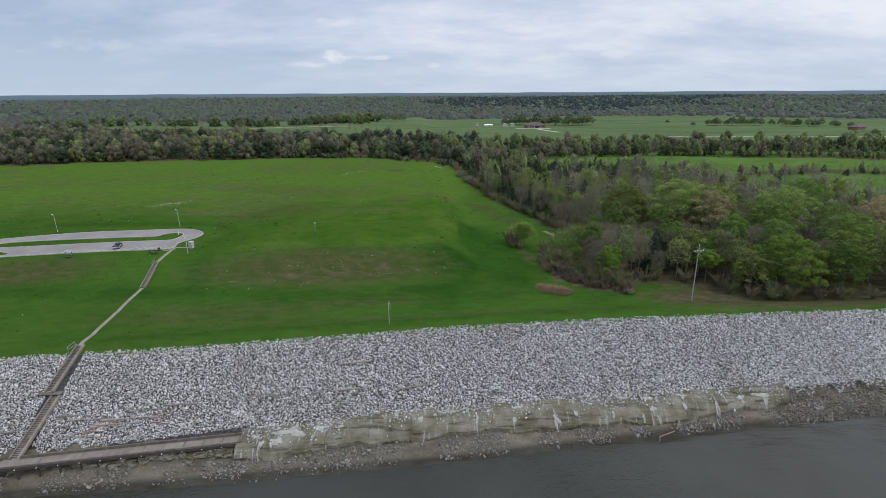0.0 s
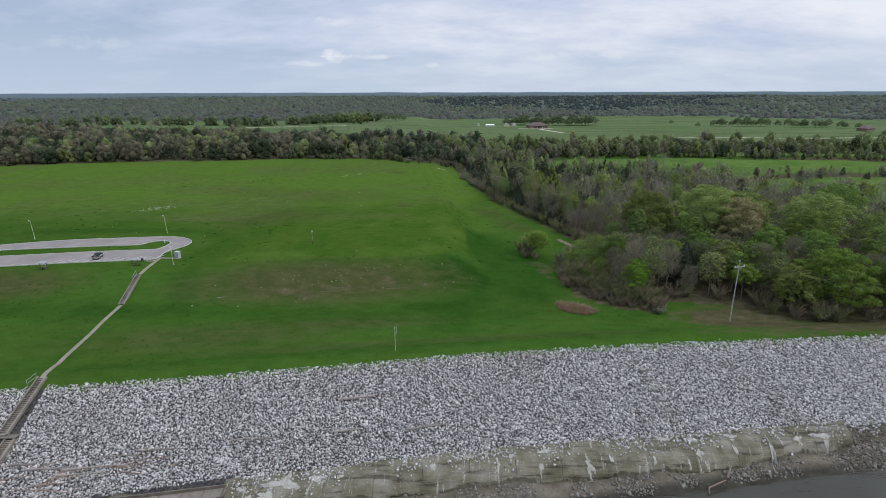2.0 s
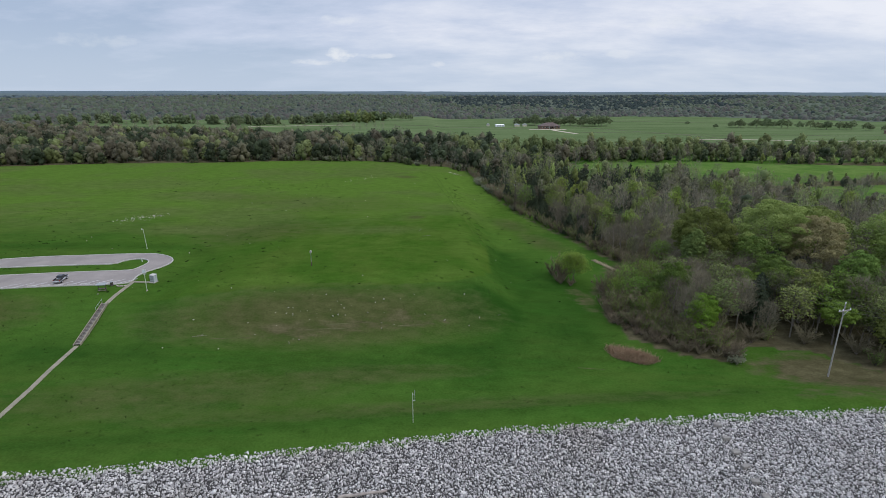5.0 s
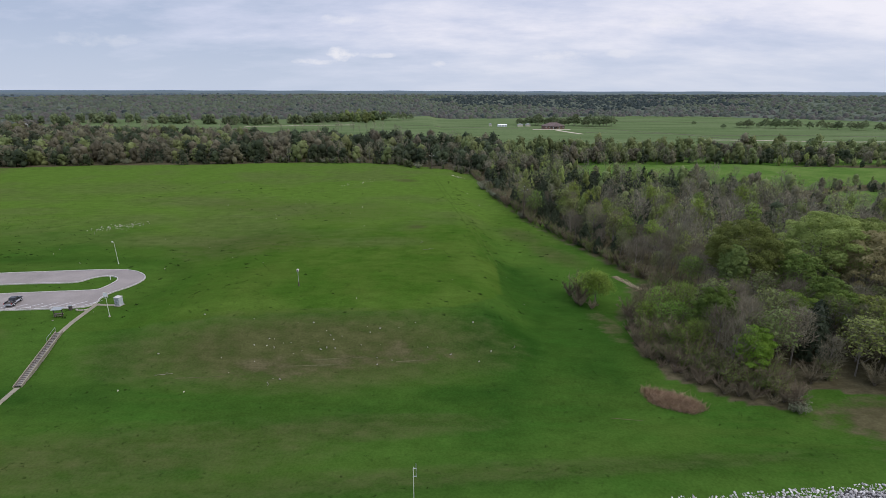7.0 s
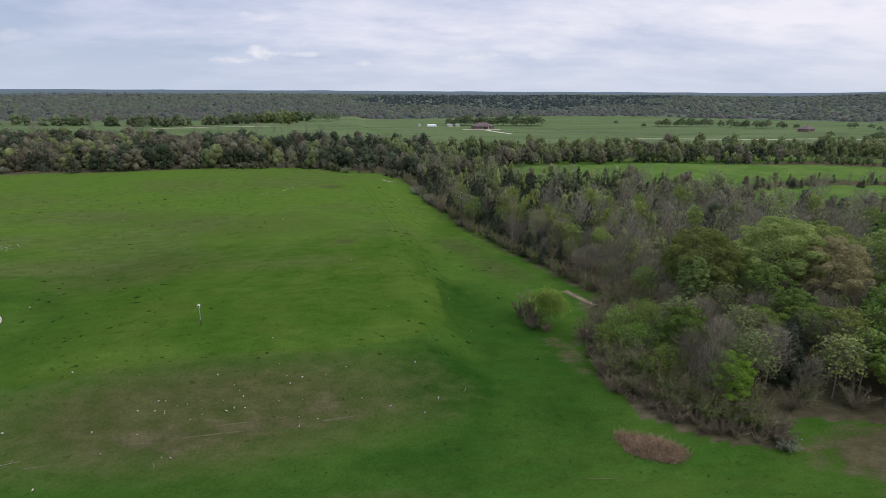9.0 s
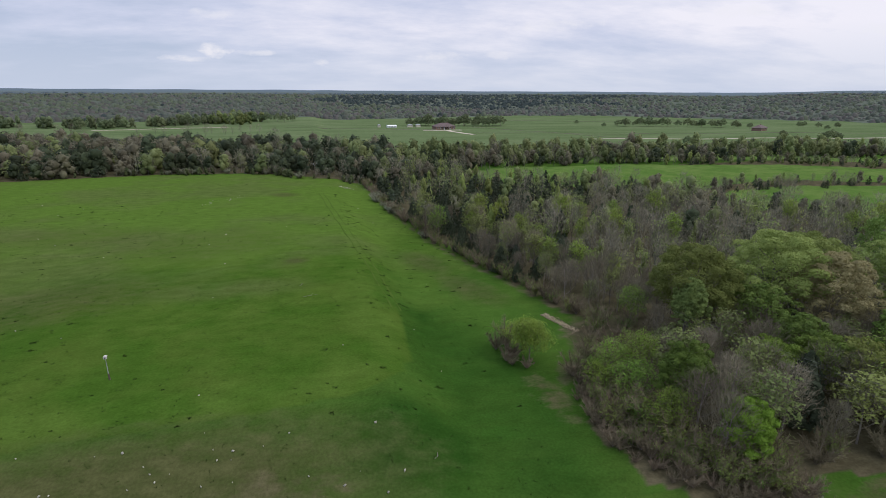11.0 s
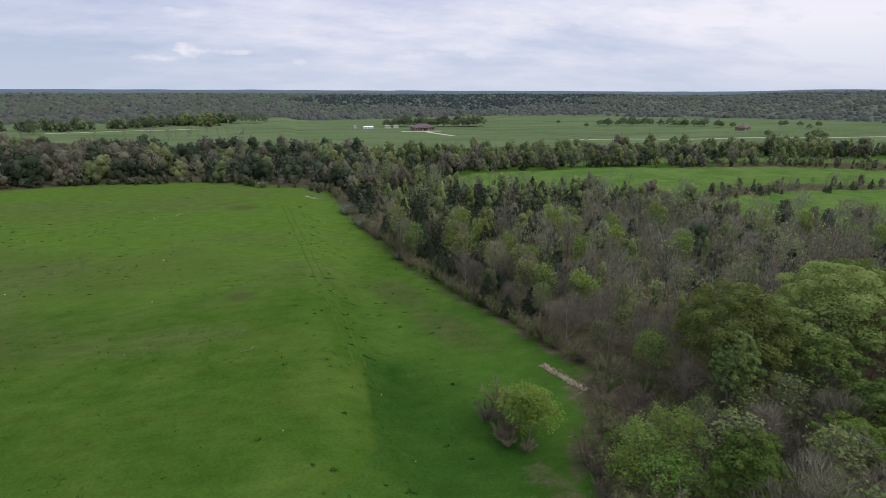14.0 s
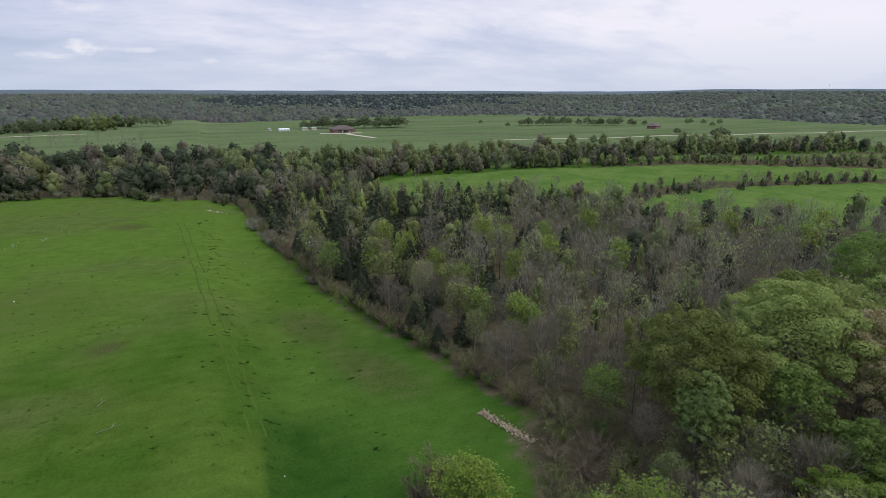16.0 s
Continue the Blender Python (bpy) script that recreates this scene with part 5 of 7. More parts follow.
def shelter(x, y, turn, scale):
    root = thing("covered_table", at_ground(x, y), turn, "picnic table under a flat grey roof board on dark posts", "picnic table", "covered tables")
    for sx in (-0.95, 0.95):
        part("post", boxed((0.12, 0.12, 2.1), (sx, 0, 1.0), bevel=0.01), DARKWOOD, root)
    part("roof_board", boxed((2.5, 1.5, 0.1), (0, -0.05, 2.12), (10, 0, 0), 0.02), SLATE, root)
    part("tabletop", boxed((1.8, 0.75, 0.07), (0, 0, 0.76), bevel=0.01), TIMBER, root)
    for sy in (-0.65, 0.65):
        part("bench", boxed((1.8, 0.28, 0.06), (0, sy, 0.45), bevel=0.01), TIMBER, root)
    for sx in (-0.7, 0.7):
        part("bearer", boxed((0.08, 1.5, 0.08), (sx, 0, 0.38)), TIMBER, root)
        part("leg", boxed((0.1, 0.5, 0.4), (sx, 0, 0.2)), TIMBER, root)
    part("cross_brace", rodded((-0.95, 0, 1.4), (-0.45, 0, 2.05), 0.04), DARKWOOD, root)
    part("cross_brace", rodded((0.95, 0, 1.4), (0.45, 0, 2.05), 0.04), DARKWOOD, root)
    root.scale = (scale, scale, scale)


shelter(-97.4, 126.2, 10, 0.75)
shelter(-77.2, 128.6, 10, 0.72)
bin_ = thing("litter_bin", at_ground(-77.1, 131.5), 0, "small dark litter bin beside the kerb", "litter bin")
part("drum", rodded((0, 0, 0), (0, 0, 0.85), 0.28, 0.3, 10), DARKWOOD, bin_)
part("lid", rodded((0, 0, 0.85), (0, 0, 0.95), 0.32, 0.2, 10), SLATE, bin_)
for k, (x, y, turn) in enumerate([(-74.9, 131.1, 20), (-75.7, 131.2, -35), (-74.2, 131.4, 60)]):
    bm = boxed((0.7, 0.3, 0.22), (0, 0, 0), (0, 5, 0), 0.04)
    blk = part("kerb_block", bm, CONCRETE)
    tagged(blk, "loose tan concrete kerb block beside the path", "concrete block", "loose kerb blocks")
    blk.matrix_basis = pose(*at_ground(x, y, 0.12), 0, 0, turn)
post = thing("marker_post", at_ground(-79.9, 147.4), 0, "short white marker post at the island's tip", "marker post")
part("shaft", boxed((0.14, 0.14, 1.0), (0, 0, 0.45), bevel=0.02), WHITE, post)
part("cap", boxed((0.18, 0.18, 0.08), (0, 0, 0.98), bevel=0.02), PALE_STONE, post)


def pickup(x, y, turn):
    """A pickup truck, its nose along +x."""
    root = thing("pickup_truck", at_ground(x, y, 0.1), turn, "black and silver pickup truck parked at the kerb, bed open", "truck")
    bm = bmesh.new()
    box(bm, (1.35, 1.86, 0.5), (1.95, 0, 0.92), None, 0.1)
    box(bm, (0.7, 1.7, 0.12), (1.8, 0, 1.2), (0, 4, 0), 0.05)
    part("hood", bm, BLACKPAINT, root)
    part("lower_body", boxed((5.3, 1.88, 0.36), (0, 0, 0.72), bevel=0.08), SILVER, root, "silver lower body side")
    bm = bmesh.new()
    g = box(bm, (1.95, 1.76, 0.66), (0.35, 0, 1.45))
    for v in g:
        if v.co.z > 1.5:
            v.co.x = 0.35 + (v.co.x - 0.35) * 0.68 - 0.08
            v.co.y *= 0.84
    bmesh.ops.bevel(bm, geom=bm.edges, offset=0.05, segments=1, affect="EDGES")
    cab = part("cab", bm, BLACKPAINT, root)
    part("windscreen", boxed((0.04, 1.35, 0.5), (1.08, 0, 1.45), (0, -34, 0)), GLASS, cab)
    part("rear_window", boxed((0.04, 1.2, 0.36), (-0.53, 0, 1.48), (0, 20, 0)), GLASS, cab)
    for s in (-1, 1):
        part("side_window", boxed((1.25, 0.04, 0.36), (0.28, s * 0.815, 1.48), (s * 12, 0, 0)), GLASS, cab)
        part("bed_side", boxed((2.0, 0.1, 0.5), (-1.68, s * 0.88, 1.05), bevel=0.03), BLACKPAINT, root)
        part("mirror", boxed((0.12, 0.2, 0.18), (0.95, s * 1.02, 1.3), bevel=0.03), BLACKPAINT, root)
        part("headlight", boxed((0.08, 0.4, 0.2), (2.63, s * 0.68, 0.95), bevel=0.02), LENS, root)
        part("tail_light", boxed((0.06, 0.16, 0.4), (-2.68, s * 0.82, 1.0), bevel=0.02), REDLENS, root)
        for wx in (1.7, -1.65):
            w = part("wheel", rodded((wx, s * 0.74, 0.4), (wx, s * 0.98, 0.4), 0.4, 0.4, 18), RUBBER, root, "black tyre")
            part("rim", rodded((wx, s * 0.97, 0.4), (wx, s * 1.0, 0.4), 0.24, 0.22, 12), SILVER, w)
    part("bed_floor", boxed((2.0, 1.7, 0.08), (-1.68, 0, 0.9)), DARKWOOD, root)
    part("tailgate", boxed((0.5, 1.6, 0.08), (-2.9, 0, 0.9), (0, 6, 0), 0.02), SILVER, root, "lowered silver tailgate")
    part("front_bumper", boxed((0.16, 1.85, 0.22), (2.68, 0, 0.62), bevel=0.04), SILVER, root)
    part("rear_bumper", boxed((0.16, 1.8, 0.2), (-2.72, 0, 0.6), bevel=0.04), SILVER, root)
    part("roll_bar", rodded((-0.75, -0.8, 1.72), (-0.75, 0.8, 1.72), 0.04), BLACKPAINT, root)
    root.scale = (0.72, 0.72, 0.72)


pickup(-89.5, 133.8, 104)

house_pole = thing("bird_house", at_ground(-37.0, 138.7), 0, "white bird house on a grey pole in the meadow", "bird house")
part("pole", rodded((0, 0, -0.2), (0, 0, 3.0), 0.06, 0.05, 8), METAL, house_pole)
hb = part("house_box", boxed((0.34, 0.34, 0.36), (0, 0, 3.2), bevel=0.03), KERB, house_pole)
bm = bmesh.new()
bmesh.ops.create_cone(bm, cap_ends=True, segments=4, radius1=0.31, radius2=0.05, depth=0.2)
bmesh.ops.rotate(bm, cent=(0, 0, 0), matrix=Euler((0, 0, radians(45))).to_matrix(), verts=bm.verts)
bmesh.ops.translate(bm, vec=(0, 0, 3.46), verts=bm.verts)
part("house_roof", bm, KERB, house_pole)
part("entrance", rodded((0, -0.16, 3.22), (0, -0.19, 3.22), 0.07, 0.08, 10), RUBBER, hb)
part("guard", rodded((0, 0, 0), (0, 0, 0.9), 0.12, 0.1, 8), DARKPOLE, house_pole, "dark guard round the pole's foot")

# ---- trees ----
def sprays(p, n, size, r, long=1.0):
    """A leaf spray, an uneven triangle, at each point p facing about n."""
    k = len(p)
    n = n + r.normal(0, 0.5, (k, 3))
    n /= np.linalg.norm(n, axis=1)[:, None] + 1e-9
    t = np.cross(n, r.normal(size=(k, 3)))
    t /= np.linalg.norm(t, axis=1)[:, None] + 1e-9
    b = np.cross(n, t)
    s = size * r.uniform(0.6, 1.4, (k, 1))
    v = np.stack([p + t * s * long, p - t * s * 0.6 * long + b * s * 0.75, p - t * s * 0.5 * long - b * s * 0.8], 1)
    return v.reshape(-1, 3), np.arange(3 * k).reshape(-1, 3)


def lobes_cloud(lobes, count, size, r, low=-0.45, fill=0.8):
    """Sprays over the outside of rounded lobes (x, y, z, rx, ry, rz)."""
    lobes = np.asarray(lobes, float)
    area = lobes[:, 3] * lobes[:, 4] + lobes[:, 4] * lobes[:, 5]
    pick = r.choice(len(lobes), int(count * 1.7), p=area / area.sum())
    d = r.normal(size=(len(pick), 3))
    d /= np.linalg.norm(d, axis=1)[:, None]
    d[:, 2] = np.where(d[:, 2] < low, -d[:, 2], d[:, 2])
    rad = r.uniform(fill, 1.1, (len(pick), 1))
    p = lobes[pick, :3] + d * lobes[pick, 3:] * rad
    deep = np.zeros(len(p), bool)
    for l in lobes:
        deep |= (((p - l[:3]) / l[3:]) ** 2).sum(1) < 0.62
    p, d = p[~deep][:count], d[~deep][:count]
    return sprays(p, d + np.array([0, 0, 0.35]), size, r)


def twigs(starts, ways, lengths, wide, r):
    """Thin slivers from points along ways."""
    k = len(starts)
    side = np.cross(ways, r.normal(size=(k, 3)))
    side /= np.linalg.norm(side, axis=1)[:, None] + 1e-9
    w = wide * r.uniform(0.6, 1.4, (k, 1))
    v = np.stack([starts - side * w, starts + side * w, starts + ways * lengths[:, None]], 1)
    return v.reshape(-1, 3), np.arange(3 * k).reshape(-1, 3)


def stack(blocks):
    vs, fs, n = [], [], 0
    for v, f in blocks:
        vs.append(v)
        fs.append(f + n)
        n += len(v)
    return np.concatenate(vs), np.concatenate(fs)


def tri(f):
    return np.concatenate([f[:, [0, 1, 2]], f[:, [0, 2, 3]]]) if f.shape[1] == 4 else f


def skeleton_of(tall, spread_, r, limbs, start=0.25, thick=0.02, sides=5, rise=0.75):
    """Trunk and limbs: wood block, and the limb paths."""
    lean = r.uniform(-0.06, 0.06, 2) * tall
    k = np.linspace(0, 1, 6 if sides > 3 else 3)
    trunk = np.stack([lean[0] * k ** 2, lean[1] * k ** 2, k * tall * 0.9 - 0.3], 1)
    blocks = [tube(trunk, tall * thick * (1.15 - k * 0.95), sides)]
    paths = [trunk]
    for j in range(limbs):
        h = start + (0.85 - start) * (j + r.uniform(0, 0.8)) / limbs
        base = np.array([np.interp(h, k, trunk[:, c]) for c in range(3)])
        a = j * 2.4 + r.uniform(-0.5, 0.5)
        reach = spread_ * (1.05 - 0.55 * h) * r.uniform(0.7, 1.1)
        q = np.linspace(0, 1, 4 if sides > 3 else 3)
        limb = base + np.stack([np.cos(a) * reach * q, np.sin(a) * reach * q, reach * rise * (q * 0.6 + q ** 2 * 0.6)], 1)
        limb[:, 2] = np.minimum(limb[:, 2], tall * 0.97)
        blocks.append(tube(limb, tall * thick * 0.42 * (1.05 - q * 0.85), max(3, sides - 2)))
        paths.append(limb)
    return blocks, paths


def along(paths, count, r, lo=0.35):
    """Points and rough directions along the outer limbs."""
    pick = r.integers(0, len(paths), count)
    u = r.uniform(lo, 1.0, count)
    p, d = np.zeros((count, 3)), np.zeros((count, 3))
    for i, path in enumerate(paths):
        m = pick == i
        k = np.linspace(0, 1, len(path))
        for c in range(3):
            p[m, c] = np.interp(u[m], k, path[:, c])
        d[m] = (path[-1] - path[0]) / (np.linalg.norm(path[-1] - path[0]) + 1e-9)
    return p, d


def broadleaf(seed, tall, wide, leaves, size, lobes=14, sides=6, low=0.3):
    """A leafy tree: a crown of many rounded lobes on limbs. wood, leaf blocks."""
    r = np.random.default_rng(seed)
    blocks, paths = skeleton_of(tall, wide * 0.75, r, 7, 0.22, 0.018, sides)
    top = []
    cz, half = tall * (low + 1) / 2, tall * (1 - low) / 2
    for j in range(lobes):
        a, h = j * 2.399 + r.uniform(-0.5, 0.5), 1 - 1.62 * (j + r.uniform(0, 1)) / lobes
        ring = math.sqrt(max(0.0, 1 - h * h))
        swell = 1 + 0.16 * math.sin(a * 2 + seed) + 0.12 * math.sin(a * 3 + h * 4)
        rad = wide * r.uniform(0.16, 0.36) * (11 / lobes) ** 0.36
        reach = (wide - rad * 0.8) * swell * r.uniform(0.86, 1.06)
        top.append((math.cos(a) * ring * reach, math.sin(a) * ring * reach, cz + h * (half - rad * 0.6) + r.uniform(-0.3, 0.3) * rad, rad * r.uniform(0.8, 1.3), rad * r.uniform(0.8, 1.3), rad * r.uniform(0.55, 0.85)))
    top.append((0, 0, cz, wide * 0.74, wide * 0.74, half * 0.76))
    return stack(blocks), lobes_cloud(top, leaves, size, r)


def bare(seed, tall, wide, count, thin, leaves=0, size=0.3, sides=4, limbs=8):
    """A bare or just budding tree: limbs and a haze of twigs, and some new leaves."""
    r = np.random.default_rng(seed)
    blocks, paths = skeleton_of(tall, wide, r, limbs, 0.22, 0.0125, sides, 1.05)
    # twigs fill an uneven fan of a crown, narrow below, and sweep upwards
    h = 0.3 + 0.62 * r.beta(1.5, 1.15, count)
    a = r.uniform(0, 2 * np.pi, count)
    lump = 1 + 0.22 * np.sin(a * 2 + seed) + 0.18 * np.sin(a * 3 + h * 14)
    girth = np.sin(np.pi * np.clip((h - 0.16) / 0.86, 0, 1)) ** 0.75
    ring = wide * girth * np.sqrt(r.uniform(0.02, 1, count)) * lump
    p = np.stack([np.cos(a) * ring, np.sin(a) * ring, h * tall], 1)
    if count > 500:
        # no twig hangs alone: a stray one moves to its neighbours
        gap = np.linalg.norm(p[:, None, :] - p[None, :, :], axis=2) + np.eye(count) * 99
        order = np.argsort(np.linalg.norm(p - p.mean(0), axis=1))
        for i in order[1:]:
            inner = order[:np.flatnonzero(order == i)[0]]
            j = inner[np.argmin(gap[i, inner])]
            if gap[i, j] > 0.34:
                p[i] = p[j] + (p[i] - p[j]) * 0.25 / gap[i, j]
                gap[i] = gap[:, i] = np.linalg.norm(p - p[i], axis=1)
                gap[i, i] = 99
    way = p / wide * np.array([0.55, 0.55, 0]) + r.normal(0, 0.36, (count, 3)) + np.array([0, 0, 0.8])
    way /= np.linalg.norm(way, axis=1)[:, None]
    tw = twigs(p, way, r.uniform(0.07, 0.15, count) * tall, thin, r)
    ends = p + way * (r.uniform(0.04, 0.13, count) * tall)[:, None]
    lf = None
    if leaves:
        i = r.integers(0, count, leaves)
        lf = sprays(ends[i] + r.normal(0, 0.25, (leaves, 3)), np.tile([0, 0, 1.0], (leaves, 1)), size, r)
    return stack(blocks), tw, lf


def cedar(seed, tall, wide, leaves, size, sides=4):
    """An evergreen: a dense uneven cone of drooping sprays."""
    r = np.random.default_rng(seed)
    k = np.linspace(0, 1, 3)
    wood = tube(np.stack([0 * k, 0 * k, k * tall * 0.8 - 0.3], 1), tall * 0.018 * (1.1 - k), sides)
    h = r.beta(1.1, 1.6, leaves)
    a = r.uniform(0, 2 * np.pi, leaves)
    lump = 1 + 0.22 * np.sin(a * 3 + seed) + 0.15 * np.sin(a * 5 + h * 9)
    rad = wide * (1 - h) ** 0.75 * (0.35 + 0.65 * np.minimum(1, h * 8 + 0.35)) * lump * r.uniform(0.72, 1.03, leaves)
    p = np.stack([np.cos(a) * rad, np.sin(a) * rad, tall * (0.04 + 0.96 * h)], 1)
    n = np.stack([np.cos(a), np.sin(a), np.full(leaves, 0.75)], 1)
    return wood, sprays(p, n, size, r)


def shrub(seed, tall, wide, count, thin, leaves, size):
    """Stems from one root, twigs and leaves."""
    r = np.random.default_rng(seed)
    blocks, paths = [], []
    for j in range(9):
        a, out = j * 2.4, wide * r.uniform(0.35, 1.0)
        q = np.linspace(0, 1, 4)
        path = np.stack([np.cos(a) * out * q ** 1.3, np.sin(a) * out * q ** 1.3, tall * r.uniform(0.65, 0.95) * q - 0.1], 1)
        blocks.append(tube(path, tall * 0.011 * (1.1 - q), 3))
        paths.append(path)
    p, d = along(paths, count, r, 0.15)
    way = d * 0.5 + r.normal(0, 0.5, (count, 3)) + np.array([0, 0, 0.4])
    way /= np.linalg.norm(way, axis=1)[:, None]
    tw = twigs(p, way, r.uniform(0.14, 0.32, count) * tall, thin, r)
    lf = None
    if leaves:
        q, d = along(paths, leaves, r, 0.3)
        lf = sprays(q + r.normal(0, 0.13, (leaves, 3)) * wide, d + np.array([0, 0, 0.4]), size, r)
    return stack(blocks), tw, lf


def mesh_of(name, block, material):
    return joined(name, [(block[0], tri(block[1]), 0, 0.5)], [material])


def tree_thing(name, wood, crown, leaf_mat, label, category="tree", group="", twig=None, twig_mat=None):
    root = thing(name, (0, 0, 0), 0, label, category, group)
    part("trunk", mesh_of("trunk", wood, BARK_NEAR), None, root)
    if twig is not None:
        part("branchwork", mesh_of("branchwork", twig, twig_mat or TWIG_NEAR), None, root)
    if crown is not None:
        part("crown", mesh_of("crown", crown, leaf_mat), None, root)
    return root


def stand(root, x, y, scale=1.0, turn=0.0, tall=None):
    root.matrix_basis = pose(*at_ground(x, y, -0.05), 0, 0, turn) @ Matrix.Diagonal((scale, scale, tall or scale, 1))
    return root


def again(root, x, y, scale=1.0, turn=0.0, tall=None):
    m = pose(*at_ground(x, y, -0.05), 0, 0, turn) @ Matrix.Diagonal((scale, scale, tall or scale, 1))
    root_scale = root.scale.copy()
    root.scale = (1, 1, 1)
    ob = copy_thing(root, m)
    root.scale = root_scale
    return ob


# the tall trees behind the clearing
def big(seed, x, y, tall, wide, kind, leaves, label, low=0.3, size=0.21):
    wood, crown = broadleaf(seed, tall, wide, leaves, size, 84, 7, low)
    stand(tree_thing("oak_tree", wood, crown, LEAF_NEAR[kind], label, "tree", "tall trees behind the clearing"), x, y, 1, seed * 40)


big(1, 64, 142, 18.6, 8.6, "pale", 34000, "tall spreading tree in pale new leaf among woodland", 0.28, 0.155)
big(2, 49, 142.5, 17.0, 7.6, "olive", 29000, "broad tree with olive-green young leaves at the wood's edge", 0.28, 0.155)
big(3, 68.6, 136, 16.6, 6.5, "tan", 22000, "tall tree covered in tan catkins and buds", 0.3, 0.155)
big(4, 44.4, 136.8, 13.8, 2.7, "mint", 9600, "slender tree with pale fresh green new leaves", 0.35, 0.2)
big(5, 82, 129, 15.2, 6.6, "spring", 16088, "tall tree in fresh spring green behind the clearing", 0.10, 0.175)
big(6, 73, 107, 13.0, 6.4, "fresh", 20000, "large round-crowned tree in fresh green above the riverbank", 0.02, 0.165)
big(7, 94, 118, 14.5, 6.8, "spring", 10055, "tall tree in fresh spring green behind the clearing", 0.10)
big(8, 92, 142, 17.0, 7.5, "pale", 10055, "tall spreading tree in pale new leaf among woodland", 0.25)
big(9, 78, 150, 16.0, 6.5, "olive", 9282, "broad tree with olive-green young leaves in the wood", 0.25)
big(10, 56, 128, 11.0, 4.2, "spring", 9551, "mid-sized tree in fresh green at the clearing's rim", 0.10, 0.175)
big(11, 84, 106, 11.5, 5.2, "deep", 8508, "dark green broadleaf tree above the riverbank", 0.10)
big(12, 104, 106, 12.5, 6.0, "fresh", 8508, "round-crowned tree in fresh green above the riverbank", 0.10)
big(13, 112, 132, 16.0, 7.2, "tan", 8508, "tall tree covered in tan catkins and buds", 0.10)
big(14, 110, 160, 16.0, 7.0, "spring", 8508, "tall tree in fresh spring green in the wood", 0.25)
big(15, 63, 116, 10.5, 4.2, "deep", 6574, "dark green broadleaf tree beside the clearing", 0.10)
big(16, 70, 125, 12.5, 4.6, "spring", 9049, "mid-sized tree in fresh green behind the clearing", 0.10, 0.175)


big(17, 66, 108, 9.5, 4.6, "olive", 4680, "round olive-green tree above the riverbank", 0.10)
big(18, 58, 121, 10.5, 4.2, "olive", 4160, "round olive-green tree beside the clearing", 0.10)
big(19, 98, 129, 14.5, 6.8, "spring", 5460, "tall tree in fresh spring green behind the clearing", 0.10)
big(20, 89, 113, 12.0, 5.6, "olive", 4680, "round olive-green tree above the riverbank", 0.10)
big(21, 100, 100.5, 8.0, 4.2, "deep", 3380, "dark green broadleaf tree above the riverbank", 0.10)
big(22, 78, 121, 12.5, 5.4, "spring", 4680, "tall tree in fresh spring green behind the clearing", 0.10)
big(23, 120, 114, 13.0, 6.6, "spring", 3900, "round-crowned tree in fresh green above the riverbank", 0.10)
big(24, 56, 136, 12.5, 4.8, "spring", 4680, "mid-sized tree in fresh green in the wood", 0.10)
big(25, 73, 144, 17.0, 6.8, "pale", 6760, "tall spreading tree in pale new leaf among woodland", 0.25)


def small(seed, x, y, tall, wide, kind, leaves, label, size=0.19, low=0.15, name="small_tree"):
    wood, crown = broadleaf(seed, tall, wide, leaves, size, 40, 5, low)
    stand(tree_thing(name, wood, crown, LEAF_NEAR[kind], label, "tree", "young trees at the wood's edge"), x, y, 1, seed * 53)


def airy(seed, x, y, tall, wide, kind, leaves, label):
    """A young tree in thin leaf, its twigs showing through."""
    wood, twig, crown = bare(seed, tall, wide, 700, 0.02, leaves, 0.125, 5, 10)
    stand(tree_thing("young_tree", wood, crown, LEAF_NEAR[kind], label, "tree", "young trees in thin leaf", twig, BUSH_TWIG), x, y, 1, seed * 53)


small(21, 35.7, 124.4, 10.4, 4.0, "deep", 13650, "dense round young tree in deep green leaf", 0.14)
small(22, 37, 114.8, 8.0, 3.3, "lime", 11550, "low young tree in bright lime-green leaf", 0.13)
airy(23, 29.6, 132, 7.2, 2.6, "fresh", 2011, "small tree in thin spring leaf at the meadow's edge")
airy(24, 33.4, 130.9, 8.6, 3.0, "fresh", 2678, "small round tree in fresh green leaf")
small(25, 49, 125.2, 9.4, 3.3, "fresh", 8400, "young tree in bright spring green over bare stems", 0.13, 0.4)
small(26, 55, 123.2, 10.2, 3.4, "deep", 7873, "young tree with a deep green cap on a bare trunk", 0.13, 0.5)
airy(27, 30.5, 127.5, 6.2, 2.9, "fresh", 2502, "small tree with pale green opening leaves")
airy(28, 31.5, 120.5, 6.0, 2.8, "fresh", 2333, "small tree with pale green opening leaves")
airy(29, 41.5, 121.0, 7.2, 2.8, "fresh", 2333, "small tree with pale green opening leaves")
airy(30, 43.5, 150.5, 7.0, 3.0, "fresh", 2678, "small tree with pale green opening leaves")
small(31, 58.5, 112.5, 8.0, 3.0, "fresh", 6300, "young tree in bright spring green over bare stems", 0.13, 0.4)
airy(32, 27.5, 130.8, 4.6, 2.2, "fresh", 1440, "small tree in thin spring leaf at the meadow's edge")
airy(33, 20.9, 140.8, 6.8, 3.0, "fresh", 7200, "lone round bush-like tree in thin fresh green leaf")

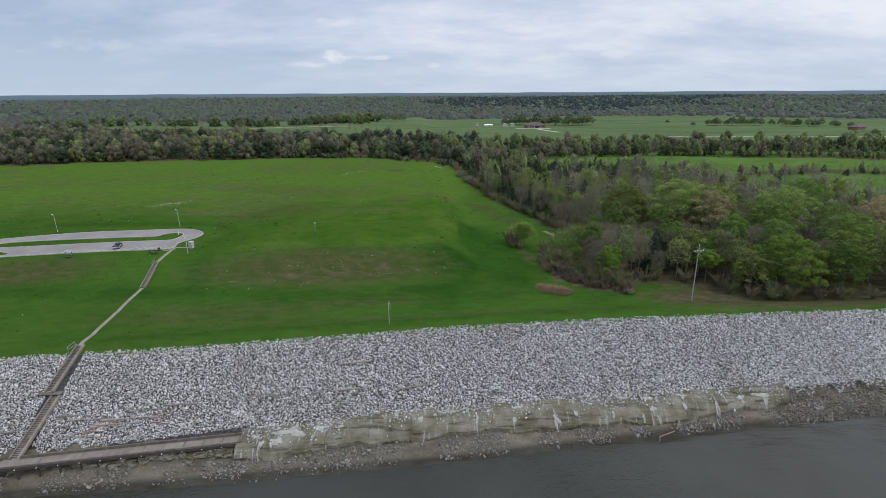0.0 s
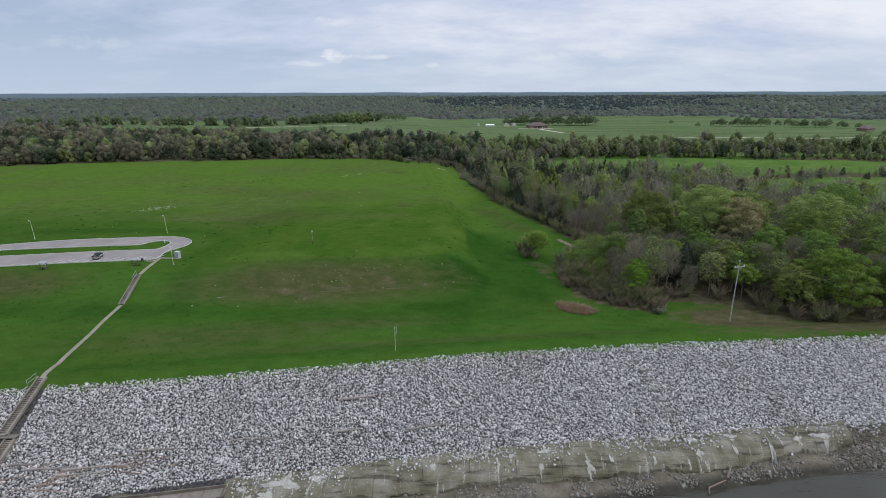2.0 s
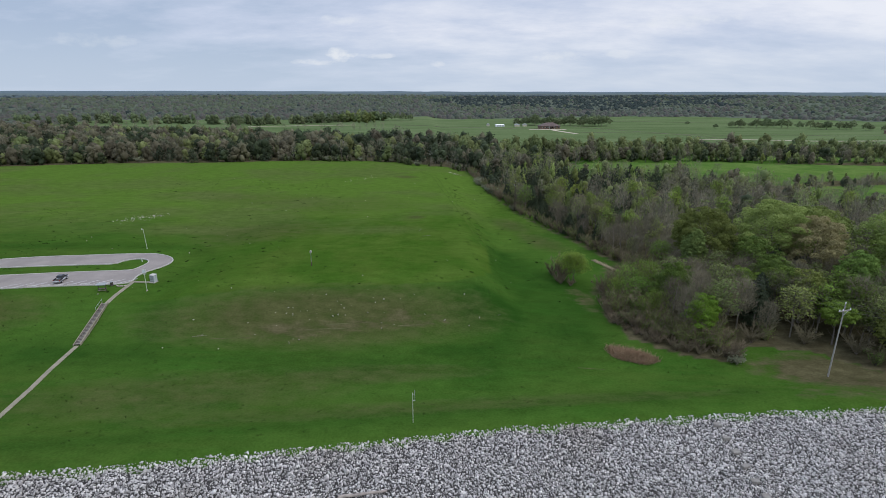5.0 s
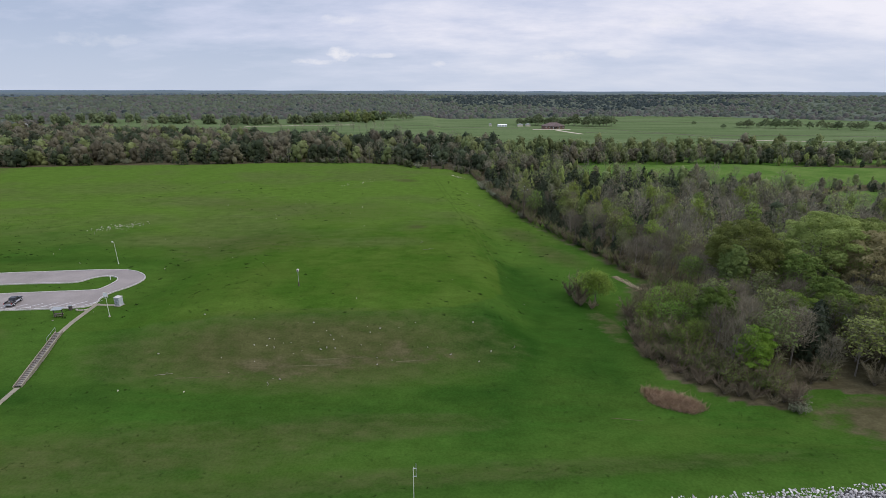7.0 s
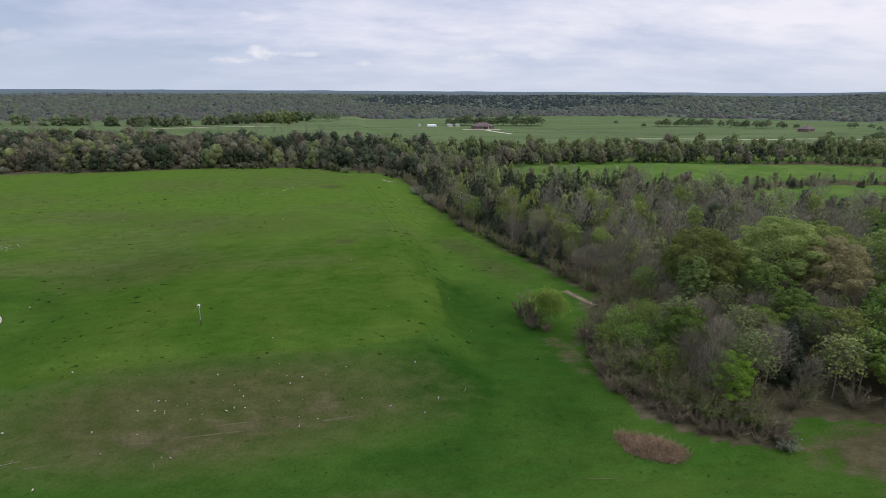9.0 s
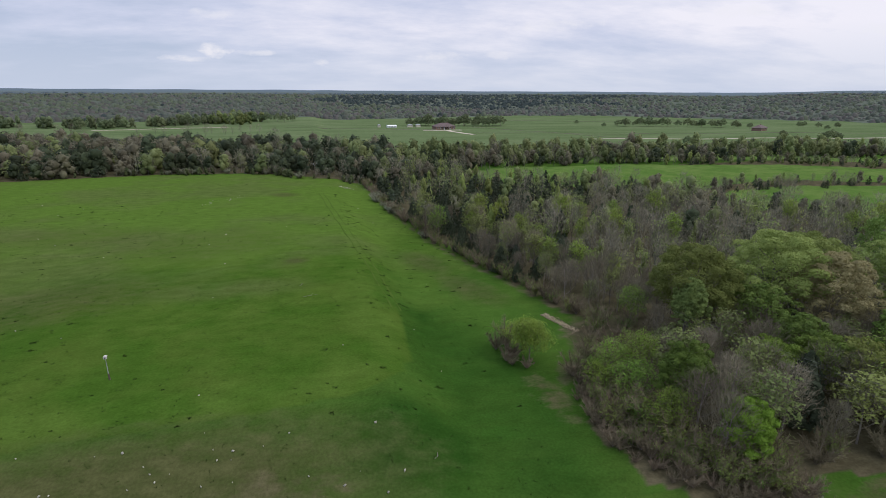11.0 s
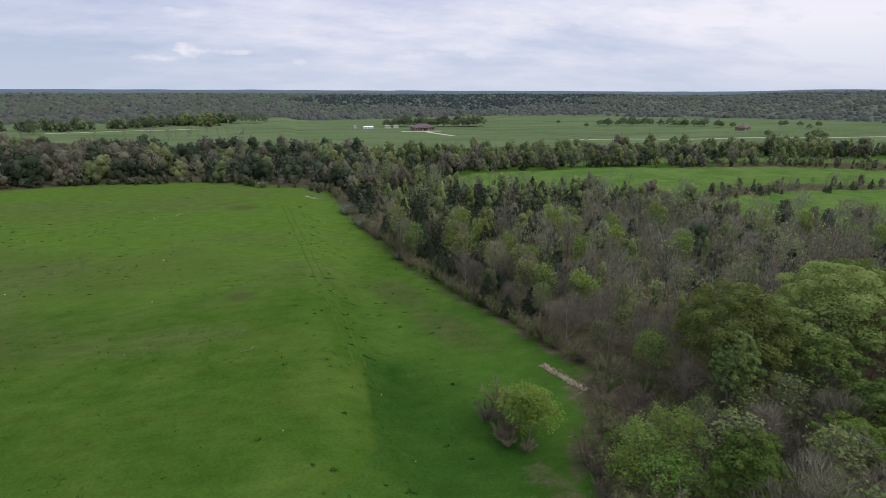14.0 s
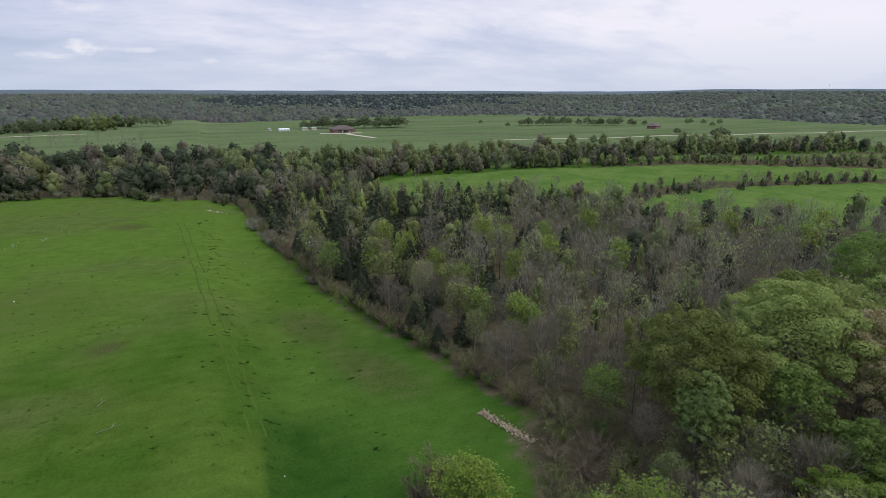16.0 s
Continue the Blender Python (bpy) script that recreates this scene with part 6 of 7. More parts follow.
# bushes
BUSHES = []
for k in range(3):
    w, t, l = shrub(60 + k, 3.0, 2.4, 1100, 0.026, 0, 0.2)
    BUSHES.append(tree_thing("brown_bush", w, None, None, "leafless brown thicket bush at the wood's edge", "bush", "brown bushes", t, BUSH_TWIG))
for k in range(2):
    w, t, l = shrub(70 + k, 4.1, 2.3, 700, 0.024, 800, 0.1)
    BUSHES.append(tree_thing("budding_bush", w, l, LEAF_NEAR[("olive", "deep")[k]], "brown bush just coming into grey-green leaf", "bush", "budding bushes", t, BUSH_TWIG))
w, t, l = shrub(75, 2.0, 1.8, 340, 0.026, 520, 0.16)
BLOSSOM = tree_thing("blossom_bush", w, l, LEAF_NEAR["blossom"], "low bush covered with whitish blossom", "bush", "blossom bushes", t)
stand(BLOSSOM, 39.2, 106.3, 0.9)
stand(BUSHES[0], 18.6, 142.4, 1.15, 30)
for x, y, k in ((19.8, 139.0, 0.62), (18.0, 140.2, 0.7)):
    again(BUSHES[0], x, y, k, x * 91)
EDGE = [(26.5, 133), (24.6, 128), (24.2, 123), (25.6, 117.5), (28.5, 113.5), (32, 111), (35.5, 109.5), (38.5, 108.8), (42, 111.5)]
places, fit_size = [], []
for (ax, ay), (bx, by) in zip(EDGE, EDGE[1:]):
    nx, ny = -(by - ay), bx - ax
    ln = math.hypot(nx, ny)
    for inn, step, lo, hi in ((-0.6, 1.5, 0.4, 0.8), (1.6, 1.9, 0.7, 1.15), (4.4, 2.3, 0.9, 1.35)):
        for q in np.arange(0, 1, step / ln):
            places.append((ax + (bx - ax) * q + nx / ln * inn + rng.uniform(-0.7, 0.7), ay + (by - ay) * q + ny / ln * inn + rng.uniform(-0.7, 0.7)))
            fit_size.append(((0, 1, 2) if inn < 0 else (3, 0, 4) if inn < 3 else (3, 4, 3), rng.uniform(lo, hi)))
places += [(38, 144), (41, 141.5), (35, 142), (41, 147.5), (44, 144), (37.5, 139.5), (33.6, 139.8), (42, 137.5), (16.9, 145.5), (19, 146.4), (17.4, 141.6), (27.6, 137.2), (29.4, 139.6), (31.5, 142.5), (33.5, 146), (35.8, 148.6), (38.2, 150.8), (31, 137.6), (25.8, 135.6), (61, 106), (64, 103.5), (67.5, 102), (60.5, 109.5),
           (71, 101.6), (77, 102), (82, 101.6), (88, 101.8), (95, 103), (54, 112.6), (48, 113.8), (45.2, 113), (73, 104.5), (79, 106), (66, 106.5)]
for k, (x, y) in enumerate(places):
    kinds, scale = fit_size[k] if k < len(fit_size) else ((3, 0, 4, 1), rng.uniform(0.7, 1.25))
    again(BUSHES[kinds[k % len(kinds)]], x, y, float(scale), k * 67.0)
for b, (x, y) in zip(BUSHES[1:], [(27, 117), (33.5, 113.4), (29.6, 123.6), (37, 112)]):
    stand(b, x, y, 1.0, 20)
# brush and small cedars along the meadow's side of the wood
FRINGE = [(3, 297), (2.4, 291), (9, 246), (16, 209), (22, 190), (28, 176), (32, 163), (36.5, 153.5)]
fringe = []
for (ax, ay), (bx, by) in zip(FRINGE, FRINGE[1:]):
    ln = math.hypot(bx - ax, by - ay)
    for q in np.arange(0, ln, 2.0):
        fringe.append((ax + (bx - ax) * q / ln + rng.uniform(0.2, 2.4), ay + (by - ay) * q / ln + rng.uniform(-0.7, 0.7)))
for k, (x, y) in enumerate(fringe):
    again(BUSHES[(k * 3 + 1) % 5], x, y, float(rng.uniform(0.55, 1.15)), k * 71.0)
for x, y, s in [(9.9, 244.5, 1.5), (11.5, 240.6, 1.25), (6.2, 268, 1.4), (5.6, 262.5, 1.1), (5.4, 265.5, 1.5), (8.6, 250, 1.5), (15.4, 212, 1.0), (-103, 327, 1.5), (-98, 326.6, 1.4), (-77, 326.5, 1.5), (-72, 327, 1.3), (-115, 326, 1.3), (-131, 320.5, 1.6), (-84, 326.5, 1.1), (-24.6, 305, 1.4), (-40, 319.5, 1.1), (-58, 325, 1.1),
                (68.5, 103, 1.2), (-180, 318, 1.6), (-190, 317, 1.3), (-235, 310, 1.5)]:
    again(BLOSSOM, x, y, s, x * 31)

# ---- woodland, tree by tree where it is near ----
NEAR = []
for k in range(4):
    w, t, _ = bare(100 + k, 10.0, 2.5, 1200, 0.024)
    NEAR.append(("bare", tree_thing("bare_tree", w, None, None, "slender leafless grey-brown woodland tree", "tree", "bare trees of the wood", t)))
for k, kind in enumerate(("fresh", "sage", "wood_sap")):
    w, t, l = bare(110 + k, 9.6, 2.3, 620, 0.024, 900, 0.2)
    NEAR.append(("bud", tree_thing("budding_tree", w, l, LEAF_NEAR[kind], "slender woodland tree with the first thin green leaves", "tree", "budding trees of the wood", t)))
for k in range(3):
    w, l = cedar(120 + k, 6.8, 2.6, 1500, 0.24, 5)
    NEAR.append(("cedar", tree_thing("cedar_tree", w, l, LEAF_NEAR["cedar"], "dark green conical cedar among bare trees", "tree", "cedars of the wood")))

# the few that have burst into yellow-green leaf
SAPLINGS = []
for k in range(3):
    w, t, l = bare(130 + k, 8.8, 1.75, 520, 0.022, 1500, 0.17)
    SAPLINGS.append(tree_thing("sapling", w, l, LEAF_NEAR["leafing"], "slender sapling in bright yellow-green leaf among bare trees", "tree", "saplings in the wood", t))
for k, (x, y) in enumerate([(33.7, 193.1), (37.6, 175.8), (42.1, 170.6), (57.3, 214.9), (63.7, 215.4), (71.1, 210.2), (53.3, 192.1), (33.2, 218.2), (41.4, 190.6), (27.6, 206.3), (65.6, 197.8),
                            (84.8, 210.8), (112.6, 202.9), (126.2, 204.4), (123.2, 181.8), (144.5, 191.5), (128.5, 190.6), (38.6, 198.7), (36.8, 212.0), (75.9, 187.8), (48.1, 166.2)]):
    place, size = (stand, 1.0) if k < 3 else (again, 0.85 + 0.1 * (k % 4))
    place(SAPLINGS[k % 3], x, y, size, k * 77.0, size * (1.0 + 0.07 * (k % 3)))

# far patterns of the same kinds, in fewer strokes
LOD = {"bare": [], "bud": [], "cedar": [], "leafy": [], "hill": []}
for k in range(4):
    w, t, _ = bare(200 + k, 10.0, 2.6, 190, 0.055, 0, 0.3, 3, 3)
    LOD["bare"].append([(w[0], tri(w[1]), 0), (t[0], t[1], 1)])
for k in range(3):
    w, t, l = bare(210 + k, 9.6, 2.2, 80, 0.05, 150, 0.22, 3, 3)
    LOD["bud"].append([(w[0], tri(w[1]), 0), (t[0], t[1], 1), (l[0], l[1], 2)])
for k in range(4):
    w, l = cedar(220 + k, 6.8, 2.6, 180, 0.52, 3)
    LOD["cedar"].append([(w[0], tri(w[1]), 0), (l[0], l[1], 2)])
for k in range(4):
    w, l = broadleaf(230 + k, 9.8, 3.5, 150, 0.42, 14, 3, -0.05)
    # the crown's heart: a few uneven clumps
    r = np.random.default_rng(k)
    hearts = []
    for q in range(6):
        cv, cf = ball(1)
        a, up = q * 2.4 + r.uniform(-0.4, 0.4), q / 5
        cv = cv * r.uniform(0.6, 1.25, (len(cv), 1)) * np.array([1.6, 1.6, 2.1]) * r.uniform(0.8, 1.15) + np.array([math.cos(a) * 1.55 * (1 - 0.6 * up), math.sin(a) * 1.55 * (1 - 0.6 * up), 1.7 + 5.6 * up])
        hearts.append((cv, cf))
    LOD["leafy"].append([(w[0], tri(w[1]), 0), (l[0], l[1], 2), (*stack(hearts), 2)])


def dome(seed):
    """The rounded top of a far tree: two uneven rings and a tip."""
    r = np.random.default_rng(seed)
    n = 6
    vs, fs = [(r.uniform(-0.5, 0.5), r.uniform(-0.5, 0.5), 7.8 + r.uniform(-0.5, 0.7))], []
    for rad, z in ((3.4, 6.2), (5.4, 1.6)):
        for k in range(n):
            a = (k + 0.5 * (z < 6) + r.uniform(-0.2, 0.2)) * 2 * math.pi / n
            q = rad * r.uniform(0.72, 1.2)
            vs.append((math.cos(a) * q, math.sin(a) * q, z + r.uniform(-0.9, 0.9)))
    for k in range(n):
        k2 = (k + 1) % n
        fs.append((0, 1 + k, 1 + k2))
        fs += [(1 + k, 1 + n + k, 1 + k2), (1 + k2, 1 + n + k, 1 + n + k2)]
    return np.array(vs), np.array(fs)


for k in range(6):
    LOD["hill"].append([(*dome(240 + k), 2)])


def plant(name, kind, x, y, scale, leaf, label, tall=None, seed=0, sink=0.0):
    """One object of many trees of a kind."""
    r = np.random.default_rng(seed + 900)
    if not len(x):
        return
    which = r.integers(0, len(LOD[kind]), len(x))
    turn = r.uniform(0, 2 * np.pi, len(x))
    tint = r.uniform(0, 1, len(x))
    z = height(x, y) - 0.1 - sink
    blocks = []
    for k, pattern in enumerate(LOD[kind]):
        i = np.flatnonzero(which == k)
        if not len(i):
            continue
        for v, f, m in pattern:
            vv, ff = spread(v, f, np.stack([x[i], y[i], z[i]], 1), turn[i], scale[i], None if tall is None else tall[i])
            blocks.append((vv, ff, m, np.repeat(tint[i], len(v))))
    me = joined(name, blocks, [BARK, TWIG, LEAF[leaf]])
    if kind in ("hill", "leafy"):
        me.polygons.foreach_set("use_smooth", [True] * len(me.polygons))
    tagged(new(name, me), label, "trees", kind="stuff")


def jitter_grid(x0, x1, y0, y1, step, r):
    gx, gy = np.meshgrid(np.arange(x0, x1, step), np.arange(y0, y1, step))
    return gx.ravel() + r.uniform(-0.45, 0.45, gx.size) * step, gy.ravel() + r.uniform(-0.45, 0.45, gx.size) * step


r5 = np.random.default_rng(5)
x, y = jitter_grid(0, 440, 100, 405, 3.9, r5)
ok = wooded(x, y) & ((x < 330) | ((y > 150) & (r5.uniform(0, 1, len(x)) < 0.42))) & ((np.hypot(x, y - 95) < 150) | (r5.uniform(0, 1, len(x)) < 0.66)) & (np.hypot(x - 64, y - 142) > 7) & (np.hypot(x - 50, y - 143) > 6) & ~((y < 152) & (x < 44) & (x < 26 + (y - 100) * 0.35)) & ~((y < 114) & (x < 60)) & ~((y < 109) & (x < 96)) & (np.hypot(x - 73, y - 107) > 6.5)
x, y = x[ok], y[ok]
# cedars crowd the far left of the wood, green trees the far right
ced = np.clip(0.08 + 0.55 * smooth(y - 0.9 * x, 125, 205) - 0.6 * smooth(y, 325, 345) * smooth(x, 30, 90), 0.03, 0.62)
bud = (0.26 + 0.12 * smooth(x, 90, 190)) * (1 - 0.7 * smooth(y, 335, 350))
lef = (0.03 + 0.66 * smooth(y, 335, 350) + 0.25 * smooth(x, 120, 220)) * (np.hypot(x, y - 95) > 115)
u = r5.uniform(0, 1, len(x))
kind = np.where(u < ced, 2, np.where(u < ced + bud, 1, np.where(u < ced + bud + lef, 3, 0)))
size = r5.uniform(0.62, 1.12, len(x)) * np.where(kind == 2, r5.uniform(0.6, 1.2, len(x)), 1) * np.where(y > 335, r5.uniform(0.6, 1.25, len(x)), 1) * np.where((x > 120) & (y > 235) & (y <= 335), 0.55, 1)
# those that border the meadow and the clearing are single trees
line = near_line([(3, 298), (9, 246), (16, 209), (22, 190), (28, 176), (32, 163), (37, 153), (46, 142), (52, 128), (64, 118)], x, y, 60)
close = (line > 0.78) & (y < 235) & (y > 100) | ((x < 105) & (y < 132))
order = np.flatnonzero(close & (kind < 3))[:330]
close = np.zeros(len(x), bool)
close[order] = True
rows = {"bare": [t for k, t in NEAR if k == "bare"], "bud": [t for k, t in NEAR if k == "bud"], "cedar": [t for k, t in NEAR if k == "cedar"]}
used = set()
for i in order:
    options = rows[("bare", "bud", "cedar")[kind[i]]]
    j = int(r5.integers(0, len(options)))
    key = (int(kind[i]), j)
    place = stand if key not in used else again
    used.add(key)
    place(options[j], float(x[i]), float(y[i]), float(size[i]), float(r5.uniform(0, 360)), float(size[i] * r5.uniform(0.85, 1.15)))
rest = ~close
for n, (nm, lf, lb) in enumerate([("bare", "sage", "leafless grey-brown woodland trees in a thick stand"), ("bud", "wood_sap", "woodland trees with first thin green leaves"),
                                  ("cedar", "cedar", "dark green cedars scattered through the wood"), ("leafy", "wood_green", "woodland trees in young green leaf")]):
    m = rest & (kind == n)
    if n == 0:
        soft = m & (r5.uniform(0, 1, len(x)) < 0.3 * smooth(np.hypot(x, y - 95), 150, 210) * (1 - 0.8 * smooth(y, 325, 340)))
        m = m & ~soft
        plant("brown_woodland", "leafy", x[soft], y[soft], size[soft] * 0.85, "bare_crown", "soft brown twiggy woodland trees", size[soft] * r5.uniform(0.85, 1.1, soft.sum()), 28)
    if n == 3:
        tone = r5.uniform(0, 1, len(x)) + 0.25 * np.sin(x / 21 + 1) * np.sin(y / 17)
        for lo, hi, lf2, nm2, lb2 in ((-9, 0.2, "bare_crown", "brown_woodland", "soft brown twiggy woodland trees with rounded crowns"), (0.2, 0.32, "pine", "pine_woodland", "dark round-topped pines in the far wood")):
            sub = m & (tone >= lo) & (tone < hi)
            plant(nm2, "leafy", x[sub], y[sub], size[sub] * 0.95, lf2, lb2, size[sub] * r5.uniform(0.7, 1.05, sub.sum()), 61)
        m = m & (tone >= 0.32)
    if n == 1:
        sap = m & (r5.uniform(0, 1, len(x)) < 0.3)
        m = m & ~sap
        plant("sapling_woodland", "leafy", x[sap], y[sap], size[sap] * r5.uniform(0.38, 0.62, sap.sum()), "wood_sap", "slender saplings in pale yellow-green leaf through the wood", size[sap] * r5.uniform(0.72, 0.98, sap.sum()), 29)
    plant(nm + "_woodland", nm, x[m], y[m], size[m], lf, lb, size[m] * r5.uniform(0.85, 1.2, m.sum()), n)

# the wood across the end of the meadow
x, y = jitter_grid(-470, 20, 296, 480, 6.2, r5)
ok = wooded(x, y) & ~((x > -24) & (x < -12) & (y < 312))
x, y = x[ok], y[ok]
u = r5.uniform(0, 1, len(x))
warm = smooth(-x, 60, 140)
u = u + 0.2 * np.sin(x / 19 + 2) * np.sin(y / 14)
size = r5.uniform(0.75, 1.3, len(x)) * (1 + 0.2 * smooth(y, 320, 350))
for n, (nm, shape, lf, lo, hi, lb) in enumerate([("pine_tree_belt", "leafy", "pine", -9, 0.42 - 0.17 * warm, "dark round-topped pines across the meadow's end"), ("cedar_tree_belt", "cedar", "cedar", 0.42 - 0.17 * warm, 0.58 - 0.22 * warm, "dark cedars across the meadow's end"),
                                                 ("brown_tree_belt", "leafy", "bare_crown", 0.58 - 0.22 * warm, 0.76, "soft brown twiggy trees across the meadow's end"), ("leafy_tree_belt", "leafy", "wood_green", 0.76, 0.9, "young leafy trees across the meadow's end"),
                                                 ("bare_tree_belt", "bare", "sage", 0.9, 9, "leafless brown trees across the meadow's end")]):
    m = (u >= lo) & (u < hi)
    plant(nm, shape, x[m], y[m], size[m], lf, lb, size[m] * r5.uniform(0.7, 1.0, m.sum()), 20 + n)

# low brush along the foot of that wood
q = r5.uniform(0, 1, 150)
front = np.array([(-300, 312), (-180, 316), (-100, 325), (-60, 323), (-40, 318), (-24, 305), (-8, 302), (2, 296)], float)
bx = np.interp(q, np.linspace(0, 1, len(front)), front[:, 0]) + r5.normal(0, 1.2, 150)
by = np.interp(q, np.linspace(0, 1, len(front)), front[:, 1]) + r5.normal(1.5, 1.6, 150)
plant("brush", "leafy", bx[:70], by[:70], r5.uniform(0.2, 0.42, 70), "muted", "low dull green brush at the wood's foot", None, 51)
plant("brush", "bare", bx[70:], by[70:], r5.uniform(0.25, 0.5, 80), "sage", "low leafless brush at the wood's foot", None, 52)

# hedges between the far strips of grass
hx, hy = [], []
for (ax, ay), (bx, by), n in [((150, 268), (300, 248), 80), ((300, 248), (430, 222), 80), ((160, 274), (430, 238), 50), ((125, 346), (300, 318), 70), ((300, 318), (430, 285), 60), ((150, 262), (200, 258), 30)]:
    q = r5.uniform(0, 1, n)
    hx.append(ax + (bx - ax) * q + r5.normal(0, 1.6, n))
    hy.append(ay + (by - ay) * q + r5.normal(0, 1.6, n))
hx, hy = np.concatenate(hx), np.concatenate(hy)
half = r5.uniform(0, 1, len(hx))
plant("hedge", "bare", hx[half < 0.5], hy[half < 0.5], r5.uniform(0.26, 0.48, (half < 0.5).sum()), "sage", "bare brown hedge between strips of grass", None, 31)
plant("hedge", "bud", hx[(half >= 0.5) & (half < 0.8)], hy[(half >= 0.5) & (half < 0.8)], r5.uniform(0.28, 0.5, ((half >= 0.5) & (half < 0.8)).sum()), "sage", "budding hedge between strips of grass", None, 32)
plant("hedge", "cedar", hx[half >= 0.8], hy[half >= 0.8], r5.uniform(0.3, 0.6, (half >= 0.8).sum()), "cedar", "small dark cedars in a hedge", None, 33)


# ---- pasture trees ----
PASTURE_TREE = None
def pasture_tree(x, y, scale, kind="spring"):
    global PASTURE_TREE
    if PASTURE_TREE is None:
        w, l = broadleaf(300, 8, 4.7, 900, 0.4, 16, 5, 0.02)
        PASTURE_TREE = tree_thing("pasture_tree", w, l, LEAF_NEAR["pasture"], "round green tree standing in a pasture", "tree", "trees in the pasture")
        stand(PASTURE_TREE, x, y, scale, 0, scale)
        return
    again(PASTURE_TREE, x, y, scale, x * 17.0, scale * (0.9 + 0.25 * math.sin(x) ** 2))


r6 = np.random.default_rng(6)
for x, y, s in [(-237, 607, 1.3), (-247, 631, 1.2), (-201, 700, 1.2), (-118, 704, 1.0), (-108, 745, 1.1), (-98, 735, 1.2), (-90, 730, 1.3), (-80, 740, 1.1), (-71, 728, 1.2), (-62, 735, 1.0), (-128, 708, 1.1), (-140, 700, 1.0), (-152, 690, 1.1), (-165, 681, 1.2), (-176, 672, 1.0),
                (68, 655, 1.0), (72, 668, 0.9), (290, 638, 0.6), (386, 486, 0.8), (399, 456, 1.0), (406, 456, 1.1), (412, 455, 0.9), (516, 603, 0.8), (510, 560, 0.6), (525, 606, 0.9), (540, 600, 0.8), (555, 590, 0.8), (280, 690, 0.6), (440, 590, 0.8),
                (430, 596, 0.9), (330, 420, 0.8), (250, 430, 0.8)]:
    pasture_tree(x, y, s)
for k in range(24):
    pasture_tree(78 + k * 4.1 + r6.uniform(-2, 2), 664 - k * 0.3 + r6.uniform(-9, 9), float(r6.uniform(0.95, 1.5)))
for k in range(19):
    q = k / 18
    pasture_tree(312 + 112 * q + r6.uniform(-3, 3), 650 - 48 * q + r6.uniform(-6, 6), float(r6.uniform(0.8, 1.25)))
q = r6.uniform(0, 1, 130)
row = np.array([(-520, 640), (-487, 640), (-440, 671), (-355, 669), (-283, 652), (-232, 646), (-198, 672), (-170, 699), (-135, 727), (-109, 771)], float)
x = np.interp(q, np.linspace(0, 1, len(row)), row[:, 0]) + r6.normal(0, 7, 130)
y = np.interp(q, np.linspace(0, 1, len(row)), row[:, 1]) + r6.normal(0, 9, 130)
plant("hedgerow", "leafy", x, y, r6.uniform(0.9, 1.7, 130), "pasture", "row of green trees between far pastures", r6.uniform(0.8, 1.35, 130), 35)
x, y = r6.normal(-128, 13, 26), r6.normal(728, 22, 26)
plant("hedgerow", "leafy", x, y, r6.uniform(1.1, 1.8, 26), "sage", "bunch of fresh green trees between far pastures", r6.uniform(0.9, 1.4, 26), 37)
x, y = r6.uniform(-470, -60, 110), r6.uniform(540, 575, 110)
plant("hedgerow", "bare", x[::3], y[::3], r6.uniform(0.7, 1.1, len(x[::3])), "sage", "row of bare trees between far pastures", None, 36)

# ---- hills ----
r7 = np.random.default_rng(8)
n = 27000
far = np.exp(math.log(560) + (math.log(3100) - math.log(560)) * r7.beta(1.0, 1.25, n))
a = radians(1) * r7.uniform(-50, 66, n)
x, y = np.sin(a) * far, np.cos(a) * far
ok = ~inside(PASTURE, x, y) & ~inside(WOOD, x, y) & ~inside(STRIP_A, x, y) & ~inside(STRIP_B, x, y) & ~inside(STRIP_C, x, y)
x, y, far, a = x[ok], y[ok], far[ok], np.degrees(a[ok])
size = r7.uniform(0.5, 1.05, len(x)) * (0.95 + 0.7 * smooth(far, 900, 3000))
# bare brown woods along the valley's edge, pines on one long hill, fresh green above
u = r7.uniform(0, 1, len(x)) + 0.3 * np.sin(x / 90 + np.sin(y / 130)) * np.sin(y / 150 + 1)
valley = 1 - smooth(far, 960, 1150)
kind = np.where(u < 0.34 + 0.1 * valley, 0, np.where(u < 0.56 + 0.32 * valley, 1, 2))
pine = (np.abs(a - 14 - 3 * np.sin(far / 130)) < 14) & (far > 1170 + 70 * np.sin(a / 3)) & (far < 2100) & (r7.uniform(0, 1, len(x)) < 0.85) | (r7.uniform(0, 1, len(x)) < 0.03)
# the farthest trees take the leaf colour with haze mixed in
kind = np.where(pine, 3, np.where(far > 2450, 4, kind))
for k, (lf, lb) in enumerate([("far_sage", "grey-green wooded hillside far away"), ("far_brown", "grey-brown bare woods on far hills"), ("far_green", "fresh green trees on far hills"), ("far_pine", "dark pine groves on far hills"), ("far_ridge", "woods on the farthest ridge in a haze-blue colour")]):
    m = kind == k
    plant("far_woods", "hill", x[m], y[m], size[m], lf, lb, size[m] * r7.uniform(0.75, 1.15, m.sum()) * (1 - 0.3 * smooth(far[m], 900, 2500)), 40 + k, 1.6)

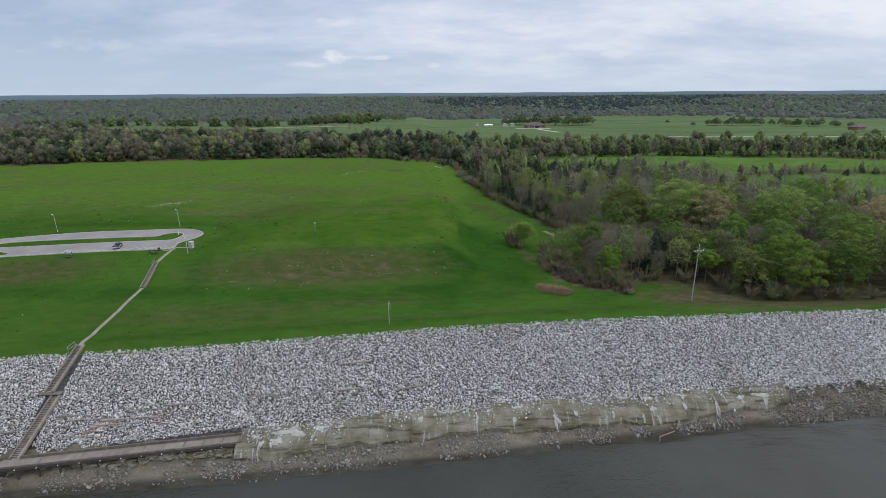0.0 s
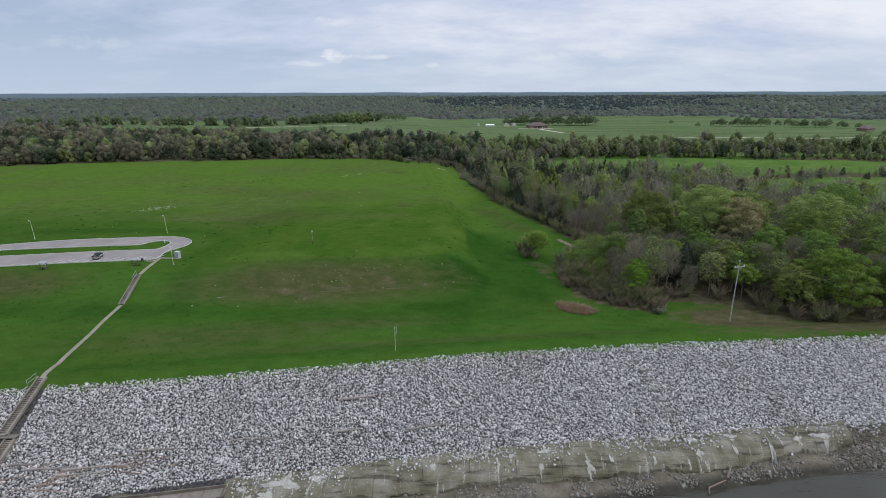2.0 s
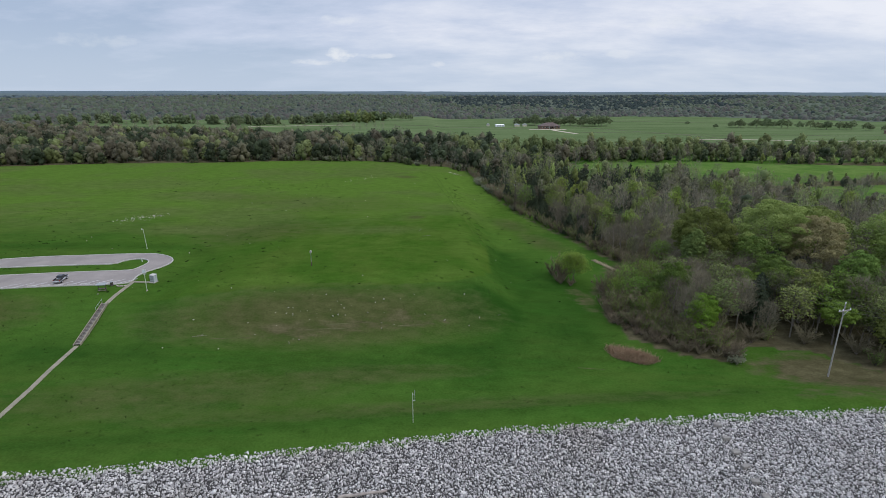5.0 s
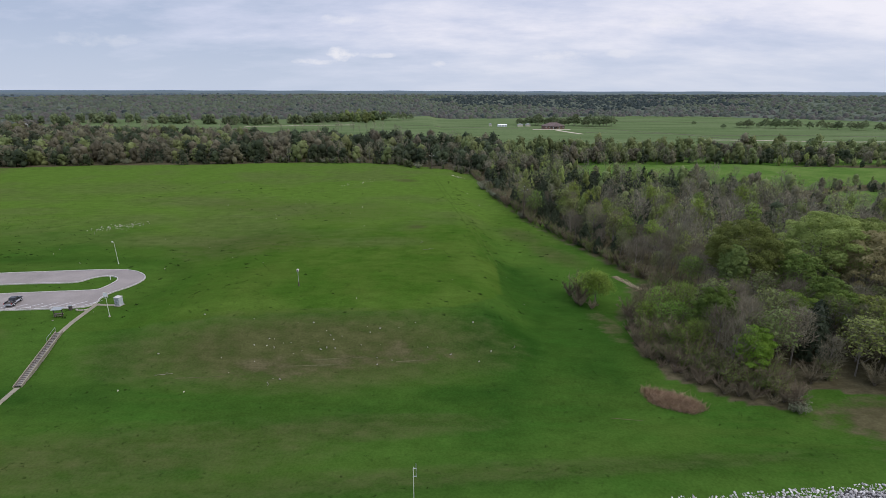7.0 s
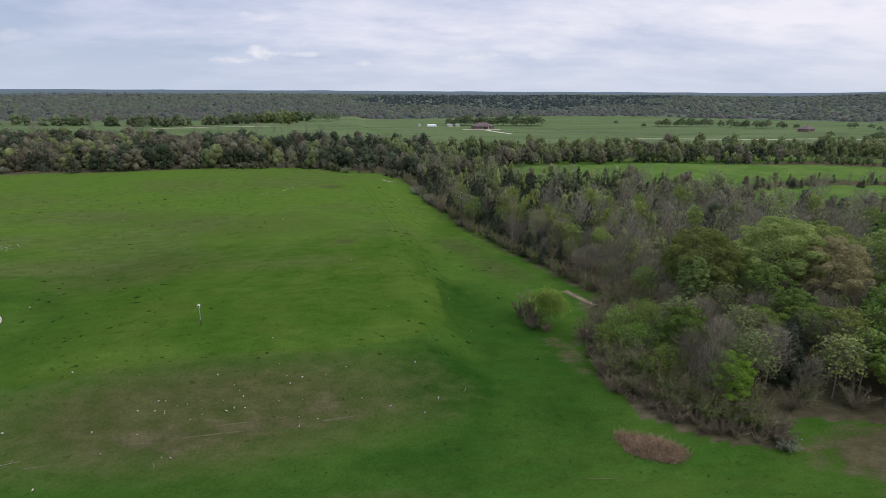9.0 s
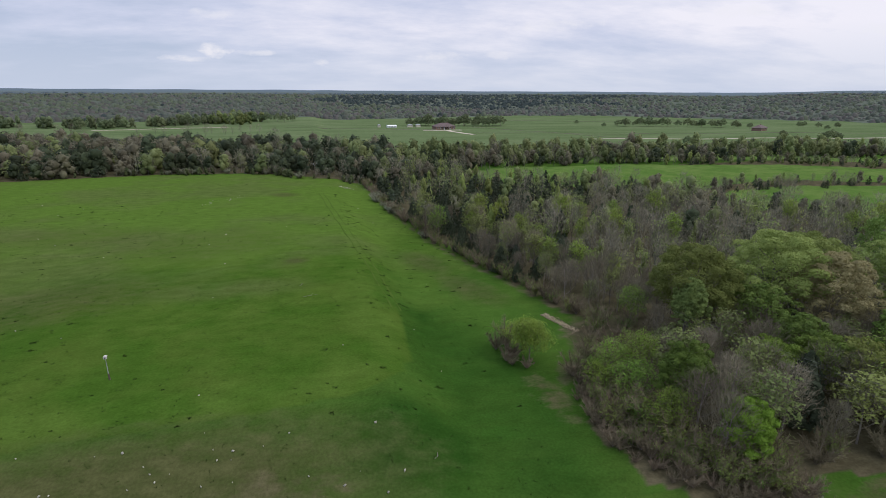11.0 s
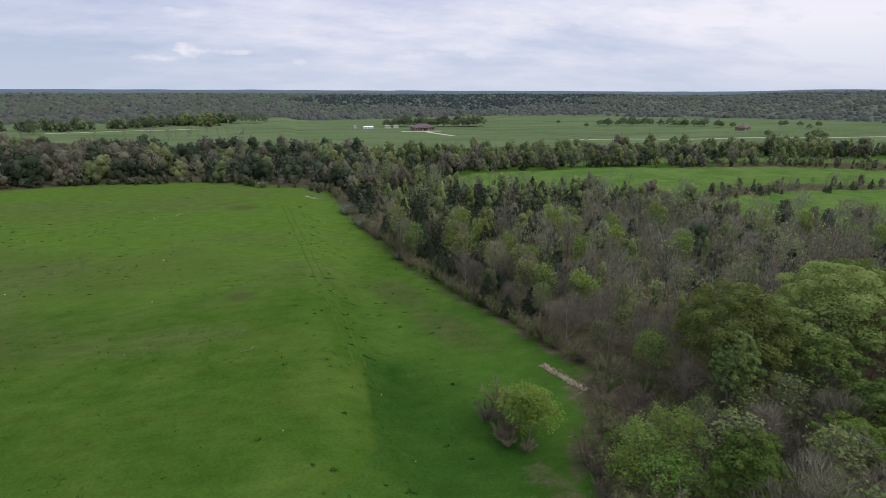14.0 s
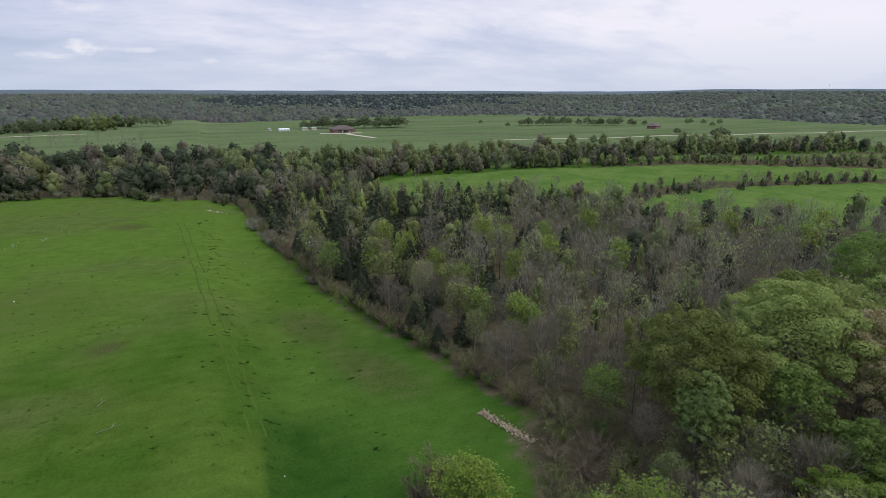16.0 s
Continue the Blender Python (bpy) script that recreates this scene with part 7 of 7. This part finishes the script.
# ---- utility poles and wires ----
def utility_pole(x, y, turn, tall, mat, label):
    root = thing("utility_pole", at_ground(x, y), turn, label, "utility pole", "utility poles")
    part("pole", rodded((0, 0, -0.5), (0, 0, tall), 0.125, 0.08, 10), mat, root)
    arm = part("crossarm", boxed((2.4, 0.12, 0.14), (0, -0.12, tall - 1.1), bevel=0.01), mat, root)
    for s in (-1.05, -0.4, 1.05):
        part("insulator", rodded((s, -0.12, tall - 1.03), (s, -0.12, tall - 0.8), 0.06, 0.05, 8), LENS, arm)
    part("top_insulator", rodded((0, 0, tall), (0, 0, tall + 0.25), 0.06, 0.05, 8), LENS, root)
    part("brace", rodded((-0.7, -0.12, tall - 1.1), (0, -0.1, tall - 1.8), 0.03, 0.03, 5), METAL, root)
    part("brace", rodded((0.7, -0.12, tall - 1.1), (0, -0.1, tall - 1.8), 0.03, 0.03, 5), METAL, root)
    return root


POLES = [(51.0, 102.3, 18, 12.0, POLE, "tall grey wooden utility pole with a crossarm in the clearing"), (15.6, 210.7, 18, 10.5, DARKPOLE, "dark wooden utility pole at the wood's edge"),
         (-18.0, 302.5, 18, 7.6, DARKPOLE, "dark wooden utility pole in a gap of the far wood"), (140, 88, 75, 11.0, POLE, "grey wooden utility pole on the riverbank")]
for p in POLES:
    utility_pole(*p)


def wire(a, b, off, sag):
    (ax, ay), (bx, by) = a[:2], b[:2]
    za, zb = float(height(ax, ay)) + a[3] - 0.8, float(height(bx, by)) + b[3] - 0.8
    d = Vector((bx - ax, by - ay)).normalized()
    s = Vector((-d.y, d.x)) * off
    q = np.linspace(0, 1, 25)
    path = np.stack([ax + s.x + (bx - ax) * q, ay + s.y + (by - ay) * q, za + (zb - za) * q - sag * 4 * q * (1 - q) + (0.9 if abs(off) < 0.05 else 0)], 1)
    v, f = tube(path, np.full(25, 0.009), 4)
    ob = new("power_line", joined("power_line", [(v, tri(f), 0, 0.5)], [WIRE]))
    tagged(ob, "thin sagging power line between utility poles", "power line", "power lines")


for a, b in ((POLES[0], POLES[1]), (POLES[1], POLES[2]), (POLES[0], POLES[3])):
    for off in (-1.05, 0.0, 1.05):
        wire(a, b, off, 2.2)


# ---- reeds, rubble and stones in the meadow ----
def make_reeds():
    r = np.random.default_rng(12)
    n = 4200
    a, q = r.uniform(0, 2 * np.pi, n), np.sqrt(r.uniform(0, 1, n)) * r.uniform(0.85, 1.2, n)
    c, s = math.cos(-0.55), math.sin(-0.55)
    u, v = np.cos(a) * q * 3.7 * (1 + 0.12 * np.sin(3 * a)), np.sin(a) * q * 2.2 * (1 + 0.15 * np.sin(2 * a + 1))
    x, y = 23.1 + u * c - v * s, 108.1 + u * s + v * c
    p = np.stack([x, y, height(x, y) - 0.05], 1)
    way = np.stack([r.normal(0, 0.7, n), r.normal(0, 0.7, n), np.ones(n)], 1)
    vv, ff = twigs(p, way, r.uniform(0.4, 1.2, n) * (1.05 - 0.35 * q), 0.038, r)
    me = joined("reed_bed", [(vv, ff, 0, np.repeat(r.uniform(0, 1, n), 3))], [REED])
    tagged(new("reed_bed", me), "patch of dead reddish-brown reeds in the grass", "reeds", kind="stuff")


make_reeds()


def heap(name, x, y, size, mat, label, r, lift=0.03):
    me = joined(name, scatter_rocks(x, y, height(x, y) + lift, size, r), [mat])
    tagged(new(name, me), label, "rubble", kind="stuff")


r9 = np.random.default_rng(19)
n = 430
q, w = r9.uniform(0, 1, n), r9.normal(0, 0.4, n)
heap("rubble_row", 29.6 + 3.2 * q + w * 0.9, 157.2 - 8.2 * q + w * 0.4, r9.uniform(0.08, 0.2, n), RED_STONE, "row of tan and rusty rubble at the meadow's edge", r9, 0.1)
n = 120
q = r9.uniform(0, 1, n)
heap("rubble_patch", -110 + 10 * q + r9.normal(0, 1.3, n), 188.4 + 6 * q + r9.normal(0, 2.2, n), r9.uniform(0.08, 0.26, n), PALE_STONE, "patch of pale stones lying in the grass", r9, -0.03)
n = 30
q = r9.uniform(0, 1, n)
heap("rubble_patch", -52 + 12 * q + r9.normal(0, 0.6, n), 252 + 15 * q + r9.normal(0, 2.2, n), r9.uniform(0.07, 0.2, n), PALE_STONE, "scatter of pale stones on the far meadow", r9)
n = 18
heap("rubble_patch", -5.5 + r9.normal(0, 1.2, n), 285.5 + r9.normal(0, 0.8, n), r9.uniform(0.15, 0.4, n), PALE_STONE, "few white stones near the end of the meadow", r9)
n = 45
x = r9.uniform(-110, 20, n)
y = r9.uniform(92, 270, n)
m = (y > crest(x) + 4) & ~inside(OUTER, x, y) & ~wooded(x, y)
heap("field_stones", x[m], y[m], r9.uniform(0.08, 0.2, m.sum()), PALE_STONE, "small white stones strewn over the meadow", r9, 0.05)
x, y = r9.normal(-28, 12, 46), r9.normal(120, 3.2, 46)
heap("field_stones", x, y, r9.uniform(0.06, 0.2, 46), PALE_STONE, "small pale stones strewn over the bare slope", r9, 0.05)
for k, (x, y, turn, ln) in enumerate([(-13, 163.2, 15, 2.6), (-14.9, 169.1, 60, 1.4), (2.6, 120.1, 30, 0.6), (-33.8, 110.6, 80, 0.5), (-50, 112.5, 10, 2.5)]):
    root = thing("fallen_branch", at_ground(x, y, 0.08), turn, "pale dead branch lying in the grass", "branch", "dead branches in the grass")
    part("stem", rodded((-ln / 2, 0, 0), (ln / 2, 0.1, 0.05), 0.025, 0.012, 6), DRIFT, root)
    part("side_twig", rodded((0.1, 0, 0), (0.5, 0.45, 0.2), 0.025, 0.015, 5), DRIFT, root)


def make_tufts():
    r = np.random.default_rng(21)
    n = 6500
    x, y = r.uniform(-150, 40, n), 82 + 215 * r.beta(1.0, 1.5, n)
    ok = (y > crest(x) + 1) & ~wooded(x, y) & ~(inside(OUTER, x, y) & ~inside(ISLAND, x, y)) & (np.sin(x * 0.21) + np.sin(y * 0.17 + x * 0.05) + r.normal(0, 0.9, len(x)) > -0.2)
    x, y = x[ok], y[ok]
    n = len(x)
    blades = 7
    px, py = np.repeat(x, blades) + r.normal(0, 0.2, n * blades), np.repeat(y, blades) + r.normal(0, 0.16, n * blades)
    tall = 0.11 * r.uniform(0.6, 1.3, n * blades)
    way = np.stack([r.normal(0, 0.5, n * blades), r.normal(0, 0.5, n * blades), np.ones(n * blades)], 1)
    v, f = twigs(np.stack([px, py, height(px, py) - 0.02], 1), way, tall, 0.06, r)
    me = joined("grass_tufts", [(v, f, 0, np.repeat(np.repeat(r.uniform(0, 1, n), blades), 3))], [LEAF["grass"]])
    tagged(new("grass_tufts", me), "fine rough grass tufts over the meadow", "grass", kind="stuff")
    # broad dark clumps where the herd has been: strewn, and in a row beside the wheel tracks
    n = 900
    x, y = r.uniform(-130, 20, n), 126 + 170 * r.beta(1.0, 1.35, n)
    keep = np.sin(x * 0.09 + 1) + np.sin(y * 0.07 + x * 0.03) + r.normal(0, 0.8, n) > 0.15
    q = r.uniform(0, 1, 75)
    x = np.concatenate([x[keep], np.interp(160 + 110 * q, [150, 165, 187, 221, 253, 280], [4.2, 3.0, 0.6, -3.5, -7.0, -11]) + r.normal(0, 1.1, 75)])
    y = np.concatenate([y[keep], 160 + 110 * q])
    ok = ~wooded(x, y) & ~(inside(OUTER, x, y) & ~inside(ISLAND, x, y))
    x, y = x[ok], y[ok]
    n, blades = len(x), 30
    wide = r.lognormal(-1.72, 0.38, n)
    px, py = np.repeat(x, blades) + np.repeat(wide * 1.35, blades) * r.normal(0, 0.6, n * blades), np.repeat(y, blades) + np.repeat(wide, blades) * r.normal(0, 0.5, n * blades)
    tall = np.repeat(wide, blades) * r.uniform(0.25, 0.75, n * blades)
    way = np.stack([r.normal(0, 0.6, n * blades), r.normal(0, 0.6, n * blades), np.ones(n * blades)], 1)
    v, f = twigs(np.stack([px, py, height(px, py) - 0.02], 1), way, tall, 0.05, r)
    me = joined("grass_clumps", [(v, f, 0, np.repeat(np.repeat(r.uniform(0, 1, n), blades), 3))], [LEAF["clump"]])
    tagged(new("grass_clumps", me), "broad dark green grass clumps dotted over the pasture", "grass", kind="stuff")


make_tufts()


def worn_line(name, pts, width, mat, label, seed, gaps=0.25):
    """A broken, wavering strip pressed into the grass."""
    r = np.random.default_rng(seed)
    pts = np.asarray(pts, float)
    along_ = np.concatenate([[0], np.cumsum(np.hypot(*np.diff(pts, axis=0).T))])
    d = np.arange(0, along_[-1], 0.6)
    cx, cy = np.interp(d, along_, pts[:, 0]), np.interp(d, along_, pts[:, 1])
    cx = cx + 0.12 * np.sin(d * 0.31 + seed) + 0.05 * np.sin(d * 1.3)
    tx, ty = np.gradient(cx), np.gradient(cy)
    ln = np.hypot(tx, ty)
    nx, ny = -ty / ln, tx / ln
    w = width * (0.5 + 0.35 * np.sin(d * 0.7 + seed) * np.sin(d * 0.23) + r.uniform(-0.12, 0.12, len(d)))
    vs, fs = [], []
    for k in range(len(d)):
        for s in (1, 0, -1):
            x, y = cx[k] + nx[k] * w[k] * s / 2, cy[k] + ny[k] * w[k] * s / 2
            vs.append((x, y, float(height(x, y)) + (0.045 if s == 0 else 0.012)))
    for k in range(len(d) - 1):
        if math.sin(d[k] * 0.19 + seed * 3) + math.sin(d[k] * 0.47 + seed) > -2 + 4 * gaps - 0.4 * r.uniform():
            fs += [(3 * k, 3 * k + 1, 3 * k + 4, 3 * k + 3), (3 * k + 1, 3 * k + 2, 3 * k + 5, 3 * k + 4)]
    me = bpy.data.meshes.new(name)
    me.from_pydata(vs, [], fs)
    tagged(part(name, me, mat), label, name.replace("_", " "), kind="structure")


TRACK = [(1.2, 159), (0.6, 164.5), (-1.2, 176), (-4.0, 193), (-7.9, 221.7), (-12.2, 251), (-15.5, 272)]
worn_line("wheel_track", TRACK, 0.6, PRESSED, "faint wheel track pressed into the grass", 1, 0.1)
worn_line("wheel_track", [(x + 1.7, y) for x, y in TRACK], 0.6, PRESSED, "faint wheel track pressed into the grass", 2, 0.2)
worn_line("dead_grass_line", [(-32, 114.9), (-25.3, 115.3), (-14, 116.2), (-9, 116.8)], 0.3, STRAWLINE, "thin line of pale dead cut grass", 5, 0.4)
worn_line("dead_grass_line", [(-30, 116.1), (-20, 117.0)], 0.3, STRAWLINE, "thin line of pale dead cut grass", 6, 0.45)
worn_line("dead_grass_line", [(-48, 111.8), (-39, 112.7)], 0.22, STRAWLINE, "thin line of pale dead cut grass", 7, 0.4)
worn_line("dead_grass_line", [(13.5, 104.2), (18.2, 103.6)], 0.22, STRAWLINE, "thin line of pale dead cut grass", 8, 0.3)
make_tufts()


# ---- farms far off ----
def hip_roof(w, d, h, z, over=0.6, ridge=0.4):
    bm = bmesh.new()
    a, b = w / 2 + over, d / 2 + over
    base = [bm.verts.new(p) for p in ((-a, -b, z), (a, -b, z), (a, b, z), (-a, b, z))]
    low = [bm.verts.new(v.co + Vector((0, 0, -0.25))) for v in base]
    r1, r2 = bm.verts.new((-w * ridge / 2, 0, z + h)), bm.verts.new((w * ridge / 2, 0, z + h))
    for f in ((base[0], base[1], r2, r1), (base[1], base[2], r2), (base[2], base[3], r1, r2), (base[3], base[0], r1)):
        bm.faces.new(f)
    for k in range(4):
        bm.faces.new((low[k], low[(k + 1) % 4], base[(k + 1) % 4], base[k]))
    bm.faces.new(low[::-1])
    bmesh.ops.recalc_face_normals(bm, faces=bm.faces)
    return bm


def farmhouse(x, y, turn, w, d, h, roof_h, label, gable=True):
    root = thing("farmhouse", at_ground(x, y), turn, label, "house")
    part("wall", boxed((w, d, h), (0, 0, h / 2 - 0.2)), BRICK, root)
    roof = part("roof", hip_roof(w, d, roof_h, h - 0.2), SHINGLE, root)
    part("chimney", boxed((0.9, 0.7, roof_h), (w * 0.2, 1, h + roof_h * 0.6)), BRICK, roof)
    n = int(w / 3.4)
    for k in range(n):
        wx = -w / 2 + (k + 0.5) * w / n
        for fy in (-1, 1):
            win = part("window", boxed((1.3, 0.14, 1.6), (wx, fy * d / 2, 1.7)), WHITE, root)
            part("pane", boxed((1.1, 0.18, 1.4), (wx, fy * d / 2, 1.7)), GLASS, win)
    if gable:
        part("porch_roof", hip_roof(w * 0.34, 4, roof_h * 0.7, h - 0.4, 0.4, 0.1), SHINGLE, root).location = (0, -d / 2 - 1.5, 0)
        for s in (-1, 1):
            part("column", boxed((0.35, 0.35, h - 0.4), (s * w * 0.15, -d / 2 - 3.2, (h - 0.4) / 2)), WHITE, root)
    part("door", boxed((1.2, 0.2, 2.2), (0, -d / 2, 1.1)), DARKWOOD, root)
    return root


farmhouse(97, 606, 12, 21, 11, 3.2, 3.3, "large brown brick farmhouse with a hipped shingle roof")
farmhouse(419, 552, 30, 17, 9, 3.0, 3.0, "low brown brick farmhouse beside trees", False)
barn = thing("barn", at_ground(47, 640), 12, "white metal barn standing in the pasture", "barn")
part("wall", boxed((12, 7, 2.3), (0, 0, 1.05)), WHITE, barn)
barn.scale = (0.8, 0.8, 0.8)
bm = bmesh.new()
vs = [bm.verts.new(p) for p in ((-6.3, -3.9, 2.15), (6.3, -3.9, 2.15), (6.3, 0, 3.2), (-6.3, 0, 3.2), (6.3, 3.9, 2.15), (-6.3, 3.9, 2.15))]
for f in ((0, 1, 2, 3), (3, 2, 4, 5), (1, 4, 2), (0, 3, 5), (0, 5, 4, 1)):
    bm.faces.new([vs[k] for k in f])
bmesh.ops.recalc_face_normals(bm, faces=bm.faces)
part("roof", bm, WHITE, barn)
for s in (-3.8, 0, 3.8):
    part("bay_door", boxed((2.8, 0.1, 1.9), (s, -3.52, 1.0)), GREYPANEL, barn)
for dx, dy, w, d in ((20, 2, 6, 3), (29, 4, 5, 3), (-13, 3, 3, 2)):
    shed = thing("shed", at_ground(47 + dx, 640 + dy), 12, "small pale shed near the white barn", "shed", "sheds by the barn")
    part("wall", boxed((w, d, 2.3), (0, 0, 1.1)), PALE_STONE, shed)
    part("roof", hip_roof(w, d, 0.9, 2.25, 0.2), SLATE, shed)
cottage = thing("cottage", at_ground(-455, 592), 0, "small white house among far trees", "house")
cottage.scale = (0.62, 0.62, 0.62)
part("wall", boxed((11, 7, 5.5), (0, 0, 2.7)), WHITE, cottage)
part("roof", hip_roof(11, 7, 2.6, 5.4), SLATE, cottage)
for s in (-3.4, 0, 3.4):
    part("window", boxed((1.1, 0.1, 1.5), (s, -3.52, 3.2)), GLASS, cottage)
tagged(part("farm_drive", ribbon([(97, 590), (98, 575), (104, 558), (112, 540)], 4.5, 0.15, 0.12, 4), SANDY), "pale sandy drive to the farmhouse", "drive", kind="structure")
tagged(part("farm_drive", ribbon([(74, 592), (90, 588), (112, 590)], 5, 0.16, 0.12, 4), SANDY), "pale sandy yard before the farmhouse", "drive", kind="structure")
tagged(part("farm_road", ribbon([(200, 494), (229, 492), (378, 476), (470, 464), (641, 456), (900, 440)], 3, 0.2, 0.12, 6), SANDY), "pale sandy farm road across the pasture", "road", kind="structure")
tagged(part("farm_road", ribbon([(-230, 610), (-175, 640), (-120, 655)], 2.5, 0.2, 0.12, 6), SANDY), "pale sandy farm road across the pasture", "road", kind="structure")
for pts in ([(120, 560), (300, 545), (470, 520), (640, 500)], [(-60, 640), (30, 612), (90, 600)], [(180, 760), (330, 730), (470, 690)], [(130, 640), (200, 560), (240, 500)]):
    tagged(part("ditch_line", ribbon(pts, 2.2, 0.12, 0.12, 8), DARKEARTH), "thin brown ditch line across the pasture", "ditch", kind="structure")
mast = thing("radio_mast", at_ground(2252, 1588), 0, "thin lattice radio mast on a far hill", "radio mast")
part("lattice", rodded((0, 0, 0), (0, 0, 32), 0.7, 0.45, 4), METAL, mast)
part("antenna", rodded((0, 0, 32), (0, 0, 36), 0.3, 0.15, 4), METAL, mast)
